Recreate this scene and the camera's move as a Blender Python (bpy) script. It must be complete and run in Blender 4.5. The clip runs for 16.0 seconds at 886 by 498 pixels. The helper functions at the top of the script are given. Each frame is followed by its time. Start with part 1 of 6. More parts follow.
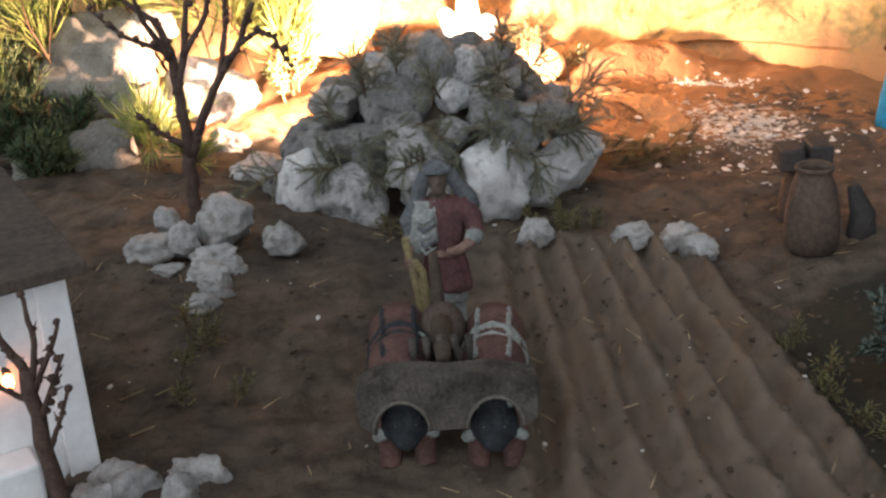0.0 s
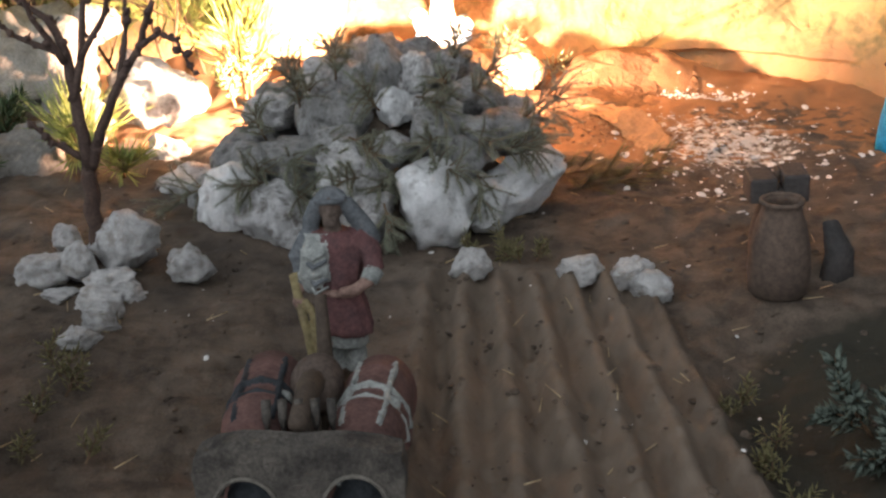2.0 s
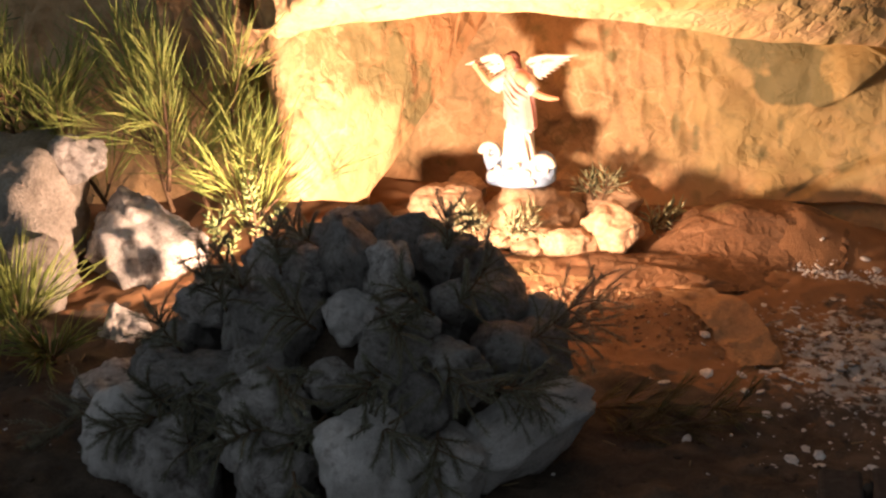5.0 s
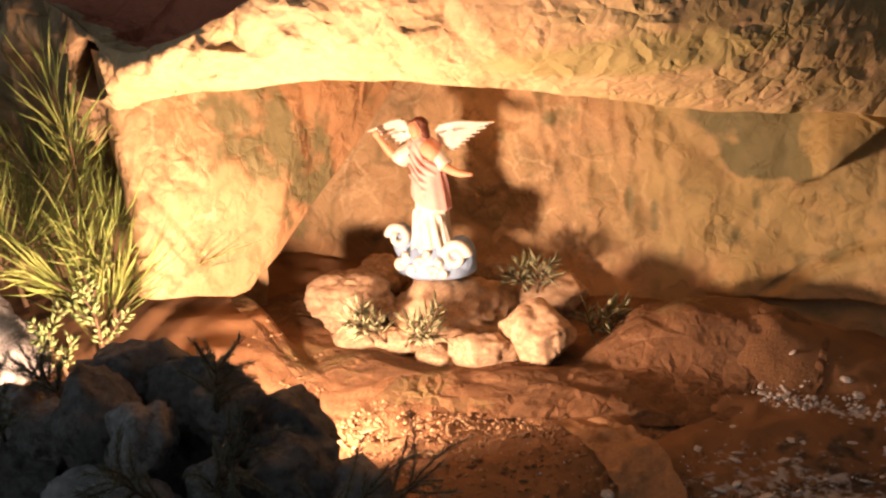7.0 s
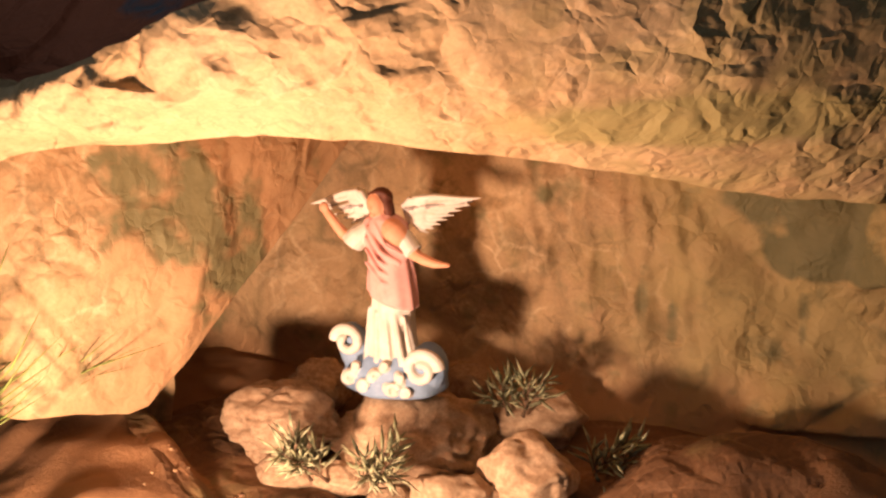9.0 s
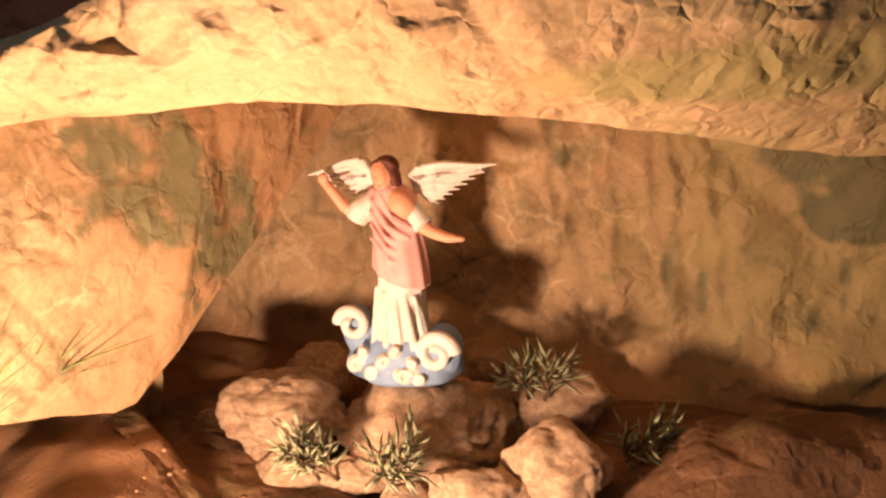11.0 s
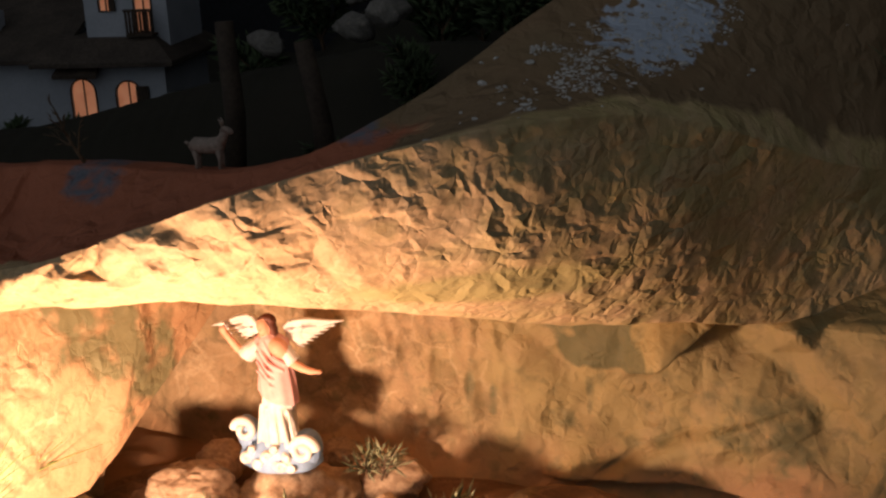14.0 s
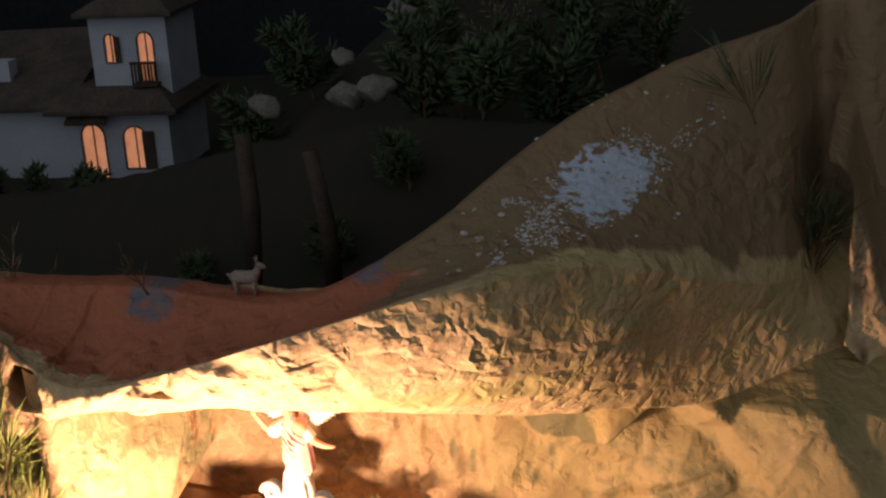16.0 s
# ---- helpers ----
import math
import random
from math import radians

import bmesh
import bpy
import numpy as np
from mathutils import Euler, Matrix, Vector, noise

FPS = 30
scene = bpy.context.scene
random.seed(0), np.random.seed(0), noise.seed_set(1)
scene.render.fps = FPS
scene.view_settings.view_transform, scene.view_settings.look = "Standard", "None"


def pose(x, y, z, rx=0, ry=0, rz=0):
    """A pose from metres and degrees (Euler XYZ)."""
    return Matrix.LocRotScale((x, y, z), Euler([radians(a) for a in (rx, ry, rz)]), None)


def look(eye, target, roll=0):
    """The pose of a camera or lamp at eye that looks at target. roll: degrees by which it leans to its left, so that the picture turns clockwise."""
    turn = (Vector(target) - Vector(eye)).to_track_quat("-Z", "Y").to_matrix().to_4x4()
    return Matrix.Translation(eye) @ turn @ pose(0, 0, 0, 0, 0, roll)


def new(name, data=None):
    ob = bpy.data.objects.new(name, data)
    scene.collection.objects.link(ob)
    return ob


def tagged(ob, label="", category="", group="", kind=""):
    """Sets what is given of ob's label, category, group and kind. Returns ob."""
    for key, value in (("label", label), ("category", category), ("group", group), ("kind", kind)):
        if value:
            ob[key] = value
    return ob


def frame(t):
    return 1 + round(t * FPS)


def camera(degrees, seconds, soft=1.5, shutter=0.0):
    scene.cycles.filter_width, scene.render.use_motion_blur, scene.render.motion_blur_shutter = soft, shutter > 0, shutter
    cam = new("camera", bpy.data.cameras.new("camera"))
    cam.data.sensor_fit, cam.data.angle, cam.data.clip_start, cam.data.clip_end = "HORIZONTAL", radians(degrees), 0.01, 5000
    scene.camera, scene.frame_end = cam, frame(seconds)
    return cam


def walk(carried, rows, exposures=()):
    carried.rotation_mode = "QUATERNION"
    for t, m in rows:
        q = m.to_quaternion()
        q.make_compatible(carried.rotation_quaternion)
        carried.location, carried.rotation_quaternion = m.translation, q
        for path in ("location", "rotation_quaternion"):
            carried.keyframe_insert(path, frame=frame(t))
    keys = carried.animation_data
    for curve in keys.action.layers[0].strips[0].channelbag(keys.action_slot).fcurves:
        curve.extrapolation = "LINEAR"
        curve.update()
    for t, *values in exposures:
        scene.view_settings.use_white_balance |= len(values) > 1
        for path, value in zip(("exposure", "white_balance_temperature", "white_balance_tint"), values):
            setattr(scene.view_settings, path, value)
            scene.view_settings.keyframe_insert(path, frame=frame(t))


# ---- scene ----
from mathutils.bvhtree import BVHTree

cam = camera(39.0, 16.0, soft=2.4)
PATH = [
    (0, (0.02, 0.04, 0.383), (-0.022, 1.895, -0.365), -4.1),
    (0.5, (0.052, 0.045, 0.378), (-0.037, 1.897, -0.371), -4.1),
    (1, (0.069, 0.057, 0.376), (-0.021, 1.905, -0.381), -3.5),
    (1.5, (0.083, 0.084, 0.372), (-0.009, 1.933, -0.384), -3.2),
    (2, (0.095, 0.135, 0.366), (-0.015, 1.985, -0.385), -3.3),
    (2.5, (0.104, 0.186, 0.365), (-0.021, 2.038, -0.379), -3.2),
    (3, (0.119, 0.241, 0.365), (-0.05, 2.098, -0.358), -3.2),
    (3.5, (0.129, 0.292, 0.371), (-0.096, 2.147, -0.342), -2.9),
    (4, (0.136, 0.34, 0.37), (-0.148, 2.199, -0.313), -2.5),
    (4.2, (0.148, 0.353, 0.369), (-0.176, 2.211, -0.297), -2.6),
    (6.3, (0.33, 0.587, 0.384), (-0.354, 2.344, -0.283), -6.8),
    (6.5, (0.329, 0.603, 0.379), (-0.353, 2.363, -0.28), -6.7),
    (7, (0.328, 0.65, 0.372), (-0.364, 2.411, -0.277), -6.0),
    (7.5, (0.32, 0.69, 0.363), (-0.37, 2.461, -0.26), -5.1),
    (8, (0.304, 0.732, 0.356), (-0.373, 2.516, -0.244), -4.1),
    (8.5, (0.28, 0.775, 0.347), (-0.376, 2.573, -0.233), -3.5),
    (9, (0.237, 0.816, 0.339), (-0.324, 2.647, -0.234), -2.8),
    (9.2, (0.222, 0.832, 0.335), (-0.297, 2.673, -0.248), -2.6),
    (11.5, (0.199, 0.863, 0.329), (-0.301, 2.691, -0.31), -4.4),
    (12, (0.197, 0.831, 0.355), (-0.279, 2.665, -0.287), -4.4),
    (12.5, (0.218, 0.794, 0.379), (-0.254, 2.633, -0.247), -4.2),
    (13, (0.252, 0.751, 0.406), (-0.219, 2.598, -0.199), -4.1),
    (13.5, (0.271, 0.706, 0.436), (-0.15, 2.567, -0.162), -3.5),
    (14, (0.284, 0.654, 0.467), (-0.06, 2.533, -0.126), -2.8),
    (14.5, (0.318, 0.603, 0.49), (-0.004, 2.491, -0.085), -2.7),
    (15, (0.325, 0.564, 0.532), (0.062, 2.453, -0.069), -2.2),
    (15.5, (0.312, 0.54, 0.586), (0.07, 2.415, -0.068), -1.8),
    (16, (0.304, 0.509, 0.625), (0.002, 2.376, -0.026), -2.9),
]
EXPOSURES = [(0, 1.75), (2, 1.85), (3, 1.4), (3.5, .92), (4, .2), (4.8, -.5), (6.5, -1.1), (8, -1.45), (9, -1.75), (12, -1.8), (13, -1.75), (14, -1.35), (14.5, -1.05), (16, -.5)]
walk(cam, [(t, look(eye, target, roll)) for t, eye, target, roll in PATH], EXPOSURES)

# ---- world and lights ----
world = bpy.data.worlds.new("world")
scene.world = world
world.use_nodes = True
wn = world.node_tree.nodes
bgn = wn["Background"]
bgn.inputs[0].default_value = (0.84, 0.91, 1.0, 1)
# the room's dull daylight comes mostly from the open side, behind the viewer
wtc, wdot, wrange = wn.new("ShaderNodeTexCoord"), wn.new("ShaderNodeVectorMath"), wn.new("ShaderNodeMapRange")
wdot.operation = "DOT_PRODUCT"
wdot.inputs[1].default_value = (-0.48, -0.85, 0.22)
wrange.inputs[1].default_value, wrange.inputs[2].default_value, wrange.inputs[3].default_value, wrange.inputs[4].default_value = -0.30, 1.0, 0.012, 0.60
world.node_tree.links.new(wtc.outputs["Generated"], wdot.inputs[0])
world.node_tree.links.new(wdot.outputs["Value"], wrange.inputs[0])
world.node_tree.links.new(wrange.outputs[0], bgn.inputs[1])


# the lamp behind the heap of stones, turned towards the cave
lamp = bpy.data.lights.new("cave_lamp", "SPOT")
lamp.energy, lamp.color, lamp.shadow_soft_size = 20.5, (1.0, 0.615, 0.42), 0.015
lamp.spot_size, lamp.spot_blend = radians(180), 0.25
new("cave_lamp", lamp).matrix_world = look((-0.004, 1.152, 0.082), (-0.05, 1.28, 0.15))

# ---- materials ----


def material(name, a, b, scale=30.0, fine=250.0, rough=0.85, bump=0.5, depth=0.002, c=None, cscale=12.0, cpos=(0.52, 0.62), rnd=0.0, spec=0.3, contrast=(0.35, 0.65), fine_mix=0.35, cracks=None, crinkle=0.0):
    """Two colours mixed by coarse noise, a fine grain, an optional third colour in patches, and bump."""
    m = bpy.data.materials.new(name)
    m.use_nodes = True
    nt = m.node_tree
    n, l = nt.nodes, nt.links
    bsdf = n["Principled BSDF"]
    bsdf.inputs["Roughness"].default_value = rough
    bsdf.inputs["Specular IOR Level"].default_value = spec
    tc = n.new("ShaderNodeTexCoord")

    def noise_at(s, detail=6.0, rough_=0.6):
        t = n.new("ShaderNodeTexNoise")
        t.inputs["Scale"].default_value, t.inputs["Detail"].default_value, t.inputs["Roughness"].default_value = s, detail, rough_
        l.new(tc.outputs["Object"], t.inputs["Vector"])
        return t

    def ramp(src, lo, hi):
        r = n.new("ShaderNodeMapRange")
        r.inputs[1].default_value, r.inputs[2].default_value = lo, hi
        l.new(src, r.inputs[0])
        return r.outputs[0]

    def mix(fac, x, y, kind="MIX"):
        k = n.new("ShaderNodeMix")
        k.data_type, k.blend_type = "RGBA", kind
        if isinstance(fac, float):
            k.inputs[0].default_value = fac
        else:
            l.new(fac, k.inputs[0])
        for v, i in ((x, 6), (y, 7)):
            if isinstance(v, tuple):
                k.inputs[i].default_value = (*v, 1)
            else:
                l.new(v, k.inputs[i])
        return k.outputs[2]

    coarse, grain = noise_at(scale), noise_at(fine, 4.0, 0.7)
    col = mix(ramp(coarse.outputs[0], *contrast), a, b)
    if c:
        col = mix(ramp(noise_at(cscale, 5.0, 0.65).outputs[0], *cpos), col, c)
    for colour, cs, amount, *thin in cracks or ():
        # lines along the folds, broken off by noise
        wob = n.new("ShaderNodeMix")
        wob.data_type, wob.blend_type = "RGBA", "ADD"
        wob.inputs[0].default_value = 0.9 / cs
        l.new(tc.outputs["Object"], wob.inputs[6])
        l.new(noise_at(cs * 0.9).outputs["Color"], wob.inputs[7])
        vo = n.new("ShaderNodeTexVoronoi")
        vo.feature = "DISTANCE_TO_EDGE"
        vo.inputs["Scale"].default_value = cs
        l.new(wob.outputs[2], vo.inputs["Vector"])
        edge = n.new("ShaderNodeMath")
        edge.operation = "MULTIPLY"
        line = n.new("ShaderNodeMapRange")
        line.inputs[1].default_value, line.inputs[2].default_value, line.inputs[3].default_value, line.inputs[4].default_value = 0.0, thin[0] if thin else 0.06, amount, 0.0
        l.new(vo.outputs["Distance"], line.inputs[0])
        l.new(line.outputs[0], edge.inputs[0])
        l.new(ramp(noise_at(cs * 0.6).outputs[0], 0.45, 0.60), edge.inputs[1])
        col = mix(edge.outputs[0], col, colour)
    g = n.new("ShaderNodeMapRange")
    g.inputs[1].default_value, g.inputs[2].default_value, g.inputs[3].default_value, g.inputs[4].default_value = 0.3, 0.7, 1 - fine_mix, 1 + fine_mix
    l.new(grain.outputs[0], g.inputs[0])
    comb = n.new("ShaderNodeCombineColor")
    for i in range(3):
        l.new(g.outputs[0], comb.inputs[i])
    col = mix(1.0, col, comb.outputs[0], "MULTIPLY")
    if rnd:
        oi = n.new("ShaderNodeObjectInfo")
        hv = n.new("ShaderNodeHueSaturation")
        v = n.new("ShaderNodeMapRange")
        v.inputs[3].default_value, v.inputs[4].default_value = 1 - rnd, 1 + rnd
        l.new(oi.outputs["Random"], v.inputs[0])
        l.new(v.outputs[0], hv.inputs["Value"])
        l.new(col, hv.inputs["Color"])
        col = hv.outputs[0]
    l.new(col, bsdf.inputs["Base Color"])
    if bump:
        add = n.new("ShaderNodeMath")
        add.operation = "MULTIPLY_ADD"
        add.inputs[1].default_value = 0.5
        l.new(grain.outputs[0], add.inputs[0])
        l.new(coarse.outputs[0], add.inputs[2])
        height = add.outputs[0]
        bp = n.new("ShaderNodeBump")
        bp.inputs["Strength"].default_value, bp.inputs["Distance"].default_value = bump, depth
        l.new(height, bp.inputs["Height"])
        normal = bp.outputs[0]
        if crinkle:
            # small flat facets that meet in sharp folds, deeper in some places than in others
            warp = n.new("ShaderNodeMix")
            warp.data_type, warp.blend_type = "RGBA", "ADD"
            warp.inputs[0].default_value = 0.02
            l.new(tc.outputs["Object"], warp.inputs[6])
            l.new(noise_at(38.0, 3.0).outputs["Color"], warp.inputs[7])
            total = None
            for cs, slope in ((46.0, 0.55), (105.0, 0.42), (260.0, 0.12)):
                vo, deep, part_h = n.new("ShaderNodeTexVoronoi"), n.new("ShaderNodeMapRange"), n.new("ShaderNodeMath")
                vo.feature = "DISTANCE_TO_EDGE"
                vo.inputs["Scale"].default_value = cs
                l.new(warp.outputs[2], vo.inputs["Vector"])
                deep.inputs[1].default_value, deep.inputs[2].default_value, deep.inputs[3].default_value, deep.inputs[4].default_value = 0.35, 0.65, -crinkle * slope / cs, 1.6 * crinkle * slope / cs
                l.new(noise_at(cs * 0.45, 1.0).outputs[0], deep.inputs[0])
                part_h.operation = "MULTIPLY"
                l.new(vo.outputs["Distance"], part_h.inputs[0])
                l.new(deep.outputs[0], part_h.inputs[1])
                if total is None:
                    total = part_h.outputs[0]
                else:
                    both = n.new("ShaderNodeMath")
                    l.new(total, both.inputs[0])
                    l.new(part_h.outputs[0], both.inputs[1])
                    total = both.outputs[0]
            folds = n.new("ShaderNodeBump")
            folds.inputs["Strength"].default_value, folds.inputs["Distance"].default_value = 1.0, 1.0
            l.new(total, folds.inputs["Height"])
            l.new(normal, folds.inputs["Normal"])
            normal = folds.outputs[0]
        l.new(normal, bsdf.inputs["Normal"])
    m["mixer"] = 1
    return m


def paint_layer(m, attr, colour, colour2=None, scale=40.0, soft=(0.42, 0.62), ragged=1.5):
    """Lays a paint over a material where the mesh's attribute is 1, broken at its edge by noise."""
    nt = m.node_tree
    n, l = nt.nodes, nt.links
    bsdf = n["Principled BSDF"]
    old = bsdf.inputs["Base Color"].links[0].from_socket
    at = n.new("ShaderNodeAttribute")
    at.attribute_name = attr
    tc = n.new("ShaderNodeTexCoord")
    no = n.new("ShaderNodeTexNoise")
    no.inputs["Scale"].default_value, no.inputs["Detail"].default_value = scale, 6.0
    l.new(tc.outputs["Object"], no.inputs["Vector"])
    s = n.new("ShaderNodeMath")
    s.operation = "MULTIPLY_ADD"
    s.inputs[1].default_value, s.inputs[2].default_value = ragged, -0.5 * ragged
    l.new(no.outputs[0], s.inputs[0])
    t = n.new("ShaderNodeMath")
    t.operation = "ADD"
    l.new(at.outputs["Fac"], t.inputs[0])
    l.new(s.outputs[0], t.inputs[1])
    r = n.new("ShaderNodeMapRange")
    r.inputs[1].default_value, r.inputs[2].default_value = soft
    l.new(t.outputs[0], r.inputs[0])
    src = n.new("ShaderNodeMix")
    src.data_type = "RGBA"
    src.inputs[6].default_value, src.inputs[7].default_value = (*colour, 1), (*(colour2 or colour), 1)
    l.new(no.outputs[0], src.inputs[0])
    k = n.new("ShaderNodeMix")
    k.data_type = "RGBA"
    l.new(r.outputs[0], k.inputs[0])
    l.new(old, k.inputs[6])
    l.new(src.outputs[2], k.inputs[7])
    l.new(k.outputs[2], bsdf.inputs["Base Color"])
    return m


SOIL = material("soil", (0.046, 0.033, 0.0235), (0.108, 0.080, 0.058), 45, 600, 0.95, 0.7, 0.003, c=(0.048, 0.037, 0.029), cscale=14, cpos=(0.5, 0.7), fine_mix=0.3)
paint_layer(SOIL, "field", (0.175, 0.134, 0.099), (0.110, 0.083, 0.062), 34, (0.1, 1.1), 2.4)
# dark moss of the bank; also paints shade onto the field's near right corner
paint_layer(SOIL, "moss_shade", (0.038, 0.030, 0.021), (0.020, 0.020, 0.012), 14)
paint_layer(SOIL, "paper", (0.29, 0.152, 0.07), (0.18, 0.094, 0.045), 60)
paint_layer(SOIL, "salt", (0.50, 0.48, 0.45), (0.36, 0.34, 0.31), 150, (0.5, 0.72))
PAPER = material("kraft_paper", (0.43, 0.29, 0.15), (0.31, 0.20, 0.10), 16, 500, 0.75, 0.35, 0.0006, crinkle=0.36, c=(0.26, 0.21, 0.09), cscale=11, cpos=(0.56, 0.74), fine_mix=0.12, spec=0.3, cracks=(((0.12, 0.095, 0.045), 20.0, 0.75, 0.10), ((0.58, 0.43, 0.25), 38.0, 0.6, 0.07), ((0.15, 0.11, 0.05), 62.0, 0.5, 0.09)))
HILL = material("kraft_paper_hill", (0.64, 0.45, 0.25), (0.53, 0.35, 0.18), 14, 500, 0.75, 0.35, 0.0006, crinkle=0.42, c=(0.30, 0.24, 0.10), cscale=11, cpos=(0.60, 0.78), fine_mix=0.12, spec=0.3, cracks=(((0.19, 0.135, 0.065), 22.0, 0.5, 0.07), ((0.74, 0.55, 0.33), 40.0, 0.5, 0.06), ((0.24, 0.17, 0.08), 70.0, 0.35, 0.08)))
paint_layer(HILL, "green", (0.34, 0.280, 0.105), (0.48, 0.385, 0.17), 45, (0.2, 0.9))
paint_layer(HILL, "red", (0.48, 0.15, 0.075), (0.38, 0.125, 0.065), 25)
paint_layer(HILL, "brown", (0.27, 0.165, 0.09), (0.20, 0.145, 0.078), 25)
paint_layer(HILL, "snow", (0.55, 0.60, 0.70), (0.42, 0.48, 0.58), 130, (0.5, 0.62))
paint_layer(HILL, "blue", (0.12, 0.13, 0.16), (0.16, 0.17, 0.20), 110, (0.35, 0.9))
paint_layer(PAPER, "umber", (0.29, 0.222, 0.092), (0.38, 0.285, 0.125), 30, (0.2, 0.9))
paint_layer(PAPER, "rust", (0.30, 0.165, 0.078), (0.40, 0.24, 0.12), 24, (0.2, 0.9))
paint_layer(PAPER, "green", (0.095, 0.10, 0.05), (0.20, 0.165, 0.075), 55, (0.25, 0.85), 3.2)
FLOORPAPER = material("brown_paper_floor", (0.18, 0.09, 0.041), (0.105, 0.055, 0.026), 18, 500, 0.8, 0.6, 0.0012, crinkle=0.35, c=(0.17, 0.12, 0.05), cscale=13, cpos=(0.56, 0.68), fine_mix=0.2, cracks=(((0.10, 0.055, 0.028), 20.0, 0.6, 0.08), ((0.30, 0.17, 0.085), 45.0, 0.5, 0.08)))
TORNPAPER = material("torn_tan_paper", (0.36, 0.205, 0.10), (0.25, 0.14, 0.068), 20, 400, 0.8, 0.5, 0.001, crinkle=0.3, fine_mix=0.2)
STONE = material("white_stone", (0.70, 0.685, 0.665), (0.44, 0.42, 0.40), 5, 40, 0.9, 0.9, 0.005, c=(0.19, 0.165, 0.145), cscale=3.2, cpos=(0.50, 0.68), rnd=0.16, fine_mix=0.28, cracks=(((0.12, 0.10, 0.085), 3.0, 0.6),))
PALESTONE = material("pale_marble_boulder", (0.80, 0.79, 0.775), (0.60, 0.585, 0.565), 4, 34, 0.85, 0.9, 0.005, c=(0.30, 0.275, 0.25), cscale=3.0, cpos=(0.55, 0.74), rnd=0.08, fine_mix=0.2)
# own grey of some stones; darkens the cave-side ones in place of shade
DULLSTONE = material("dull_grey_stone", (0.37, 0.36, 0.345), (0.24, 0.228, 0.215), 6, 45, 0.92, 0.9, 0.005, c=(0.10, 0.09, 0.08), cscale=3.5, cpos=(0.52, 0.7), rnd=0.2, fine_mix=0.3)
MARBLE = material("marble_stone", (0.53, 0.512, 0.49), (0.33, 0.313, 0.293), 2.6, 22, 0.85, 0.9, 0.004, c=(0.25, 0.22, 0.19), cscale=2.4, cpos=(0.54, 0.72), rnd=0.12, fine_mix=0.24)
TANROCK = material("tan_limestone", (0.48, 0.345, 0.22), (0.31, 0.20, 0.118), 5.5, 40, 0.9, 0.55, 0.003, c=(0.26, 0.16, 0.09), cscale=3.5, cpos=(0.57, 0.75), rnd=0.22, fine_mix=0.3, contrast=(0.38, 0.62))
GREYROCK = material("grey_limestone", (0.27, 0.25, 0.225), (0.16, 0.145, 0.125), 4, 34, 0.9, 0.8, 0.004, c=(0.36, 0.32, 0.27), cscale=3.5, cpos=(0.55, 0.7), rnd=0.12, fine_mix=0.25)
TANGREY = material("grey_tan_boulder", (0.38, 0.35, 0.31), (0.24, 0.215, 0.185), 3, 26, 0.92, 0.9, 0.006, c=(0.20, 0.18, 0.15), cscale=2.6, cpos=(0.54, 0.72), fine_mix=0.25)
MOSS = material("dry_moss", (0.19, 0.17, 0.075), (0.09, 0.075, 0.038), 60, 500, 0.95, 0.8, 0.003)
JUNIPER = material("juniper_green", (0.25, 0.255, 0.185), (0.165, 0.175, 0.128), 60, 400, 0.7, 0.0, rnd=0.25)
PINE = material("pine_green", (0.15, 0.22, 0.05), (0.27, 0.29, 0.085), 40, 300, 0.55, 0.0, rnd=0.15)
ROSE = material("rosemary_green", (0.20, 0.215, 0.11), (0.34, 0.33, 0.21), 60, 300, 0.7, 0.0, rnd=0.1)
PALE = material("pale_succulent_green", (0.30, 0.36, 0.16), (0.20, 0.27, 0.10), 60, 300, 0.6, 0.0)
LAVENDER = material("grey_green_leaf", (0.080, 0.096, 0.074), (0.048, 0.060, 0.047), 60, 300, 0.7, 0.0)
DARKLEAF = material("dark_leaf", (0.075, 0.105, 0.045), (0.045, 0.065, 0.03), 40, 300, 0.7, 0.0, rnd=0.2)
TWIG = material("dark_twig", (0.045, 0.027, 0.021), (0.082, 0.052, 0.039), 80, 500, 0.8, 0.6, 0.001)
STEM = material("brown_stem", (0.16, 0.10, 0.055), (0.10, 0.065, 0.04), 80, 500, 0.8, 0.4, 0.001)
STRAW = material("straw", (0.34, 0.26, 0.15), (0.23, 0.17, 0.10), 80, 500, 0.8, 0.0)
WHITEWASH = material("whitewash", (0.78, 0.78, 0.77), (0.68, 0.68, 0.68), 14, 200, 0.85, 0.3, 0.001, fine_mix=0.06)
# whitewash darkened and blued to carry the dim light on the far walls
FARWALL = material("dimmed_whitewash", (0.44, 0.46, 0.50), (0.37, 0.39, 0.43), 14, 200, 0.85, 0.3, 0.001, fine_mix=0.08)
ROOFBROWN = material("brown_roof_board", (0.055, 0.042, 0.033), (0.085, 0.065, 0.05), 22, 220, 0.85, 0.5, 0.002)
DARKWOOD = material("dark_wood", (0.04, 0.028, 0.02), (0.07, 0.05, 0.035), 40, 300, 0.8, 0.5, 0.002)
SAND = material("pale_sand", (0.40, 0.26, 0.145), (0.27, 0.17, 0.09), 80, 500, 0.95, 0.3, 0.001)
GRIT = material("brown_grit", (0.26, 0.15, 0.075), (0.16, 0.09, 0.05), 80, 500, 0.95, 0.3, 0.001)
CLAY = material("brown_clay", (0.085, 0.058, 0.042), (0.056, 0.039, 0.029), 25, 260, 0.85, 0.3, 0.001)
LIDBLACK = material("charred_wood", (0.03, 0.027, 0.025), (0.055, 0.045, 0.04), 40, 300, 0.8, 0.5, 0.002)
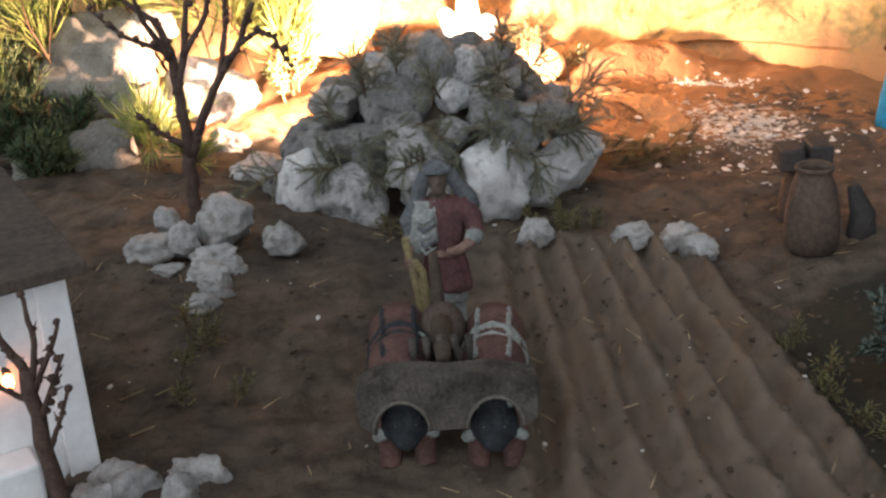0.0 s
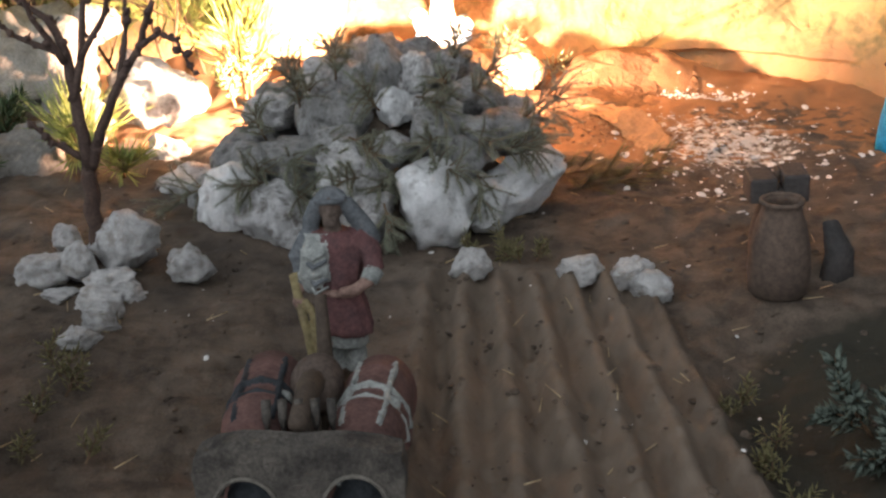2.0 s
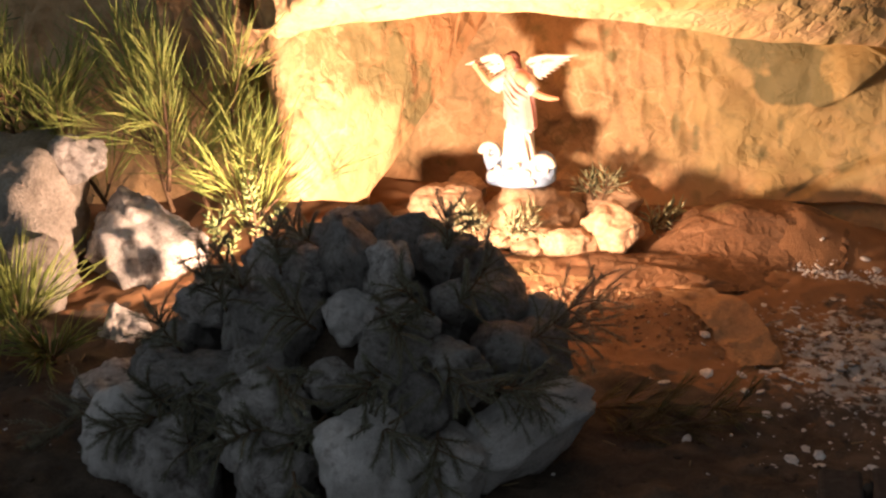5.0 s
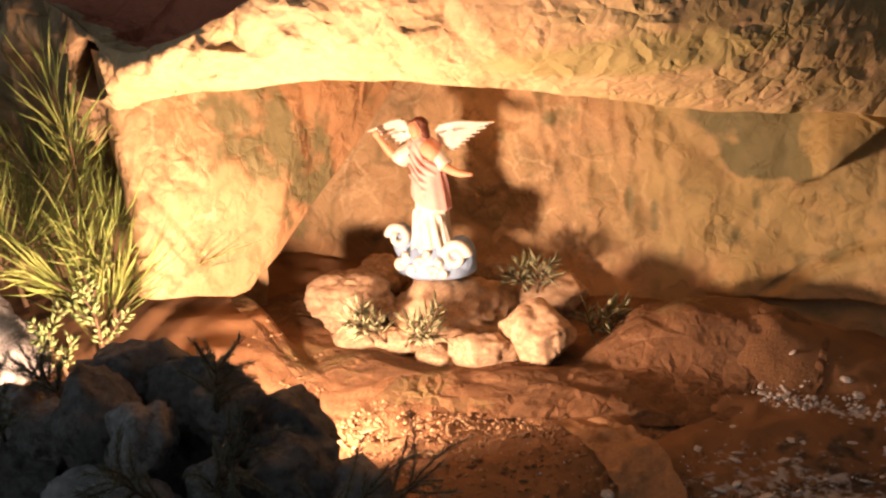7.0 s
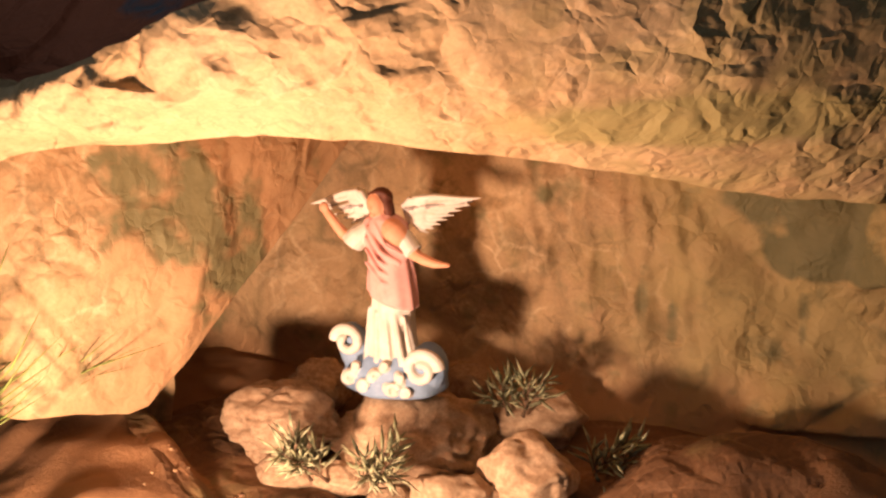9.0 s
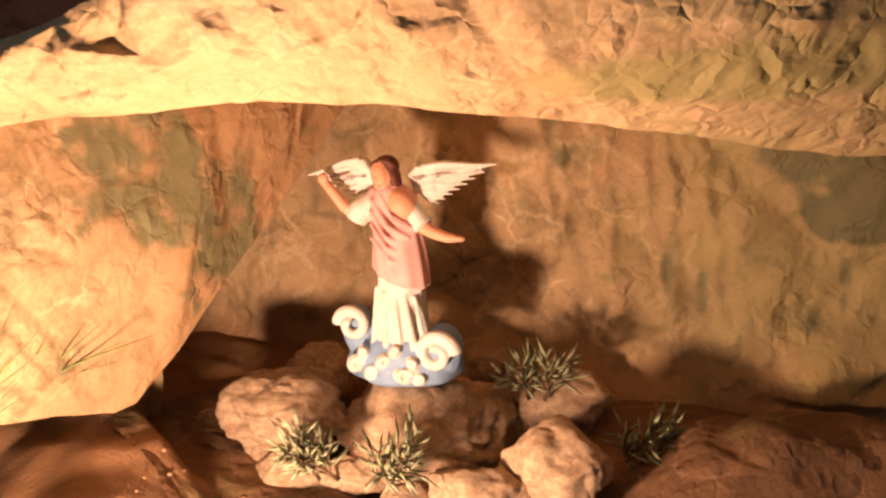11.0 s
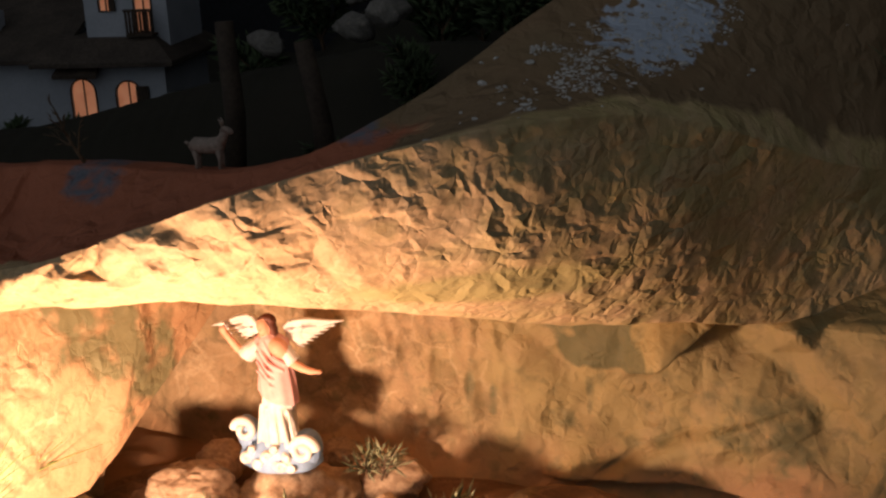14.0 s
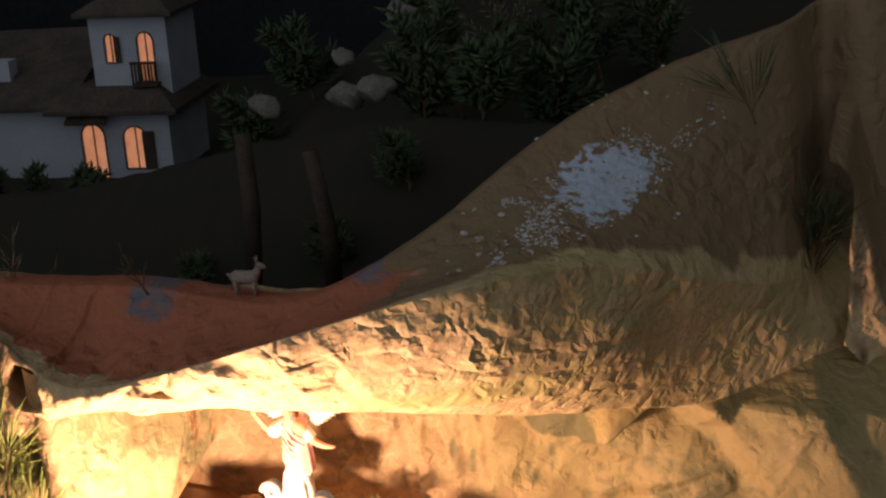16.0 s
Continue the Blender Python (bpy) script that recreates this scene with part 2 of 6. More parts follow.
SKIN = material("painted_skin", (0.70, 0.36, 0.22), (0.62, 0.30, 0.18), 60, 400, 0.5, 0.1, 0.0005, fine_mix=0.06)
HAIR = material("painted_brown_hair", (0.13, 0.04, 0.02), (0.08, 0.025, 0.014), 200, 700, 0.55, 0.6, 0.001)
PINK = material("painted_pink_cloth", (0.70, 0.40, 0.36), (0.60, 0.32, 0.29), 90, 400, 0.6, 0.2, 0.0006, fine_mix=0.06)
WHITE = material("painted_white", (0.68, 0.65, 0.585), (0.56, 0.52, 0.45), 90, 400, 0.55, 0.2, 0.0006, fine_mix=0.06)
CLOUDBLUE = material("painted_cloud_blue", (0.17, 0.26, 0.40), (0.24, 0.34, 0.48), 60, 400, 0.5, 0.15, 0.0006, fine_mix=0.06)
WINGGREY = material("painted_wing_grey", (0.20, 0.17, 0.16), (0.30, 0.27, 0.25), 90, 400, 0.6, 0.2, 0.0006)
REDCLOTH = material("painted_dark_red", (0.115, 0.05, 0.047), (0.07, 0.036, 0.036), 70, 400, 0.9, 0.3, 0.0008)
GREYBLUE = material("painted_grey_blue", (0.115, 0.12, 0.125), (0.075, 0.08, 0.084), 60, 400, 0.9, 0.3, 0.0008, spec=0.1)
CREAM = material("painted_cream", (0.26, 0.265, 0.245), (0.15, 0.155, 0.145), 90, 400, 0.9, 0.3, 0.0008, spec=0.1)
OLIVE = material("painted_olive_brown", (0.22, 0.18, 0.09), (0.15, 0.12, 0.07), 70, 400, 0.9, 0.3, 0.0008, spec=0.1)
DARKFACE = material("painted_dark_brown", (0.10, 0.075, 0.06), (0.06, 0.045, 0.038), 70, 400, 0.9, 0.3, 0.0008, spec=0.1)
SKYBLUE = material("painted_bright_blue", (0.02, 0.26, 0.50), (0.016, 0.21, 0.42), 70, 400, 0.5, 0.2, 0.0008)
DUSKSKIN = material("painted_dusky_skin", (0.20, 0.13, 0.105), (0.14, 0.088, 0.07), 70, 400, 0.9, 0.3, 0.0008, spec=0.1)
OXDARK = material("painted_ox_dark_grey", (0.034, 0.037, 0.040), (0.019, 0.021, 0.023), 60, 400, 0.8, 0.3, 0.001, spec=0.15)
PALEWOOD = material("pale_worn_wood", (0.125, 0.11, 0.09), (0.08, 0.072, 0.06), 60, 300, 0.85, 0.4, 0.001)
OXRED = material("painted_ox_brown", (0.120, 0.066, 0.056), (0.072, 0.043, 0.038), 50, 400, 0.9, 0.3, 0.001, spec=0.1)
YOKE = material("grey_weathered_wood", (0.092, 0.080, 0.066), (0.046, 0.040, 0.034), 55, 420, 0.88, 0.9, 0.003, c=(0.03, 0.026, 0.022), cscale=70, cpos=(0.52, 0.66), fine_mix=0.4)
GOATFUR = material("painted_goat", (0.34, 0.27, 0.225), (0.25, 0.19, 0.155), 80, 400, 0.7, 0.3, 0.001)
FLAKE = material("white_crumbs", (0.62, 0.60, 0.57), (0.42, 0.40, 0.37), 80, 500, 0.9, 0.3, 0.001)
# near-black colour of the sheet added for the dark background
NIGHT = material("background_darkness", (0.012, 0.013, 0.016), (0.02, 0.02, 0.022), 3, 90, 0.95, 0.0)


def glow(name, colour, strength, scale=60.0):
    """A lit, uneven sheet of coloured paper behind a window."""
    m = bpy.data.materials.new(name)
    m.use_nodes = True
    n, l = m.node_tree.nodes, m.node_tree.links
    b = n["Principled BSDF"]
    tc, t = n.new("ShaderNodeTexCoord"), n.new("ShaderNodeTexNoise")
    t.inputs["Scale"].default_value = scale
    l.new(tc.outputs["Object"], t.inputs["Vector"])
    k = n.new("ShaderNodeMix")
    k.data_type = "RGBA"
    k.inputs[6].default_value, k.inputs[7].default_value = (*colour, 1), (colour[0] * 0.45, colour[1] * 0.3, colour[2] * 0.25, 1)
    l.new(t.outputs[0], k.inputs[0])
    l.new(k.outputs[2], b.inputs["Emission Color"])
    b.inputs["Emission Strength"].default_value = strength
    b.inputs["Base Color"].default_value = (0.4, 0.25, 0.18, 1)
    return m


LITWIN = glow("lit_window_paper", (1.0, 0.42, 0.22), 0.85)
FLAME = glow("small_lit_bulb", (1.0, 0.32, 0.10), 8.0)

# ---- mesh helpers ----


class Shape:
    """Collects simple solids into one mesh with several materials."""

    def __init__(self):
        self.v, self.f, self.m = [], [], []

    def grid(self, rows, mat=0, closed=False):
        s, w, h = len(self.v), len(rows[0]), len(rows)
        for r in rows:
            self.v.extend(tuple(p) for p in r)
        for j in range(h - 1):
            for i in range(w if closed else w - 1):
                a, b = s + j * w + i, s + j * w + (i + 1) % w
                self.f.append((a, b, b + w, a + w))
                self.m.append(mat)
        return s

    def cap(self, start, count, mat=0, flip=False):
        ids = tuple(range(start, start + count))
        self.f.append(ids[::-1] if flip else ids)
        self.m.append(mat)

    def ell(self, c, r, mat=0, rot=(0, 0, 0), seg=14, rings=9):
        e = Euler([radians(a) for a in rot]).to_matrix()
        c = Vector(c)
        rows = []
        for j in range(rings + 1):
            th = math.pi * (0.02 + 0.96 * j / rings) - math.pi / 2
            rows.append([c + e @ Vector((r[0] * math.cos(th) * math.cos(2 * math.pi * i / seg), r[1] * math.cos(th) * math.sin(2 * math.pi * i / seg), r[2] * math.sin(th))) for i in range(seg)])
        s = self.grid(rows, mat, True)
        self.cap(s, seg, mat, True)
        self.cap(s + rings * seg, seg, mat)

    def tube(self, pts, radii, mat=0, seg=7, flat=1.0):
        pts = [Vector(p) for p in pts]
        rows = []
        up = Vector((0.13, 0.31, 0.94))
        for i, p in enumerate(pts):
            d = (pts[min(i + 1, len(pts) - 1)] - pts[max(i - 1, 0)]).normalized()
            a = d.cross(up)
            a = a.normalized() if a.length > 1e-5 else Vector((1, 0, 0))
            b = d.cross(a).normalized()
            rows.append([p + (a * math.cos(2 * math.pi * k / seg) + b * flat * math.sin(2 * math.pi * k / seg)) * radii[i] for k in range(seg)])
        s = self.grid(rows, mat, True)
        self.cap(s, seg, mat, True)
        self.cap(s + (len(pts) - 1) * seg, seg, mat)

    def lathe(self, prof, mat=0, seg=28, folds=0, amp=0.0, phase=0.0, caps=True):
        """prof: rows of z, rx, ry, cx, cy and, if wanted, the slope of the row along x."""
        rows = []
        for z, rx, ry, cx, cy, *slope in prof:
            row = []
            for i in range(seg):
                a = 2 * math.pi * i / seg
                k = 1 + amp * math.sin(folds * a + phase + 90 * z) * (0.6 + 0.4 * math.sin(2 * a + phase))
                row.append((cx + rx * k * math.cos(a), cy + ry * k * math.sin(a), z + (slope[0] * rx * math.cos(a) if slope else 0)))
            rows.append(row)
        s = self.grid(rows, mat, True)
        if caps:
            self.cap(s, seg, mat, True)
            self.cap(s + (len(prof) - 1) * seg, seg, mat)

    def box(self, lo, hi, mat=0):
        (x0, y0, z0), (x1, y1, z1) = lo, hi
        s = len(self.v)
        self.v += [(x0, y0, z0), (x1, y0, z0), (x1, y1, z0), (x0, y1, z0), (x0, y0, z1), (x1, y0, z1), (x1, y1, z1), (x0, y1, z1)]
        for q in ((0, 3, 2, 1), (4, 5, 6, 7), (0, 1, 5, 4), (1, 2, 6, 5), (2, 3, 7, 6), (3, 0, 4, 7)):
            self.f.append(tuple(s + k for k in q))
            self.m.append(mat)

    def leaf(self, p, d, length, width, mat=0, curl=0.0):
        p, d = Vector(p), Vector(d).normalized()
        a = d.cross(Vector((0.2, 0.1, 1))).normalized()
        b = d.cross(a)
        mid = p + d * length * 0.5 + b * curl * length
        s = len(self.v)
        self.v += [tuple(p), tuple(mid + a * width), tuple(mid - a * width * 0.5 + b * width * 0.6), tuple(mid - a * width * 0.5 - b * width * 0.6), tuple(p + d * length)]
        for q in ((0, 2, 1), (0, 3, 2), (0, 1, 3), (4, 1, 2), (4, 2, 3), (4, 3, 1)):
            self.f.append(tuple(s + k for k in q))
            self.m.append(mat)

    def make(self, name, mats, parent=None, label="", smooth=True, bevel=0.0):
        me = bpy.data.meshes.new(name)
        me.from_pydata([tuple(p) for p in self.v], [], self.f)
        for x in mats:
            me.materials.append(x)
        me.polygons.foreach_set("material_index", self.m)
        if smooth:
            me.polygons.foreach_set("use_smooth", [True] * len(self.f))
        me.update()
        ob = new(name, me)
        if parent:
            ob.parent = parent
        if label:
            ob["label"] = label
        if bevel:
            mod = ob.modifiers.new("bevel", "BEVEL")
            mod.width, mod.segments, mod.limit_method = bevel, 2, "ANGLE"
        return ob


def fused(shape, name, mats, voxel=0.0008, soften=2):
    """Joins the overlapping solids of a shape into one closed cast body; each face keeps the paint of the solid it came from."""
    raw = shape.make(name, mats)
    tree = BVHTree.FromPolygons([tuple(v) for v in shape.v], shape.f)
    mod = raw.modifiers.new("join", "REMESH")
    mod.mode, mod.voxel_size, mod.adaptivity = "VOXEL", voxel, 0.0
    if soften:
        mod = raw.modifiers.new("soften", "SMOOTH")
        mod.factor, mod.iterations = 0.5, soften
    bpy.context.view_layer.update()
    me = bpy.data.meshes.new_from_object(raw.evaluated_get(bpy.context.evaluated_depsgraph_get()))
    raw.modifiers.clear()
    raw.data = me
    me.materials.clear()
    for x in mats:
        me.materials.append(x)
    paint = []
    for f in me.polygons:
        hit = tree.find_nearest(f.center)
        paint.append(shape.m[hit[2]] if hit[2] is not None else 0)
    me.polygons.foreach_set("material_index", paint)
    me.polygons.foreach_set("use_smooth", [True] * len(me.polygons))
    me.update()
    return raw


def smoothstep(a, b, x):
    t = max(0.0, min(1.0, (x - a) / (b - a)))
    return t * t * (3 - 2 * t)


def curve_at(pts, x):
    """Piecewise smooth interpolation of rows (x, a, b, ...) at x."""
    if x <= pts[0][0]:
        return pts[0][1:]
    for p, q in zip(pts, pts[1:]):
        if x <= q[0]:
            t = (x - p[0]) / (q[0] - p[0])
            return tuple(a + (b - a) * t for a, b in zip(p[1:], q[1:]))
    return pts[-1][1:]


def crease(p, f, seed):
    """Sharp folds: distance from the zero lines of a noise, about -0.5 to 0.5."""
    q = Vector(p) * f + Vector((seed * 7.1, seed * 3.3, seed * 5.7))
    return abs(noise.noise(q)) * 2 - 0.45


def crumple(p, seed=0, f=28.0):
    warp = Vector((noise.noise(Vector(p) * f * 0.5 + Vector((3, seed, 1))), noise.noise(Vector(p) * f * 0.5 + Vector((8, seed, 4))), 0)) * 0.012
    p = Vector(p) + warp
    return 0.55 * crease(p, f, seed + 1) + 0.32 * crease(p, f * 2.1, seed + 2) + 0.16 * crease(p, f * 4.3, seed + 3)


def sheet(name, rows, mat, attrs=None, thick=0.0):
    s = Shape()
    s.grid(rows)
    ob = s.make(name, [mat])
    for key, values in (attrs or {}).items():
        at = ob.data.attributes.new(key, "FLOAT", "POINT")
        at.data.foreach_set("value", values)
    if thick:
        mod = ob.modifiers.new("thickness", "SOLIDIFY")
        mod.thickness, mod.offset = thick, -1
    return ob



def facets(us, vs, step, seed, stretch=1.0, turn=0.0):
    """Flat facets of crumpled paper: a jittered net of triangles with uneven knots; about -1 to 1 times step."""
    us, vs = np.array(us), np.array(vs)
    rng = np.random.RandomState(seed)
    c, s = math.cos(turn), math.sin(turn)
    a, b = (us * c + vs * s) / stretch / step, (-us * s + vs * c) / step
    a0, b0 = int(math.floor(a.min())) - 2, int(math.floor(b.min())) - 2
    na, nb = int(a.max()) - a0 + 4, int(b.max()) - b0 + 4
    ka = np.arange(na)[:, None] + a0 + rng.uniform(-0.36, 0.36, (na, nb))
    kb = np.arange(nb)[None, :] + b0 + rng.uniform(-0.36, 0.36, (na, nb))
    kh = rng.uniform(-1, 1, (na, nb))
    flip = rng.rand(na, nb) < 0.5
    out = np.full(len(us), np.nan)
    order = np.argsort(a)
    sa = a[order]
    for i in range(na - 1):
        lo, hi = np.searchsorted(sa, (ka[i:i + 2].min(), ka[i:i + 2].max()))
        idx = order[lo:hi]
        if not len(idx):
            continue
        pa_, pb_ = a[idx], b[idx]
        row = np.argsort(pb_)
        sb = pb_[row]
        for j in range(nb - 1):
            quad = ((i, j), (i + 1, j), (i + 1, j + 1), (i, j + 1))
            l2, h2 = np.searchsorted(sb, (min(kb[q] for q in quad), max(kb[q] for q in quad)))
            near = row[l2:h2]
            if not len(near):
                continue
            x, y = pa_[near], pb_[near]
            for tri in ((0, 1, 2), (0, 2, 3)) if flip[i, j] else ((0, 1, 3), (1, 2, 3)):
                (x0, y0, h0), (x1, y1, h1), (x2, y2, h2_) = [(ka[quad[k]], kb[quad[k]], kh[quad[k]]) for k in tri]
                d = (y1 - y2) * (x0 - x2) + (x2 - x1) * (y0 - y2)
                if abs(d) < 1e-6:
                    continue
                w0 = ((y1 - y2) * (x - x2) + (x2 - x1) * (y - y2)) / d
                w1 = ((y2 - y0) * (x - x2) + (x0 - x2) * (y - y2)) / d
                w2 = 1 - w0 - w1
                m = (w0 >= 0) & (w1 >= 0) & (w2 >= 0)
                out[idx[near[m]]] = (w0 * h0 + w1 * h1 + w2 * h2_)[m]
    bad = np.isnan(out)
    out[bad] = np.interp(np.flatnonzero(bad), np.flatnonzero(~bad), out[~bad])
    return out * step


def fold(rows, dirs, amps, us, vs, layers):
    """Moves each point of the rows along its direction by the folds of several layers (step, height, seed, stretch, turn)."""
    h = np.zeros(len(us))
    for step, height, seed, stretch, turn in layers:
        h += facets(us, vs, step, seed, stretch, turn) * height
    w, k = len(rows[0]), 0
    for r in rows:
        for i in range(w):
            r[i] = Vector(r[i]) + Vector(dirs[k]) * float(h[k]) * amps[k]
            k += 1
    return rows

# ---- ground ----
FURROWS = 6.0


def ellipse_bump(x, y, cx, cy, rx, ry, edge=0.35):
    r = math.hypot((x - cx) / rx, (y - cy) / ry)
    return 1 - smoothstep(1 - edge, 1.0, r)


def field_u(x, y):
    return (x - 0.040) / (0.135 + 0.12 * (0.89 - y))


def ground_base(x, y):
    z = 0.047 - 0.06 * max(-0.25, min(0.36, x))
    z += 0.006 * smoothstep(1.2, 1.45, y)
    z += (0.002 + 0.006 * smoothstep(0.07, 0.14, x)) * math.exp(-((y - 1.232) / 0.034) ** 2) * smoothstep(-0.06, 0.0, x) * (1 - smoothstep(0.17, 0.27, x)) - 0.012 * ellipse_bump(x, y, 0.06, 1.385, 0.15, 0.085, 0.6)
    z += 0.026 * ellipse_bump(x, y, 0.222, 1.384, 0.118, 0.056, 0.80)
    # paper mound at the foot of the side sheet: a lit top that breaks off towards the statue
    d = (x + 0.100) * -0.646 + (y - 1.369) * -0.763 + 0.010 * noise.noise(Vector((x * 22, y * 22, 7.0)))
    z += 0.023 * smoothstep(0.0, 0.016, d) * (1 - smoothstep(0.055, 0.125, d)) * smoothstep(-0.32, -0.24, x) * (1 - smoothstep(-0.07, -0.01, x))
    z -= 0.014 * ellipse_bump(x, y, 0.235, 0.72, 0.045, 0.16, 0.7)
    z += 0.01 * ellipse_bump(x, y, 0.30, 0.86, 0.10, 0.07, 0.7)
    # the bank and the village ground behind the hill
    back = smoothstep(1.62, 1.90, y)
    z += back * (0.13 + 0.11 * smoothstep(-0.5, 0.1, x)) - smoothstep(1.93, 2.2, y) * (0.11 + 0.0 * x) + 0.12 * smoothstep(-0.35, -0.1, x) * smoothstep(2.05, 2.45, y)
    return z


def ground_z(x, y):
    z = ground_base(x, y)
    u = field_u(x, y)
    inside = smoothstep(-0.06, 0.03, u) * (1 - smoothstep(1.0, 1.06, u)) * (1 - smoothstep(0.87, 0.895, y)) * smoothstep(0.36, 0.42, y)
    z += inside * ((0.0075 + 0.004 * noise.noise(Vector((x * 30, y * 22, 8)))) * math.cos(2 * math.pi * FURROWS * (u + 0.018 * noise.noise(Vector((x * 24, y * 30, 3))))) + 0.001)
    near = 1 - smoothstep(1.15, 1.35, y)
    n1 = noise.noise(Vector((x * 16, y * 16, 0.3)))
    n2 = noise.noise(Vector((x * 55, y * 55, 5.3)))
    n3 = noise.noise(Vector((x * 150, y * 150, 9.3)))
    z += near * (0.006 * n1 * (1 - 0.7 * inside) + 0.0038 * n2 + 0.0022 * n3) + (1 - near) * 0.006 * crumple((x, y, 0.2), 5, 14)
    return z


def spaced(lo, hi, a, b, fine_step, coarse):
    out = [lo + (a - lo) * (i / coarse) for i in range(coarse)]
    k = int((b - a) / fine_step)
    out += [a + (b - a) * i / k for i in range(k)]
    out += [b + (hi - b) * i / coarse for i in range(coarse + 1)]
    return out


gx = spaced(-1.7, 1.7, -0.42, 0.55, 0.0034, 26)
gy = spaced(-0.6, 3.3, 0.40, 1.47, 0.0034, 34)
g_rows, g_paper, g_moss_shade, g_salt, g_field = [], [], [], [], []
for yy in gy:
    row = []
    for xx in gx:
        row.append((xx, yy, ground_z(xx, yy)))
        p = smoothstep(1.08, 1.22, yy + 0.10 * smoothstep(0.05, 0.3, xx) * 0.4) * (1 - smoothstep(1.55, 1.65, yy))
        p = max(p, 0.9 * ellipse_bump(xx, yy, 0.055, 1.275, 0.175, 0.125, 0.1)) - 0.5 * ellipse_bump(xx, yy, 0.34, 1.20, 0.14, 0.17, 0.6)
        g_paper.append(max(0.0, p) * 0.95)
        # bank moss at the back; the ellipse is shade painted beside the field
        g_moss_shade.append(max(smoothstep(1.55, 1.7, yy), 1.0 * ellipse_bump(xx, yy, 0.315, 0.66, 0.165, 0.25, 0.6)))
        g_salt.append(0.68 * max(ellipse_bump(xx, yy, 0.285, 1.19, 0.12, 0.16, 0.9), ellipse_bump(xx, yy, 0.29, 1.325, 0.06, 0.016, 0.8)))
    g_field += [smoothstep(-0.45, 0.25, field_u(xx, yy)) * (1 - smoothstep(0.92, 1.05, field_u(xx, yy))) * (1 - smoothstep(0.88, 0.93, yy)) * smoothstep(0.34, 0.42, yy) for xx in gx]
    g_rows.append(row)
# creases where the ground is painted paper
crumpled = [(j, i) for j, yy in enumerate(gy) if 1.14 < yy < 1.47 for i, xx in enumerate(gx) if -0.28 < xx < 0.52]
cu, cv = [gx[i] for j, i in crumpled], [gy[j] for j, i in crumpled]
ch = facets(cu, cv, 0.045, 71, 1.4, 0.4) * 0.07 + facets(cu, cv, 0.018, 72, 1.3, 1.1) * 0.11
for (j, i), h in zip(crumpled, ch):
    x, y, z = g_rows[j][i]
    g_rows[j][i] = (x, y, z + float(h) * smoothstep(1.14, 1.22, y) * smoothstep(-0.28, -0.22, x) * (1 - smoothstep(0.44, 0.52, x)))
ground = tagged(sheet("ground", g_rows, SOIL, {"paper": g_paper, "field": g_field, "moss_shade": g_moss_shade, "salt": g_salt}), "brown earth and painted kraft paper ground with ploughed furrows", "ground", kind="structure")

# ---- paper cave and hill ----
LIP = [(-0.30, 1.36, 0.17), (-0.20, 1.325, 0.18), (-0.15, 1.290, 0.195), (-0.122, 1.272, 0.222), (-0.10, 1.275, 0.232), (-0.01, 1.268, 0.240), (0.06, 1.265, 0.243), (0.12, 1.292, 0.229), (0.16, 1.308, 0.221), (0.20, 1.336, 0.207), (0.25, 1.36, 0.197), (0.28, 1.375, 0.193), (0.38, 1.45, 0.166), (0.50, 1.52, 0.14), (0.62, 1.56, 0.12)]
MID = [(-0.30, 1.36, 0.23), (-0.20, 1.32, 0.235), (-0.15, 1.28, 0.240), (-0.122, 1.262, 0.243), (-0.10, 1.250, 0.247), (0.0, 1.234, 0.262), (0.06, 1.230, 0.275), (0.12, 1.247, 0.271), (0.16, 1.262, 0.264), (0.21, 1.284, 0.257), (0.25, 1.310, 0.253), (0.285, 1.335, 0.250), (0.38, 1.43, 0.23), (0.50, 1.52, 0.20), (0.62, 1.56, 0.19)]
CREST = [(-0.30, 1.37, 0.30), (-0.20, 1.32, 0.292), (-0.15, 1.285, 0.287), (-0.122, 1.265, 0.275), (-0.10, 1.258, 0.260), (-0.072, 1.243, 0.265), (-0.004, 1.220, 0.288), (0.069, 1.213, 0.314), (0.141, 1.232, 0.332), (0.195, 1.254, 0.340), (0.257, 1.292, 0.340), (0.296, 1.320, 0.332), (0.345, 1.362, 0.307), (0.40, 1.43, 0.274), (0.50, 1.53, 0.25), (0.62, 1.57, 0.24)]
RIDGE = [(-0.30, 1.40, 0.285), (-0.165, 1.38, 0.290), (-0.075, 1.36, 0.298), (0.003, 1.33, 0.300), (0.055, 1.30, 0.305), (0.096, 1.30, 0.317), (0.13, 1.33, 0.330), (0.174, 1.36, 0.355), (0.212, 1.40, 0.381), (0.252, 1.44, 0.403), (0.294, 1.47, 0.420), (0.338, 1.50, 0.435), (0.382, 1.52, 0.446), (0.43, 1.55, 0.456), (0.50, 1.60, 0.468), (0.62, 1.66, 0.48)]


def smooth_at(curve, x):
    """The curve's place at x, its corners rounded."""
    near = [curve_at(curve, x + d) for d in (-0.024, -0.012, 0.0, 0.012, 0.024)]
    return sum(q[0] for q in near) / 5, sum(q[1] for q in near) / 5


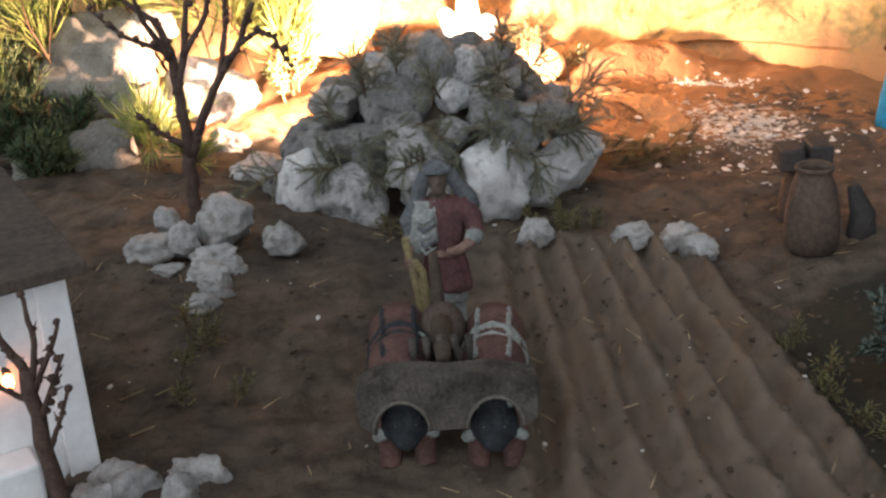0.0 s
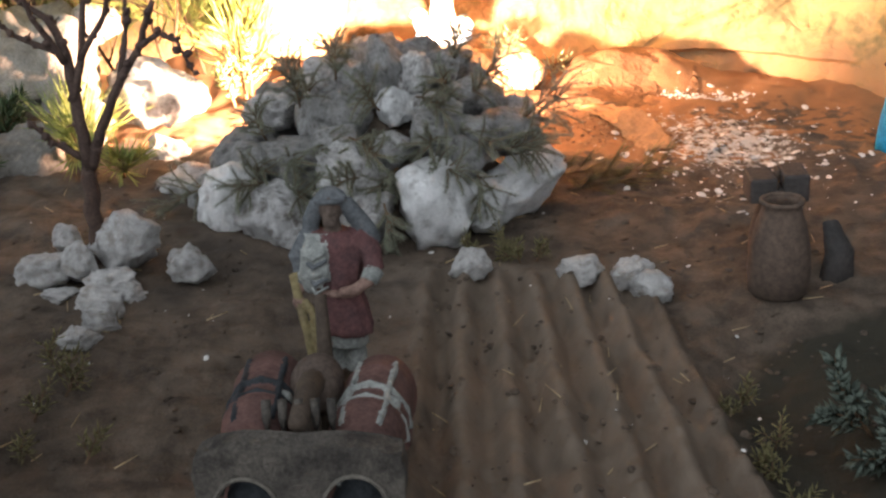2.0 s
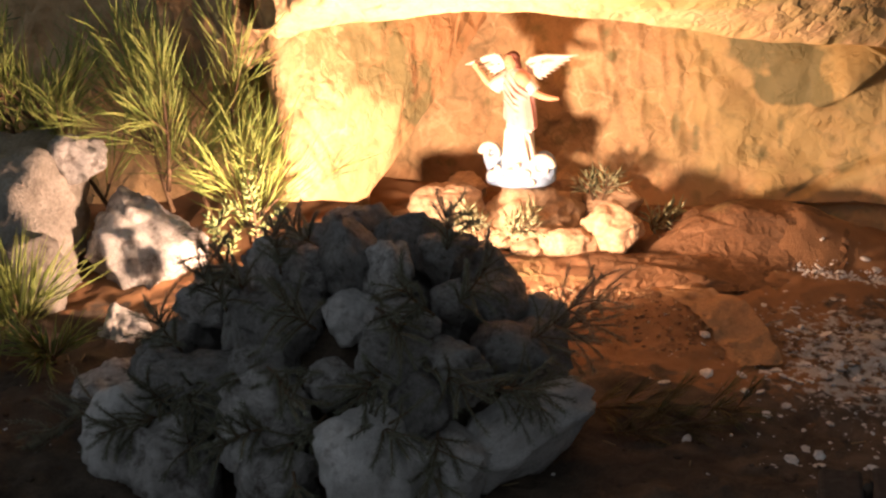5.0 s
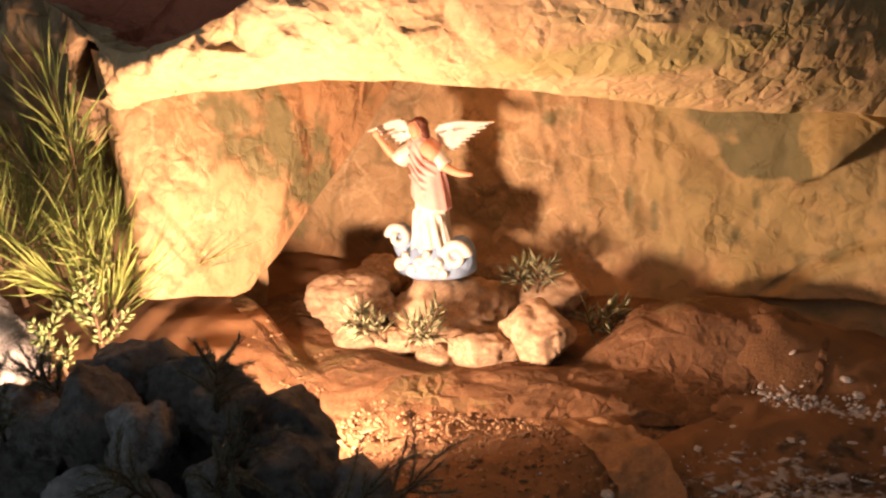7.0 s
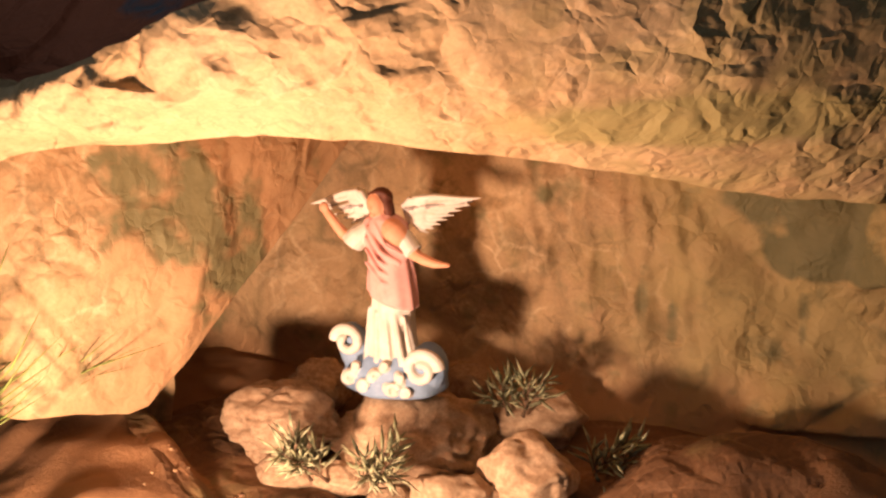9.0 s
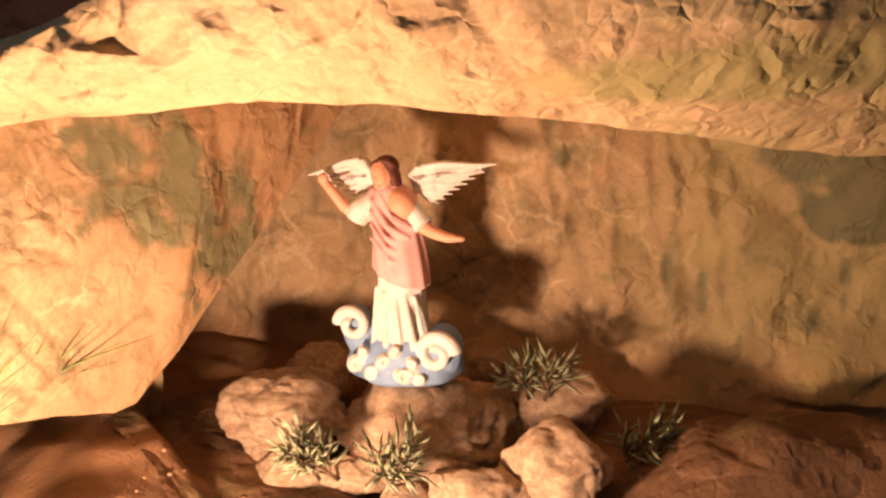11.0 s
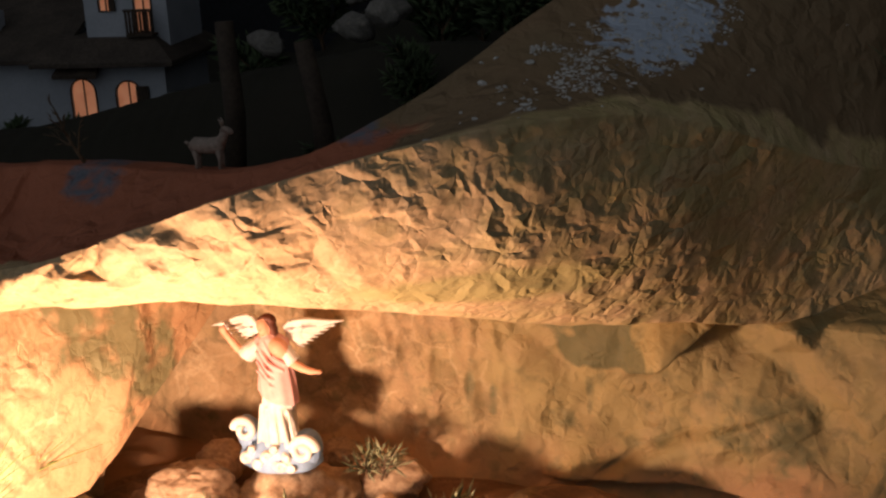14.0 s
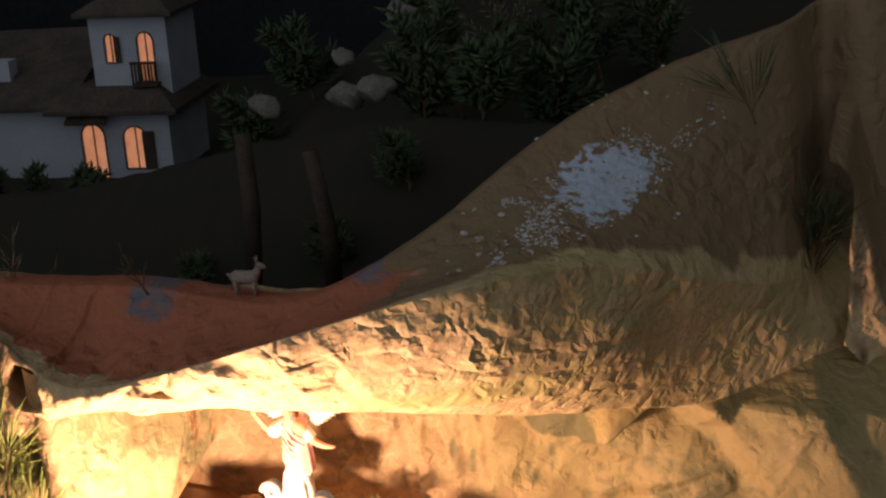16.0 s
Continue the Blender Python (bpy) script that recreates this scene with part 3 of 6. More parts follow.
HOLE = (-0.128, 0.252, 0.06)
h_rows, h_red, h_brown, h_blue, h_dir, h_amp, h_u, h_v, h_snow, h_green = [], [], [], [], [], [], [], [], [], []
HV, HU = 330, 600
run = [0.0] * (HU + 1)
columns = [[smooth_at(c, -0.24 + 0.80 * i / HU) for c in (LIP, MID, CREST, RIDGE)] for i in range(HU + 1)]
for j in range(HV + 1):
    v = j / HV
    row = []
    for i in range(HU + 1):
        x = -0.24 + (0.56 + 0.24) * i / HU
        (ly, lz), (my, mz), (cy, cz), (ry, rz) = columns[i]
        if v < 0.14:
            t = v / 0.14
            y, z = 1.505 + (ly - 1.505) * t, lz + 0.006 * math.sin(math.pi * t)
            dirn, amt = Vector((0, -0.2, -1)), 0.3
        elif v < 0.55:
            t = (v - 0.14) / 0.41
            q0, q1, q2 = (t - 0.45) * (t - 1) / 0.45, t * (1 - t) / 0.2475, t * (t - 0.45) / 0.55
            y, z = q0 * ly + q1 * my + q2 * cy, q0 * lz + q1 * mz + q2 * cz
            y += HOLE[2] * ellipse_bump(x, z, HOLE[0], HOLE[1], 0.021, 0.019, 0.22)
            dirn, amt = Vector((0, -0.95, 0.0)), (0.6 + 0.4 * smoothstep(0.0, 0.25, t)) * (1.6 - 0.95 * smoothstep(0.02, 0.13, x) - 0.47 * smoothstep(0.10, 0.18, x))
        elif v < 0.9:
            t = (v - 0.55) / 0.35
            sag = -0.012 * math.sin(math.pi * t)
            y, z = cy + (ry - cy) * t, cz + (rz - cz) * t + sag
            dirn, amt = Vector((0, -0.6, 0.75)), (0.95 - 0.6 * smoothstep(0.1, 0.6, t)) * (1 - 0.6 * smoothstep(0.10, 0.22, x)) * (1 + 0.9 * (1 - smoothstep(0.02, 0.14, x)) * (1 - smoothstep(0.25, 0.5, t)))
        else:
            t = (v - 0.9) / 0.1
            y, z = ry + 0.09 * t, rz - 0.035 * t * t
            dirn, amt = Vector((0, 0.3, 0.9)), 0.2
        if 0.46 < v < 0.66:
            w = smoothstep(0.46, 0.66, v)
            dirn = Vector((0, -0.95, 0.05)).lerp(Vector((0, -0.6, 0.75)), w)
            lively = (1.25 - 1.06 * smoothstep(0.0, 0.14, x)) * (0.65 + 0.35 * smoothstep(-0.09, -0.02, x))
            amt = lively + (amt - lively) * abs(2 * w - 1) ** 2
        notch = math.exp(-((x - 0.462) / 0.022) ** 2) * smoothstep(0.3, 0.6, v)
        y += 0.05 * notch
        row.append(Vector((x, y, z)))
        h_dir.append(dirn)
        h_amp.append(amt)
        h_u.append(x)
        if j:
            run[i] += (row[-1] - h_rows[-1][i]).length
        h_v.append(run[i])
        t = (v - 0.55) / 0.35
        torn = t + 0.16 * round(2.5 * noise.noise(Vector((x * 38, run[i] * 38, 4)))) / 2.5 + 0.05 * noise.noise(Vector((x * 130, run[i] * 130, 4)))
        h_red.append(max(0.0, min(1.0, smoothstep(0.12, 0.24, torn) * (1.15 - smoothstep(0.08, 0.24, x)))))
        h_brown.append(max(0.0, min(1.0, max(smoothstep(-0.04, 0.25, t) * smoothstep(0.06, 0.22, x), 0.62 * smoothstep(-0.105, -0.125, x) * (1.0 if v < 0.56 else 0.0)))))
        h_green.append(min(1.0, 0.5 * smoothstep(0.08, 0.22, x) + 0.9 * ellipse_bump(x, z, 0.19, 0.245, 0.10, 0.016, 0.7)) if v < 0.62 else 0.0)
        h_snow.append(ellipse_bump(x, z, 0.284, 0.369, 0.070, 0.036, 0.9) * 0.85 if t > 0.1 else 0.0)
        h_blue.append(max(ellipse_bump(x, z, -0.055, 0.292, 0.035, 0.014, 0.6), ellipse_bump(x, z, -0.045, 0.315, 0.03, 0.006, 0.6), ellipse_bump(x, z, 0.115, 0.326, 0.03, 0.008, 0.6)) * (0.75 if t > 0.08 else 0))
    h_rows.append(row)
fold(h_rows, h_dir, h_amp, h_u, h_v, [(0.050, 0.07, 1, 1.3, 0.9), (0.025, 0.20, 2, 1.7, -0.8), (0.013, 0.20, 3, 1.7, 0.5), (0.008, 0.16, 4, 1.5, 1.4)])
hill = tagged(sheet("cave_roof_hill", h_rows, HILL, {"red": h_red, "brown": h_brown, "blue": h_blue, "snow": h_snow, "green": h_green}), "crumpled kraft paper hill painted tan, green and red-brown, overhanging a cave", "paper hill", kind="structure")


def back_y(x, z):
    y = 1.452 + 0.025 * smoothstep(0.08, -0.03, x)
    y -= smoothstep(0.30, 0.62, x) * 0.22 * (1 - 0.9 * smoothstep(0.05, 0.21, z))
    return y - 0.02 * (1 - smoothstep(0.03, 0.075, z))


WALLTOP = [(-0.20, 0.256, 0), (0.235, 0.250, 0), (0.28, 0.19, 0), (0.32, 0.168, 0), (0.38, 0.168, 0), (0.43, 0.172, 0), (0.474, 0.172, 0), (0.52, 0.168, 0), (0.62, 0.155, 0), (0.80, 0.14, 0)]
PLEATS = [(0.090, 0.05, 0.005, 0.0018), (0.104, -0.06, 0.004, 0.0018), (0.121, 0.04, 0.005, 0.0024), (0.138, 0.10, 0.004, 0.002), (0.152, 0.02, 0.005, 0.0024), (0.166, 0.12, 0.005, 0.002), (0.345, 0.75, 0.020, 0.006), (0.385, -0.55, 0.018, 0.006), (0.430, 0.60, 0.022, 0.006), (0.470, -0.7, 0.018, 0.006)]
w_rows, w_u, w_v, w_amp = [], [], [], []
for j in range(161):
    row = []
    for i in range(501):
        x = -0.20 + 1.0 * i / 500
        z = 0.01 + (curve_at(WALLTOP, x)[0] - 0.01) * j / 160
        y = back_y(x, z)
        bow = 0.012 * crease((x * 0.8 + z, z * 0.6, 0.5), 9, 11) + 0.005 * noise.noise(Vector((x * 14, z * 14, 2)))
        dist = (x - 0.281) * 0.60 + (0.145 - z) * 0.80 + 0.004 * noise.noise(Vector((x * 40, z * 40, 3)))
        bow += 0.034 * smoothstep(-0.06, 0.0, dist) * (1 - smoothstep(0.0, 0.007, dist)) * smoothstep(0.255, 0.285, x) * (1 - smoothstep(0.34, 0.40, x))
        # the foot of the wall juts out over the floor, and a cleft runs up from it
        bow += 0.014 * smoothstep(0.095, 0.060, z) * smoothstep(0.050, 0.056, z) * smoothstep(0.19, 0.23, x) * (1 - smoothstep(0.40, 0.46, x))
        cleft = (z - 0.058) * 0.912 - (x - 0.241) * 0.41
        bow -= 0.007 * math.exp(-(cleft / 0.0022) ** 2) * smoothstep(0.236, 0.25, x) * (1 - smoothstep(0.30, 0.33, x))
        bow += 0.009 * smoothstep(-0.03, 0.0, cleft) * (1 - smoothstep(0.0, 0.002, cleft)) * smoothstep(0.25, 0.28, x) * (1 - smoothstep(0.32, 0.38, x))
        # pleats that hang from the roof edge, and slanting folds further along
        for px, lean, wide, high in PLEATS:
            off = x - px - lean * (0.20 - z) + 0.006 * noise.noise(Vector((px * 50, z * 45, 2)))
            bow += high * max(0.0, 1 - abs(off) / wide) * smoothstep(0.06, 0.11, z)
        w_amp.append(1 + 0.8 * smoothstep(0.25, 0.40, x))
        row.append((x, y - bow, z))
        w_u.append(x)
        w_v.append(z)
    w_rows.append(row)
for k in range(1, 13):
    w_rows.append([(x, y + 0.008 * k * smoothstep(0.25, 0.29, x), z + 0.0022 * k * smoothstep(0.25, 0.29, x) - 0.002 * k * (1 - smoothstep(0.25, 0.29, x))) for x, y, z in w_rows[160]])
    w_u += w_u[160 * 501:161 * 501]
    w_v += [z + 0.008 * k for z in w_v[160 * 501:161 * 501]]
    w_amp += [0.6] * 501
nw = len(w_u)
fold(w_rows, [(0, -1, 0)] * nw, w_amp, w_u, w_v, [(0.07, 0.07, 11, 1.7, 0.5), (0.030, 0.13, 12, 1.8, 1.3), (0.013, 0.10, 13, 1.6, 1.0)])


def wall_green(x, z):
    """Where the back wall is painted dark green: one patch under the roof edge, streaks down the pleats."""
    edge = 0.192 + (0.177 - z) * 0.58 + 0.004 * noise.noise(Vector((x * 60, z * 60, 1)))
    patch = smoothstep(edge - 0.004, edge + 0.010, x + 0.008 * noise.noise(Vector((x * 45, z * 45, 6)))) * (1 - smoothstep(0.262, 0.284, x + 0.3 * (z - 0.154))) * smoothstep(0.126, 0.134, z + 0.006 * noise.noise(Vector((x * 50, z * 50, 8))))
    streaks = max(ellipse_bump(x, z, 0.152, 0.112, 0.006, 0.030, 0.8), ellipse_bump(x, z, 0.168, 0.100, 0.005, 0.022, 0.8), ellipse_bump(x, z, 0.215, 0.092, 0.018, 0.012, 0.8), ellipse_bump(x, z, 0.235, 0.105, 0.006, 0.022, 0.8))
    spots = max(ellipse_bump(x, z, 0.095, 0.180, 0.022, 0.020, 0.7), ellipse_bump(x, z, 0.36, 0.10, 0.05, 0.03, 0.5), ellipse_bump(x, z, 0.30, 0.095, 0.02, 0.014, 0.6), ellipse_bump(x, z, 0.46, 0.08, 0.06, 0.03, 0.5))
    return max(1.15 * patch, 0.75 * streaks, 0.55 * spots)


w_green = [wall_green(x, z) for x, z in zip(w_u, w_v)]
w_umber = [0.85 * smoothstep(0.08, 0.22, x) for x in w_u]
# shadow band along the wall's foot, painted in as rust-brown
w_foot_shade = [0.8 * (1 - smoothstep(0.055, 0.10, z + 0.02 * noise.noise(Vector((x * 20, z * 20, 4))))) for x, z in zip(w_u, w_v)]
tagged(sheet("wall_cave_back", w_rows, PAPER, {"green": w_green, "umber": w_umber, "rust": w_foot_shade}), "creased kraft paper cave wall painted tan with green patches", "paper wall", kind="structure")

# loose paper sheet on the cave floor
f_rows, f_u, f_v, f_a = [], [], [], []
for j in range(90):
    r = 0.02 + 0.98 * j / 89
    row = []
    for i in range(220):
        a = 2 * math.pi * i / 219
        wob = 1 + 0.06 * noise.noise(Vector((math.cos(a) * 2.2, math.sin(a) * 2.2, 4.0))) + 0.02 * noise.noise(Vector((math.cos(a) * 9, math.sin(a) * 9, 1.0)))
        x, y = 0.092 + 0.196 * r * wob * math.cos(a), 1.368 + 0.108 * r * wob * math.sin(a)
        row.append((x, y, ground_base(x, y) + 0.0045 * (1 - r ** 4)))
        f_u.append(x)
        f_v.append(y)
        f_a.append(1 - 0.8 * smoothstep(0.93, 1.0, r))
    f_rows.append(row)
fold(f_rows, [(0, 0, 1)] * len(f_u), f_a, f_u, f_v, [(0.07, 0.06, 61, 1.6, 0.3), (0.030, 0.13, 62, 1.6, 1.2), (0.013, 0.14, 63, 1.3, 0.2)])
tagged(sheet("floor_cave", f_rows, FLOORPAPER), "creased orange-brown paper sheet on the cave floor", "paper floor", kind="structure")

# torn paper edge curling up from the ground
e_rows, e_u, e_v = [], [], []
for j in range(31):
    s = j / 30
    row = []
    for i in range(61):
        t = i / 60
        x0, y0 = 0.172 + 0.066 * t + 0.010 * math.sin(3.1 * t), 1.270 - 0.098 * t
        x, y = x0 - 0.030 * (1 - s) + 0.003 * noise.noise(Vector((t * 9, s, 1))), y0 - 0.010 * (1 - s)
        lift = 0.010 * s ** 2 * math.sin(math.pi * (0.12 + 0.8 * t)) + 0.0015 * noise.noise(Vector((t * 12, s * 3, 5)))
        row.append((x, y, ground_z(x, y) + 0.0012 + lift))
        e_u.append(t * 0.12)
        e_v.append(s * 0.03)
    e_rows.append(row)
fold(e_rows, [(0, 0, 1)] * len(e_u), [1.0] * len(e_u), e_u, e_v, [(0.016, 0.10, 81, 1.2, 0.4), (0.007, 0.10, 82, 1.0, 0.2)])
tagged(sheet("paper_edge", e_rows, TORNPAPER), "torn tan paper edge curling up from the sandy ground", "paper", kind="structure")

# side wall of the cave: a bulging sheet whose lower edge rises to a slanting seam
# lower edge of the side sheet: flat in front, then slanting up to the back wall
SIDE_EDGE = [(0.0, 0.106, 0), (0.2, 0.097, 0), (0.32, 0.088, 0), (0.37, 0.089, 0), (0.5, 0.112, 0), (0.65, 0.140, 0), (0.8, 0.167, 0), (0.95, 0.199, 0), (1.0, 0.208, 0)]
s_rows, s_u, s_v = [], [], []
for j in range(141):
    t = j / 140
    row = []
    for i in range(201):
        s = i / 200
        x = -0.128 + 0.128 * s
        y = 1.262 + 0.185 * s
        low = curve_at(SIDE_EDGE, s)[0]
        top = 0.262
        if t < 0.12:
            k = t / 0.12
            q = Vector((x - 0.035 * (1 - k), y + 0.03 * (1 - k), low - 0.004 * math.sin(math.pi * k)))
        else:
            k = (t - 0.12) / 0.88
            z = low + (top - low) * k
            bulge = 0.011 * math.sin(math.pi * min(1, k * 0.9 + 0.05)) * math.sin(math.pi * (0.15 + 0.7 * s))
            q = Vector((x + 0.8 * bulge, y - 0.57 * bulge, z))
        if s < 0.10:
            k = 1 - s / 0.10
            q += Vector((-0.012 * k, 0.028 * k * k, 0))
        row.append(q)
        s_u.append(s * 0.225)
        s_v.append(0.068 + 0.137 * max(0.0, (s - 0.20) / 0.80) + t * 0.15)
    s_rows.append(row)
ns = len(s_u)
s_amp = [smoothstep(-0.04, 0.35, j / 140) for j in range(141) for _ in range(201)]
fold(s_rows, [(0.8, -0.57, 0)] * ns, s_amp, s_u, s_v, [(0.08, 0.10, 21, 1.6, 1.9), (0.034, 0.15, 22, 1.9, 1.3), (0.014, 0.10, 23, 1.5, 0.9)])


def side_green(u, z):
    """Green paint: a wedge that narrows down along the slanting seam, with a brushed edge."""
    n = 0.016 * noise.noise(Vector((u * 40, z * 40, 2))) + 0.007 * noise.noise(Vector((u * 130, z * 130, 5)))
    inner = smoothstep(-0.010, 0.016, u - 0.066 + 0.05 * (z - 0.20) + n)
    under = smoothstep(-0.014, 0.014, z - 0.186 + 0.95 * (u - 0.066) + n)
    outer = 1 - smoothstep(-0.012, 0.016, u - 0.124 - 0.035 * (1 - smoothstep(0.175, 0.225, z)) + 1.3 * n)
    return (0.82 + 9 * n) * inner * under * outer


s_green = [side_green(u, p.z) for u, p in zip(s_u, (p for r in s_rows for p in r))]
s_rust = [0.8 * smoothstep(0.0, 0.14, u) for u in s_u]
tagged(sheet("wall_cave_side", s_rows, PAPER, {"green": s_green, "rust": s_rust}), "tan kraft paper boulder side of the cave with a slanting folded edge", "paper wall", kind="structure")

# the cliff to the side of the cave, behind the pine twigs
c_rows, c_u, c_v = [], [], []
for j in range(101):
    v = j / 100
    row = []
    for i in range(171):
        x = -0.75 + 0.655 * i / 170
        if v < 0.8:
            z = 0.02 + 0.245 * v / 0.8
            y = 1.375 + 0.05 * (v / 0.8) + 0.04 * smoothstep(-0.3, -0.7, x) * -1
            q = Vector((x, y, z))
        else:
            k = (v - 0.8) / 0.2
            q = Vector((x, 1.425 + 0.09 * k, 0.265 - 0.02 * k * k + 0.006 * noise.noise(Vector((x * 9, k, 1)))))
        row.append(q)
        c_u.append(x)
        c_v.append(v * 0.36)
    c_rows.append(row)
nc = len(c_u)
fold(c_rows, [(0, -1, 0.1)] * nc, [1.0] * nc, c_u, c_v, [(0.08, 0.2, 31, 1.4, 0.9), (0.035, 0.22, 32, 1.4, 0.2), (0.014, 0.15, 33, 1.0, 0.2)])
tagged(sheet("wall_cliff", c_rows, PAPER), "crumpled brown kraft paper cliff beside the cave", "paper wall", kind="structure")

# the sheet that closes the hill on the far side of the dark notch
NOTCH = [(0.0, 0.560, 1.50), (0.08, 0.545, 1.50), (0.128, 0.530, 1.50), (0.153, 0.514, 1.495), (0.183, 0.494, 1.49), (0.207, 0.472, 1.488), (0.225, 0.475, 1.490), (0.278, 0.474, 1.494), (0.331, 0.475, 1.496), (0.353, 0.467, 1.490), (0.362, 0.452, 1.484)]
BROW = [(0.437, 0.364, 0.392), (0.467, 0.356, 0.388), (0.476, 0.330, 0.384), (0.484, 0.312, 0.380), (0.505, 0.242, 0.360), (0.532, 0.216, 0.338), (0.60, 0.200, 0.315), (0.95, 0.18, 0.29)]
r_rows, r_u, r_v, r_d, rb = [], [], [], [], []
for j in range(111):
    v = j / 110
    row = []
    for i in range(131):
        s = (i / 130) ** 1.7
        flat = 0.437 + (0.95 - 0.437) * s
        brow, bank = curve_at(BROW, flat)
        z = 0.02 + (brow - 0.02) * min(1.0, v / 0.55)
        x0, y0 = curve_at(NOTCH, z)
        x = max(flat, x0 + 0.003 * s)
        y = y0 + 0.25 * max(0.0, x - x0) - 0.006 * math.exp(-((x - x0) / 0.008) ** 2)
        if v > 0.55:
            k = (v - 0.55) / 0.45
            z = brow + (bank - brow) * min(1.0, k * 1.6) ** 0.7 + 0.06 * max(0.0, k - 0.62)
            x, y = x + 0.05 * k, y + 0.24 * k
        row.append(Vector((x, y, z)))
        r_u.append(x)
        r_v.append(v * 0.5)
        r_d.append((0, -1, 0) if v < 0.55 else (0, -0.3, 0.7))
        rb.append(0.45 if v < 0.53 else 1.0)
    r_rows.append(row)
fold(r_rows, r_d, [1.0] * len(r_u), r_u, r_v, [(0.05, 0.08, 41, 1.4, 0.9), (0.024, 0.18, 42, 1.6, 1.2), (0.012, 0.08, 43, 1.3, 0.6)])
r_none = [0.0] * len(rb)
tagged(sheet("wall_hill_side", r_rows, HILL, {"brown": rb, "red": r_none, "blue": r_none, "snow": r_none, "green": r_none}), "second kraft paper sheet of the hill with a torn folded edge", "paper wall", kind="structure")

# added sheets that stand for the unlit distance and hide the world colour
back = Shape()
back.grid([[(-3.0, 3.25, -0.2), (3.0, 3.25, -0.2)], [(-3.0, 3.25, 1.6), (3.0, 3.25, 1.6)]])
back.grid([[(-1.72, 3.25, -0.2), (-1.72, 1.9, -0.2)], [(-1.72, 3.25, 1.2), (-1.72, 1.9, 1.0)]])
tagged(back.make("backdrop", [NIGHT], smooth=False), "added dark sheet standing for the darkness behind the village", "backdrop", kind="structure")

# ---- stones ----


def rock_mesh(seed, sub=3, cuts=13, rough=0.34, low=0.50, lumps=0.6):
    rnd = random.Random(seed)
    bm = bmesh.new()
    bmesh.ops.create_icosphere(bm, subdivisions=sub, radius=1.0)
    planes = [(Vector((rnd.gauss(0, 1), rnd.gauss(0, 1), rnd.gauss(0, 1))).normalized(), rnd.uniform(low, low + 0.35)) for _ in range(cuts)]
    off = Vector((seed * 1.7, seed * 0.9, seed * 2.3))
    for v in bm.verts:
        p = v.co * (1 + rough * noise.noise(v.co * 1.4 + off))
        for nrm, d in planes:
            over = p.dot(nrm) - d
            if over > 0:
                p = p - nrm * over * 0.95
        p += v.co * lumps * (0.12 * noise.noise(v.co * 3.2 + off) + 0.09 * crease(v.co, 2.6, seed) + 0.07 * noise.noise(v.co * 7 + off) + 0.05 * noise.noise(v.co * 15 + off))
        v.co = p
    for f in bm.faces:
        f.smooth = True
    me = bpy.data.meshes.new("stone")
    bm.to_mesh(me)
    bm.free()
    return me


def stone(name, place, radii, mat, label, seed, turn=(0, 0, 0), group="", sub=4, category="stone", cuts=13, low=0.50, lumps=0.95):
    me = rock_mesh(seed, sub, cuts, 0.34, low, lumps)
    me.materials.append(mat)
    ob = new(name, me)
    ob.matrix_world = Matrix.LocRotScale(Vector(place), Euler([radians(a) for a in turn]), Vector([r * 1.22 for r in radii]))
    return tagged(ob, label, category, group)


core = Shape()
rows = []
for j in range(15):
    r = 1 - j / 14
    rows.append([(0.004 + 0.118 * r * math.cos(2 * math.pi * i / 40), 1.030 + 0.082 * r * math.sin(2 * math.pi * i / 40), 0.025 + 0.088 * (1 - r ** 2.0) + 0.006 * noise.noise(Vector((r * 4, i * 0.5, 1)))) for i in range(40)])
core.grid(rows, 0, True)
tagged(core.make("stone_heap_core", [SOIL]), "dark earth inside the heap of white stones", "earth heap")

# the side that faces the field: x, y, z, half width, half height, kind (0 grey-white, 1 pale, 2 dull grey)
HEAP = [
    (-0.104, 0.970, 0.070, 0.0205, 0.021, 1), (-0.067, 0.946, 0.064, 0.021, 0.023, 0), (-0.017, 0.962, 0.094, 0.021, 0.013, 0),
    (-0.008, 0.940, 0.064, 0.019, 0.019, 0), (-0.022, 0.945, 0.080, 0.014, 0.012, 1), (0.042, 0.948, 0.072, 0.024, 0.026, 1),
    (0.013, 1.016, 0.121, 0.014, 0.013, 1), (0.002, 1.050, 0.142, 0.0145, 0.021, 2), (0.028, 1.046, 0.137, 0.012, 0.014, 0),
    (-0.084, 1.052, 0.112, 0.018, 0.013, 0), (-0.106, 1.042, 0.084, 0.023, 0.017, 2), (-0.150, 1.040, 0.058, 0.020, 0.014, 0),
    (-0.048, 1.016, 0.110, 0.011, 0.021, 2), (-0.025, 1.018, 0.117, 0.019, 0.018, 2), (-0.026, 0.988, 0.104, 0.018, 0.012, 2),
    (-0.021, 1.046, 0.134, 0.013, 0.013, 0), (0.039, 1.020, 0.119, 0.016, 0.009, 0), (0.064, 1.040, 0.123, 0.010, 0.010, 2),
    (0.042, 0.992, 0.106, 0.018, 0.017, 2), (0.072, 1.002, 0.100, 0.016, 0.015, 2), (-0.058, 0.982, 0.092, 0.022, 0.015, 2),
    (0.012, 0.976, 0.101, 0.013, 0.010, 0), (-0.042, 1.054, 0.132, 0.013, 0.015, 0), (0.060, 0.972, 0.090, 0.014, 0.014, 2), (0.076, 0.966, 0.064, 0.018, 0.016, 1),
    (-0.088, 1.000, 0.086, 0.018, 0.014, 2), (-0.123, 1.000, 0.064, 0.018, 0.013, 2), (0.095, 1.040, 0.092, 0.018, 0.014, 2),
]
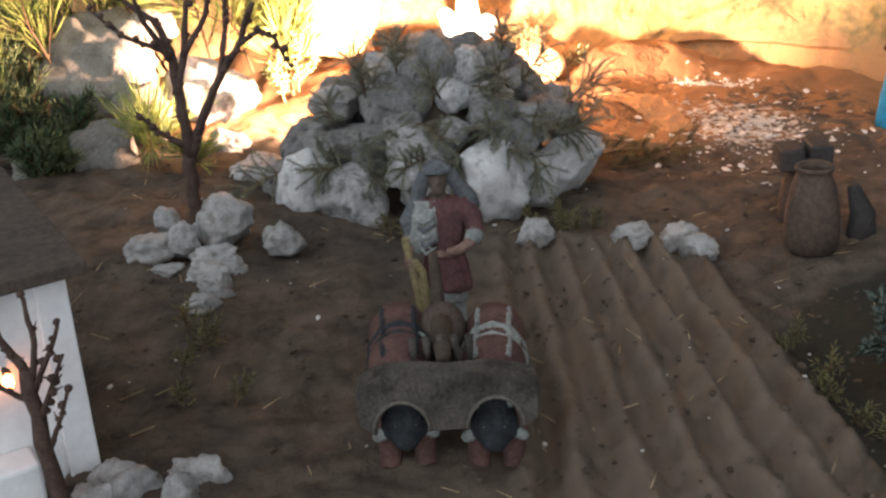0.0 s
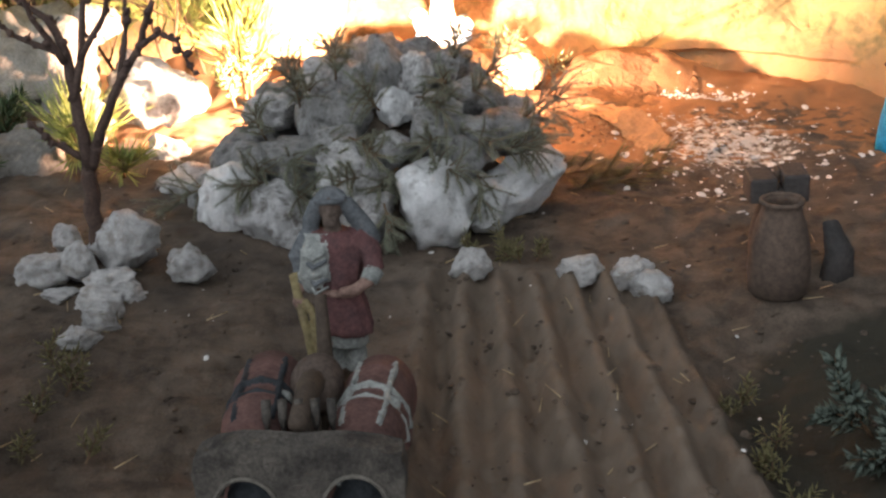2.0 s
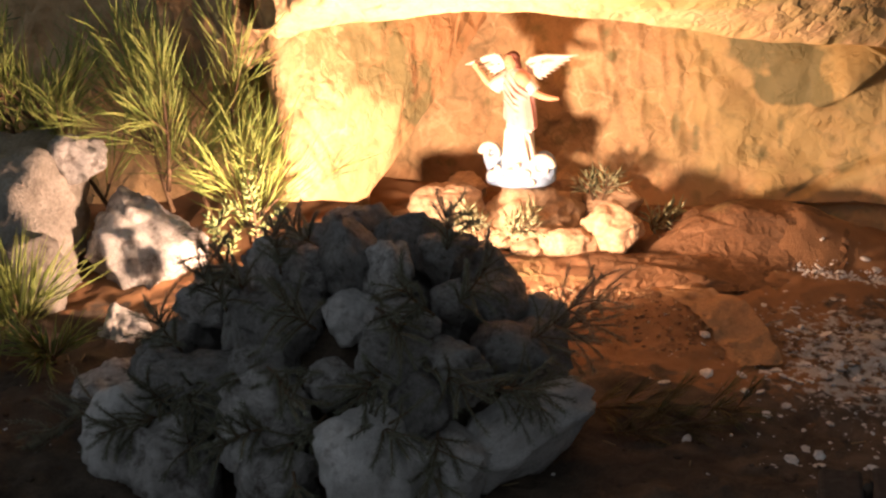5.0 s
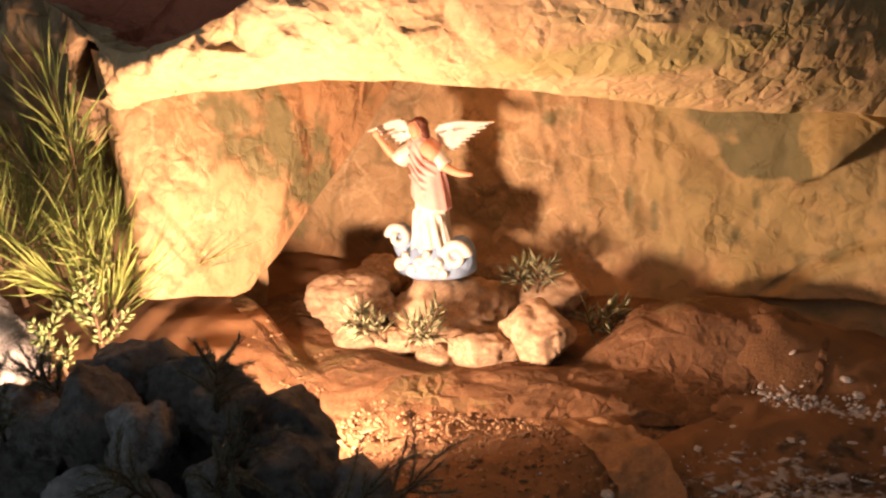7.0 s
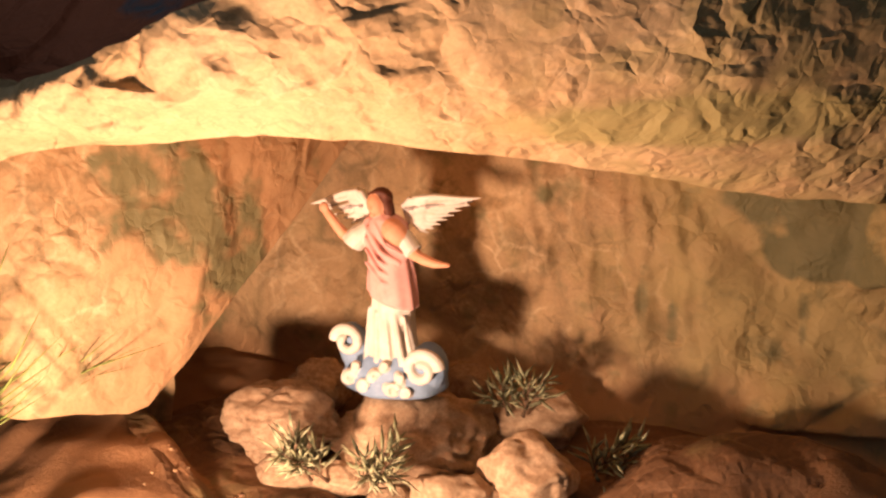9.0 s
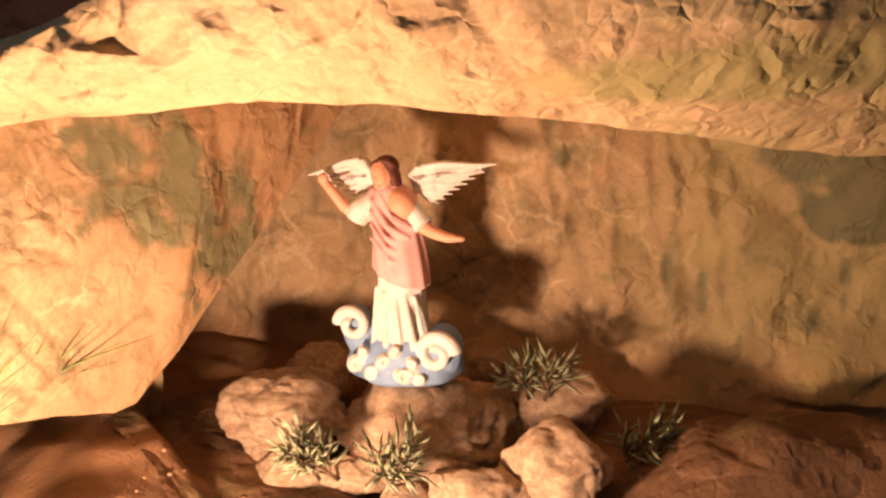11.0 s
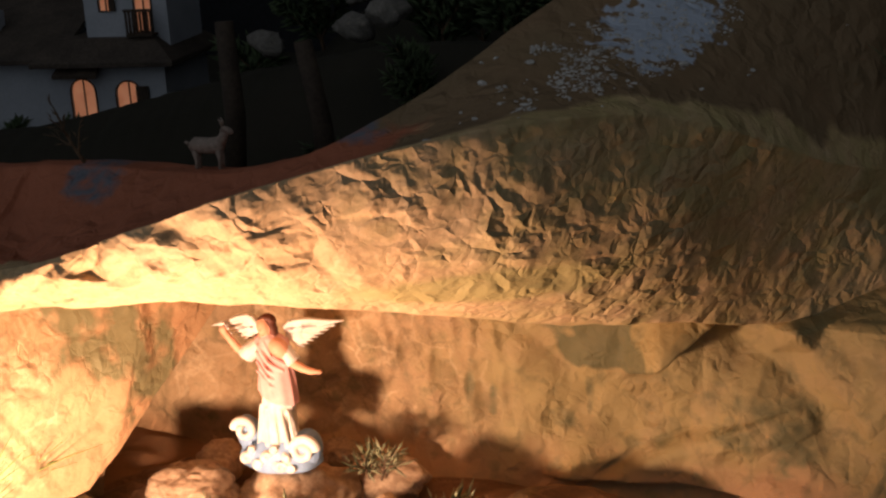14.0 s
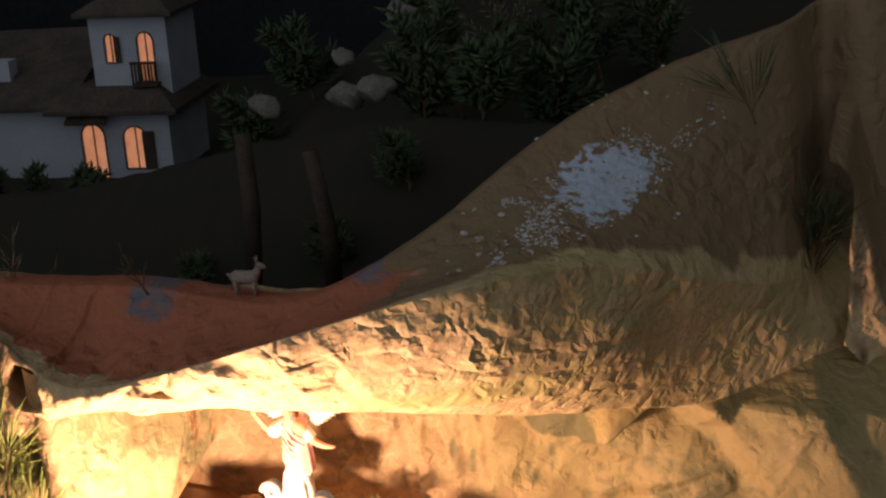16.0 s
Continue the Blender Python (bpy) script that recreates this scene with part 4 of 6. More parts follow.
# the side that faces the cave; its shade is put into the dull grey colour
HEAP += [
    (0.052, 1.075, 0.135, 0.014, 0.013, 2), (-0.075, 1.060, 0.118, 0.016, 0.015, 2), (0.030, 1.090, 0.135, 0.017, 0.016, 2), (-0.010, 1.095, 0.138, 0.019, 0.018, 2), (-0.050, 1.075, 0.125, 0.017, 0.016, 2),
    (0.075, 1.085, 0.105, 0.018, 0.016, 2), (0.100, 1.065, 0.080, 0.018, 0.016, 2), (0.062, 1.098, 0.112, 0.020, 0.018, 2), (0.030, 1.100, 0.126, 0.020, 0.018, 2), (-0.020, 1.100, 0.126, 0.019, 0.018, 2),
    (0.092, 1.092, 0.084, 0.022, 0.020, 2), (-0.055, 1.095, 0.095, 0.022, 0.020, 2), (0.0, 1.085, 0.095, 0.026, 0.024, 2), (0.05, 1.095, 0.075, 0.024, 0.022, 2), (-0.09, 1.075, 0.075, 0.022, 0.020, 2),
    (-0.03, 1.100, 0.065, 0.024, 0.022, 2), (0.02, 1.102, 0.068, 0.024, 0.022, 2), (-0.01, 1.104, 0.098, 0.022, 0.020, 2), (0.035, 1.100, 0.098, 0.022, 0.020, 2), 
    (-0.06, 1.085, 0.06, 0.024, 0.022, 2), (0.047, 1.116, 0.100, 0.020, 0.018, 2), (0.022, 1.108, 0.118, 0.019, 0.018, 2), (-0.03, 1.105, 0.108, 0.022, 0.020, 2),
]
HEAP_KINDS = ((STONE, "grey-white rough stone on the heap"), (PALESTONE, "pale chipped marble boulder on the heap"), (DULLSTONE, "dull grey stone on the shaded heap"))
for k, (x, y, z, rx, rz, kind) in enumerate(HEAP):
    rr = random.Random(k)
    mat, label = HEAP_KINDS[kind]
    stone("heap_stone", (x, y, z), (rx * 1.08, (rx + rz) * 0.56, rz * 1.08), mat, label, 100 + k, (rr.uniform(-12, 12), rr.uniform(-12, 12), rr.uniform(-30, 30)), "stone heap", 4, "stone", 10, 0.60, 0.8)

stone("heap_slab", (0.101, 1.012, 0.058), (0.046, 0.018, 0.018), PALESTONE, "long white flat stone leaning on the heap", 170, (8, -4, 55), "stone heap", 4, "stone", 9, 0.66)

# a ledge of cut limestone under the statue, its top bedded at this height
STATUE_FOOT = Vector((0.033, 1.383, 0.0855))
CAVE_STONES = [(0.034, 1.388, 0.062, 0.044, 0.036, 0.026), (-0.023, 1.367, 0.070, 0.027, 0.020, 0.0165), (-0.012, 1.346, 0.049, 0.0175, 0.014, 0.0115), (0.017, 1.342, 0.051, 0.015, 0.010, 0.0085), (0.003, 1.333, 0.042, 0.026, 0.009, 0.0065), (0.048, 1.332, 0.044, 0.013, 0.009, 0.0075), (0.078, 1.336, 0.050, 0.019, 0.013, 0.0125), (0.110, 1.350, 0.055, 0.0245, 0.018, 0.0195), (0.094, 1.422, 0.053, 0.027, 0.019, 0.0165), (0.060, 1.436, 0.066, 0.017, 0.011, 0.011), (-0.020, 1.415, 0.068, 0.017, 0.013, 0.013), (-0.026, 1.370, 0.050, 0.020, 0.015, 0.012), (0.050, 1.352, 0.048, 0.020, 0.012, 0.010)]
for k, (x, y, z, rx, ry, rz) in enumerate(CAVE_STONES):
    block = k == 7
    ob = stone("cave_stone", (x, y, z), (rx * 0.93, ry * 0.93, rz * 0.98), TANROCK, "tan limestone piece under the angel statue", 262 + k, (0, 0, -25 if block else (k * 37) % 24 - 12), "stones under the angel", 5 if k in (0, 1, 7) else 4, "stone", 7 if block else 9, 0.52 if block else 0.66, 0.45 if block else 0.8)
    if k == 0:
        bed = max((ob.matrix_world @ v.co).z for v in ob.data.vertices if (ob.matrix_world @ v.co - STATUE_FOOT).xy.length < 0.022)
        ob.location.z += STATUE_FOOT.z - bed + 0.0025

for k, (x, y, z, r, lab, mt) in enumerate([
    (-0.321, 1.22, 0.105, 0.052, "large rough grey-tan boulder among pine twigs", TANGREY), (-0.299, 1.10, 0.066, 0.027, "grey boulder beside the large one", GREYROCK),
    (-0.36, 1.08, 0.062, 0.018, "small grey stone in dry grass", GREYROCK), (-0.222, 1.235, 0.075, 0.043, "pitted white rock next to the lamp", STONE), (-0.196, 1.13, 0.050, 0.020, "white rock next to the lamp", STONE),
    (-0.272, 1.23, 0.145, 0.020, "white stone in front of pine twigs", STONE), (-0.27, 1.16, 0.085, 0.028, "grey stone in the rock pile", GREYROCK), (-0.235, 1.25, 0.085, 0.03, "white stone behind the rock pile", STONE), (-0.40, 1.15, 0.07, 0.03, "grey stone in shadow", GREYROCK)]):
    stone("boulder", (x, y, z), (r, r * 0.9, r * (0.95 if k else 1.0)), mt, lab, 300 + k, (0, 0, 40 * k), "rock pile", 4, "rock", 8 if k == 0 else 13, 0.66 if k == 0 else 0.50)

TREE_STONES = [(-0.206, 0.866, 0.066, 0.018, 0.011), (-0.197, 0.890, 0.076, 0.009, 0.009), (-0.180, 0.862, 0.068, 0.012, 0.012), (-0.156, 0.885, 0.072, 0.021, 0.019), (-0.160, 0.852, 0.062, 0.014, 0.010), (-0.144, 0.840, 0.057, 0.011, 0.006), (-0.157, 0.826, 0.056, 0.014, 0.009), (-0.152, 0.803, 0.054, 0.012, 0.008), (-0.146, 0.782, 0.053, 0.012, 0.008), (-0.112, 0.868, 0.062, 0.014, 0.012), (-0.190, 0.842, 0.056, 0.012, 0.004), (-0.150, 0.764, 0.052, 0.011, 0.007)]
for k, (x, y, z, r, h) in enumerate(TREE_STONES):
    stone("tree_stone", (x, y, max(z, ground_z(x, y) + h * 0.35)), (r, r * 0.9, h), MARBLE, "white marble chip on earth by the bare tree", 400 + k, (0, 0, 50 * k), "stones at the tree")
for k, (x, y, z, r, h) in enumerate([(0.067, 0.878, 0.046, 0.012, 0.010), (0.136, 0.882, 0.040, 0.014, 0.008), (0.170, 0.882, 0.040, 0.014, 0.012), (0.184, 0.858, 0.038, 0.014, 0.012)]):
    stone("field_stone", (x, y, max(z, ground_z(x, y) + h * 0.35)), (r, r, h), MARBLE, "white stone at the edge of the ploughed field", 450 + k, (0, 0, 70 * k), "field stones")
for k, (x, y, z, r, h) in enumerate([(-0.121, 0.580, 0.050, 0.015, 0.012), (-0.127, 0.560, 0.050, 0.012, 0.012), (-0.155, 0.565, 0.052, 0.017, 0.015), (-0.172, 0.552, 0.052, 0.016, 0.014), (0.285, 0.62, 0.04, 0.022, 0.022)]):
    stone("garden_stone", (x, y, z), (r, r, h), MARBLE, "white stone on the bare earth", 480 + k, (0, 0, 70 * k), "loose stones")

# ---- statues ----


def place_thing(ob, place, turn=0.0, scale=1.0):
    ob.matrix_world = Matrix.LocRotScale(Vector(place), Euler((0, 0, radians(turn))), Vector((scale,) * 3))
    return ob


def spiral(s, c, r, turns, thick, mat, flip=1, tilt=0.0):
    pts, rad = [], []
    for i in range(26):
        k = i / 25
        a = turns * 2 * math.pi * k
        rr = r * (1 - 0.72 * k)
        pts.append((c[0] + flip * rr * math.cos(a), c[1] + tilt * k - 0.003 * k, c[2] + rr * math.sin(a)))
        rad.append(thick * (1 - 0.35 * k))
    s.tube(pts, rad, mat, 8)


def wing(s, side, root, bend, tip, low, count):
    """A plaster wing: a rounded shoulder, a dark underlayer and long overlapping feathers."""
    root, bend, tip, low = Vector(root), Vector(bend), Vector(tip), Vector(low)
    s.tube([low.lerp(root, 0.3), root.lerp(bend, 0.6), bend], [0.0034, 0.0052, 0.0052], 3, 12, 0.55)
    s.tube([bend, bend.lerp(tip, 0.3) + Vector((0, 0, 0.0012)), bend.lerp(tip, 0.7), tip], [0.0046, 0.0034, 0.0022, 0.0007], 3, 10, 0.5)
    s.tube([root.lerp(bend, 0.4) + Vector((0, 0.0022, 0)), root.lerp(tip, 0.45) + Vector((0, 0.0022, 0.001)), bend.lerp(tip, 0.85) + Vector((0, 0.002, -0.002))], [0.0062, 0.0050, 0.0014], 5, 10, 0.3)
    for k in range(count):
        a = k / (count - 1)
        st = bend.lerp(low, 0.15 + 0.8 * a)
        en = tip.lerp(low + (tip - bend) * 0.22, a ** 0.8) + Vector((0, 0, -0.0006 * k))
        mid = st.lerp(en, 0.5) + Vector((0, -0.0010 - 0.0003 * (k % 2), -0.0006))
        s.tube([st, mid, en], [0.0017, 0.0019, 0.0007], 3, 8, 0.6)
    for k in range(4):
        a = k / 3
        c = bend.lerp(low, 0.1 + 0.7 * a) + (tip - bend) * 0.10
        s.ell(c + Vector((0, -0.0022, 0)), (0.0040, 0.0014, 0.0022), 3, (0, -side * 20, 0), 10, 6)


def angel():
    s = Shape()
    # cloud: blue body with white curls
    s.lathe([(0.0, 0.0255, 0.016, 0.001, 0), (0.002, 0.0275, 0.018, 0.001, 0), (0.008, 0.0275, 0.018, 0.001, 0), (0.014, 0.0235, 0.016, 0.001, 0), (0.020, 0.017, 0.013, 0.001, 0), (0.024, 0.010, 0.009, 0, 0)], 4, 48, 6, 0.06)
    s.ell((-0.0205, 0.001, 0.019), (0.0090, 0.0080, 0.0150), 4, (0, -12, 0))
    s.ell((0.0215, -0.002, 0.0145), (0.0098, 0.0095, 0.0130), 4)
    spiral(s, (-0.0210, -0.0065, 0.0265), 0.0080, 1.25, 0.0031, 3, -1)
    spiral(s, (0.0210, -0.0105, 0.0165), 0.0092, 1.35, 0.0033, 3, 1)
    for cx, cz, rx, rz, lean in ((-0.019, 0.0095, 0.0042, 0.0050, 30), (-0.0095, 0.0065, 0.0046, 0.0034, -25), (-0.004, 0.0125, 0.0030, 0.0046, 35), (0.0055, 0.0060, 0.0048, 0.0034, 28), (0.0105, 0.0115, 0.0026, 0.0044, -25), (0.0135, 0.0040, 0.0036, 0.0026, -20), (-0.0145, 0.0150, 0.0028, 0.0036, -20), (0.002, 0.0170, 0.0030, 0.0030, 0)):
        y = -0.0170 + 10.0 * cx * cx + max(0.0, cz - 0.009) * 0.35
        s.ell((cx, y, cz), (rx, 0.0030, rz), 3, (0, lean, 0))
        spiral(s, (cx + 0.0015, y - 0.001, cz + 0.001), rx * 0.8, 0.7, 0.0011, 3, 1 if lean > 0 else -1)
    # long white robe with hanging folds
    s.lathe([(0.015, 0.0135, 0.0115, 0.0015, -0.002), (0.022, 0.0130, 0.0112, 0.001, -0.001), (0.032, 0.0118, 0.0104, 0.001, 0), (0.044, 0.0108, 0.0094, 0.002, 0), (0.058, 0.0105, 0.009, 0.003, 0)], 3, 72, 9, 0.10, 0.4)
    for x, z0, lean, r in ((-0.008, 0.046, -0.002, 0.0013), (-0.0035, 0.044, 0.0005, 0.0016), (0.002, 0.044, 0.002, 0.0014), (0.0065, 0.043, 0.0045, 0.0017), (0.011, 0.042, 0.0045, 0.0014)):
        s.tube([(x, -0.0088 + 25 * (x - 0.002) ** 2, z0), (x + lean * 0.5, -0.0112 + 25 * (x - 0.002) ** 2, 0.030), (x + lean, -0.0125 + 25 * (x - 0.002) ** 2, 0.018)], [r * 0.6, r, r * 1.1], 3, 8)
    # pink tunic, its hem lower on one side
    s.lathe([(0.0485, 0.0118, 0.0098, 0.0030, -0.0005, -0.36), (0.0500, 0.0128, 0.0108, 0.0030, -0.0008, -0.36), (0.056, 0.0126, 0.0108, 0.0030, -0.0005, -0.28), (0.064, 0.0120, 0.0100, 0.0030, 0, -0.18), (0.071, 0.0115, 0.0092, 0.0026, 0, -0.1), (0.080, 0.0117, 0.0088, 0.0016, 0, 0), (0.087, 0.0118, 0.0082, 0.0008, 0, 0), (0.0915, 0.0090, 0.0064, 0, 0, 0), (0.0935, 0.0045, 0.0045, 0, 0, 0)], 2, 72, 10, 0.07, 0.8)
    for x0, z0, x1, z1, r in ((-0.0065, 0.088, 0.0105, 0.070, 0.0020), (-0.0075, 0.083, 0.0080, 0.066, 0.0014), (-0.0080, 0.077, 0.0090, 0.061, 0.0015), (-0.0085, 0.070, 0.0120, 0.056, 0.0014), (-0.0070, 0.063, 0.0125, 0.0515, 0.0013), (-0.0020, 0.090, 0.0125, 0.0745, 0.0012)):
        xm, zm = (x0 + x1) / 2, (z0 + z1) / 2 - 0.0022
        s.tube([(x0, -0.0070, z0), (xm, -0.0112, zm), (x1, -0.0068, z1)], [r * 0.5, r * 0.7, r * 0.5], 2, 9)
    # bare shoulder, neck, head, hair
    s.ell((0.0065, -0.0036, 0.0850), (0.0082, 0.0058, 0.0066), 0, (0, 40, 0))
    s.tube([(-0.0010, -0.0005, 0.089), (-0.0022, -0.0015, 0.0955)], [0.0042, 0.0034], 0, 12)
    s.ell((-0.0026, -0.0022, 0.0985), (0.0046, 0.0050, 0.0062), 0, (0, -8, 0))
    s.ell((-0.0034, -0.0070, 0.0975), (0.0008, 0.0010, 0.0014), 0)
    s.ell((-0.0034, -0.0060, 0.0940), (0.0016, 0.0012, 0.0010), 0)
    s.ell((-0.0008, 0.0012, 0.1010), (0.0060, 0.0056, 0.0056), 1)
    s.ell((0.0034, 0.0000, 0.0965), (0.0026, 0.0040, 0.0060), 1, (0, -8, 0))
    s.ell((-0.0068, 0.0006, 0.0985), (0.0014, 0.0032, 0.0040), 1)
    for k in range(7):
        a = -0.9 + 0.3 * k
        s.tube([(-0.001 + 0.0055 * math.sin(a), -0.0035, 0.1015 + 0.0042 * math.cos(a)), (-0.001 + 0.0066 * math.sin(a), 0.0, 0.0990 + 0.0040 * math.cos(a))], [0.0011, 0.0012], 1, 6)
    # raised arm with a flared white sleeve
    s.tube([(-0.0075, 0, 0.0860), (-0.0125, -0.001, 0.0825), (-0.0170, -0.0015, 0.0775)], [0.0054, 0.0066, 0.0070], 3, 14, 0.85)
    s.tube([(-0.0150, -0.002, 0.0780), (-0.0215, -0.003, 0.0830), (-0.0262, -0.004, 0.0900), (-0.0295, -0.004, 0.0945)], [0.0030, 0.0029, 0.0024, 0.0021], 0, 10)
    s.ell((-0.0302, -0.0042, 0.0962), (0.0026, 0.0020, 0.0030), 0)
    # lowered arm held out
    s.tube([(0.0105, -0.001, 0.0830), (0.0140, -0.002, 0.0785), (0.0170, -0.003, 0.0755)], [0.0052, 0.0056, 0.0056], 3, 14, 0.85)
    s.tube([(0.0160, -0.003, 0.0745), (0.0225, -0.005, 0.0722), (0.0285, -0.006, 0.0708), (0.0320, -0.006, 0.0706)], [0.0032, 0.0029, 0.0024, 0.0019], 0, 10)
    s.ell((0.0335, -0.006, 0.0705), (0.0034, 0.0018, 0.0015), 0)
    wing(s, -1, (-0.0070, 0.006, 0.0900), (-0.0150, 0.007, 0.1025), (-0.0415, 0.004, 0.0955), (-0.0105, 0.006, 0.0885), 6)
    wing(s, 1, (0.0080, 0.006, 0.0900), (0.0150, 0.007, 0.0995), (0.0500, 0.006, 0.1020), (0.0140, 0.006, 0.0865), 8)
    return tagged(fused(s, "angel_statue", [SKIN, HAIR, PINK, WHITE, CLOUDBLUE, WINGGREY], 0.0006, 2), "painted plaster angel statue in pink robe on a blue cloud", "statue")


place_thing(angel(), STATUE_FOOT, -4)


def farmer():
    s = Shape()
    s.lathe([(0.0, 0.020, 0.015, 0, 0), (0.004, 0.021, 0.016, 0, 0), (0.006, 0.018, 0.013, 0, 0)], 5, 20, 5, 0.08)
    for x in (-0.006, 0.007):
        s.tube([(x, 0, 0.003), (x, -0.001, 0.018), (x * 0.9, 0, 0.035), (x * 0.7, 0, 0.05)], [0.0050, 0.0048, 0.0055, 0.006], 3, 10)
        s.tube([(x, -0.001, 0.012), (x, -0.001, 0.024), (x * 0.9, 0, 0.034)], [0.0062, 0.0060, 0.0066], 2, 10)
    # cream undershirt hem, red tunic in deep folds, twisted belt
    s.lathe([(0.028, 0.0130, 0.0105, 0.001, 0, -0.1), (0.036, 0.0132, 0.0108, 0.001, 0, -0.1), (0.040, 0.012, 0.0098, 0.001, 0)], 2, 44, 9, 0.12, 0.3)
    s.lathe([(0.036, 0.0150, 0.0118, 0.002, -0.001, -0.15), (0.039, 0.0156, 0.0124, 0.002, -0.001, -0.12), (0.050, 0.0138, 0.0110, 0.0015, 0), (0.060, 0.0116, 0.0092, 0.001, 0), (0.066, 0.0120, 0.0094, 0.001, 0), (0.076, 0.0138, 0.0098, 0.001, 0), (0.088, 0.0152, 0.0095, 0, 0), (0.095, 0.0110, 0.007, 0, 0)], 0, 60, 10, 0.11, 0.5)
    s.tube([(0.0135 * math.cos(2 * math.pi * k / 16), -0.0005 + 0.0108 * math.sin(2 * math.pi * k / 16), 0.0615 + 0.001 * math.sin(4 * math.pi * k / 16)) for k in range(17)], [0.0020] * 17, 6, 8)
    # cream shawl down one shoulder, in creases
    for k, (x, r) in enumerate(((-0.0135, 0.0052), (-0.0095, 0.0056), (-0.0055, 0.0046))):
        s.tube([(x + 0.002, -0.004, 0.094), (x, -0.0095, 0.084), (x - 0.001, -0.0105, 0.074), (x + 0.0005 * k, -0.0095, 0.063 + 0.003 * k)], [r * 0.7, r, r, r * 0.55], 2, 10, 0.75)
    for k in range(5):
        s.tube([(-0.017 + 0.001 * k, -0.010, 0.088 - 0.005 * k), (-0.010, -0.0155, 0.084 - 0.005 * k), (-0.003, -0.012, 0.087 - 0.005 * k)], [0.0010, 0.0015, 0.0009], 1 if k % 2 else 2, 6)
    # the arm across the belt, with a rolled pale cuff
    s.tube([(0.012, 0.0, 0.092), (0.020, -0.002, 0.082), (0.0215, -0.006, 0.073)], [0.0062, 0.0062, 0.0056], 0, 12)
    s.tube([(0.0215, -0.006, 0.0735), (0.0185, -0.0105, 0.0685)], [0.0058, 0.0052], 2, 12)
    s.tube([(0.019, -0.010, 0.069), (0.011, -0.0145, 0.0655), (0.003, -0.0155, 0.0645)], [0.0036, 0.0032, 0.0026], 6, 10)
    # the arm that holds the goad
    s.tube([(-0.013, 0, 0.092), (-0.020, -0.002, 0.080), (-0.021, -0.008, 0.068)], [0.0058, 0.0058, 0.0044], 1, 12)
    s.tube([(-0.021, -0.008, 0.069), (-0.0205, -0.011, 0.060)], [0.0034, 0.0028], 6, 10)
    s.ell((-0.0205, -0.0118, 0.0585), (0.0032, 0.0032, 0.0038), 6)
    s.tube([(0.0, 0, 0.093), (0.0, -0.001, 0.102)], [0.005, 0.0045], 3, 10)
    # head: face with brow, nose and beard under a wound scarf
    s.ell((0.0, -0.002, 0.1075), (0.0062, 0.0068, 0.0082), 3)
    s.ell((0.0, -0.0085, 0.1068), (0.0012, 0.0016, 0.0022), 3)
    s.ell((0.0, -0.0072, 0.1020), (0.0040, 0.0026, 0.0040), 3)
    s.ell((0.0, 0.0020, 0.1105), (0.0088, 0.0082, 0.0085), 1)
    s.tube([(0.0076 * math.cos(2 * math.pi * k / 14), -0.001 + 0.0080 * math.sin(2 * math.pi * k / 14), 0.1135 + 0.0006 * math.sin(6 * math.pi * k / 14)) for k in range(15)], [0.0016] * 15, 1, 8)
    s.tube([(-0.007, 0.003, 0.110), (-0.0115, 0.002, 0.100), (-0.0145, 0.001, 0.088)], [0.0046, 0.0050, 0.0036], 1, 12)
    s.tube([(0.007, 0.003, 0.110), (0.0125, 0.003, 0.101), (0.0200, 0.002, 0.092), (0.0235, 0.003, 0.086)], [0.0046, 0.0054, 0.0046, 0.0022], 1, 12)
    # goad
    s.tube([(-0.0225, -0.010, 0.074), (-0.0195, -0.0125, 0.056), (-0.017, -0.014, 0.040), (-0.013, -0.016, 0.006)], [0.0022, 0.0026, 0.0024, 0.0024], 4, 8)
    s.tube([(-0.017, -0.013, 0.060), (-0.0125, -0.014, 0.052), (-0.011, -0.0145, 0.030), (-0.0105, -0.015, 0.008)], [0.0020, 0.0026, 0.0026, 0.0020], 4, 8)
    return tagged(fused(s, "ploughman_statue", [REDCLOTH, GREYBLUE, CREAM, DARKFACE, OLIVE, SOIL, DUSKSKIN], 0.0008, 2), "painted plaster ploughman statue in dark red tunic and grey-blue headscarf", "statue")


place_thing(farmer(), (0.004, 0.728, ground_z(0.004, 0.728) - 0.001), 0, 0.95)


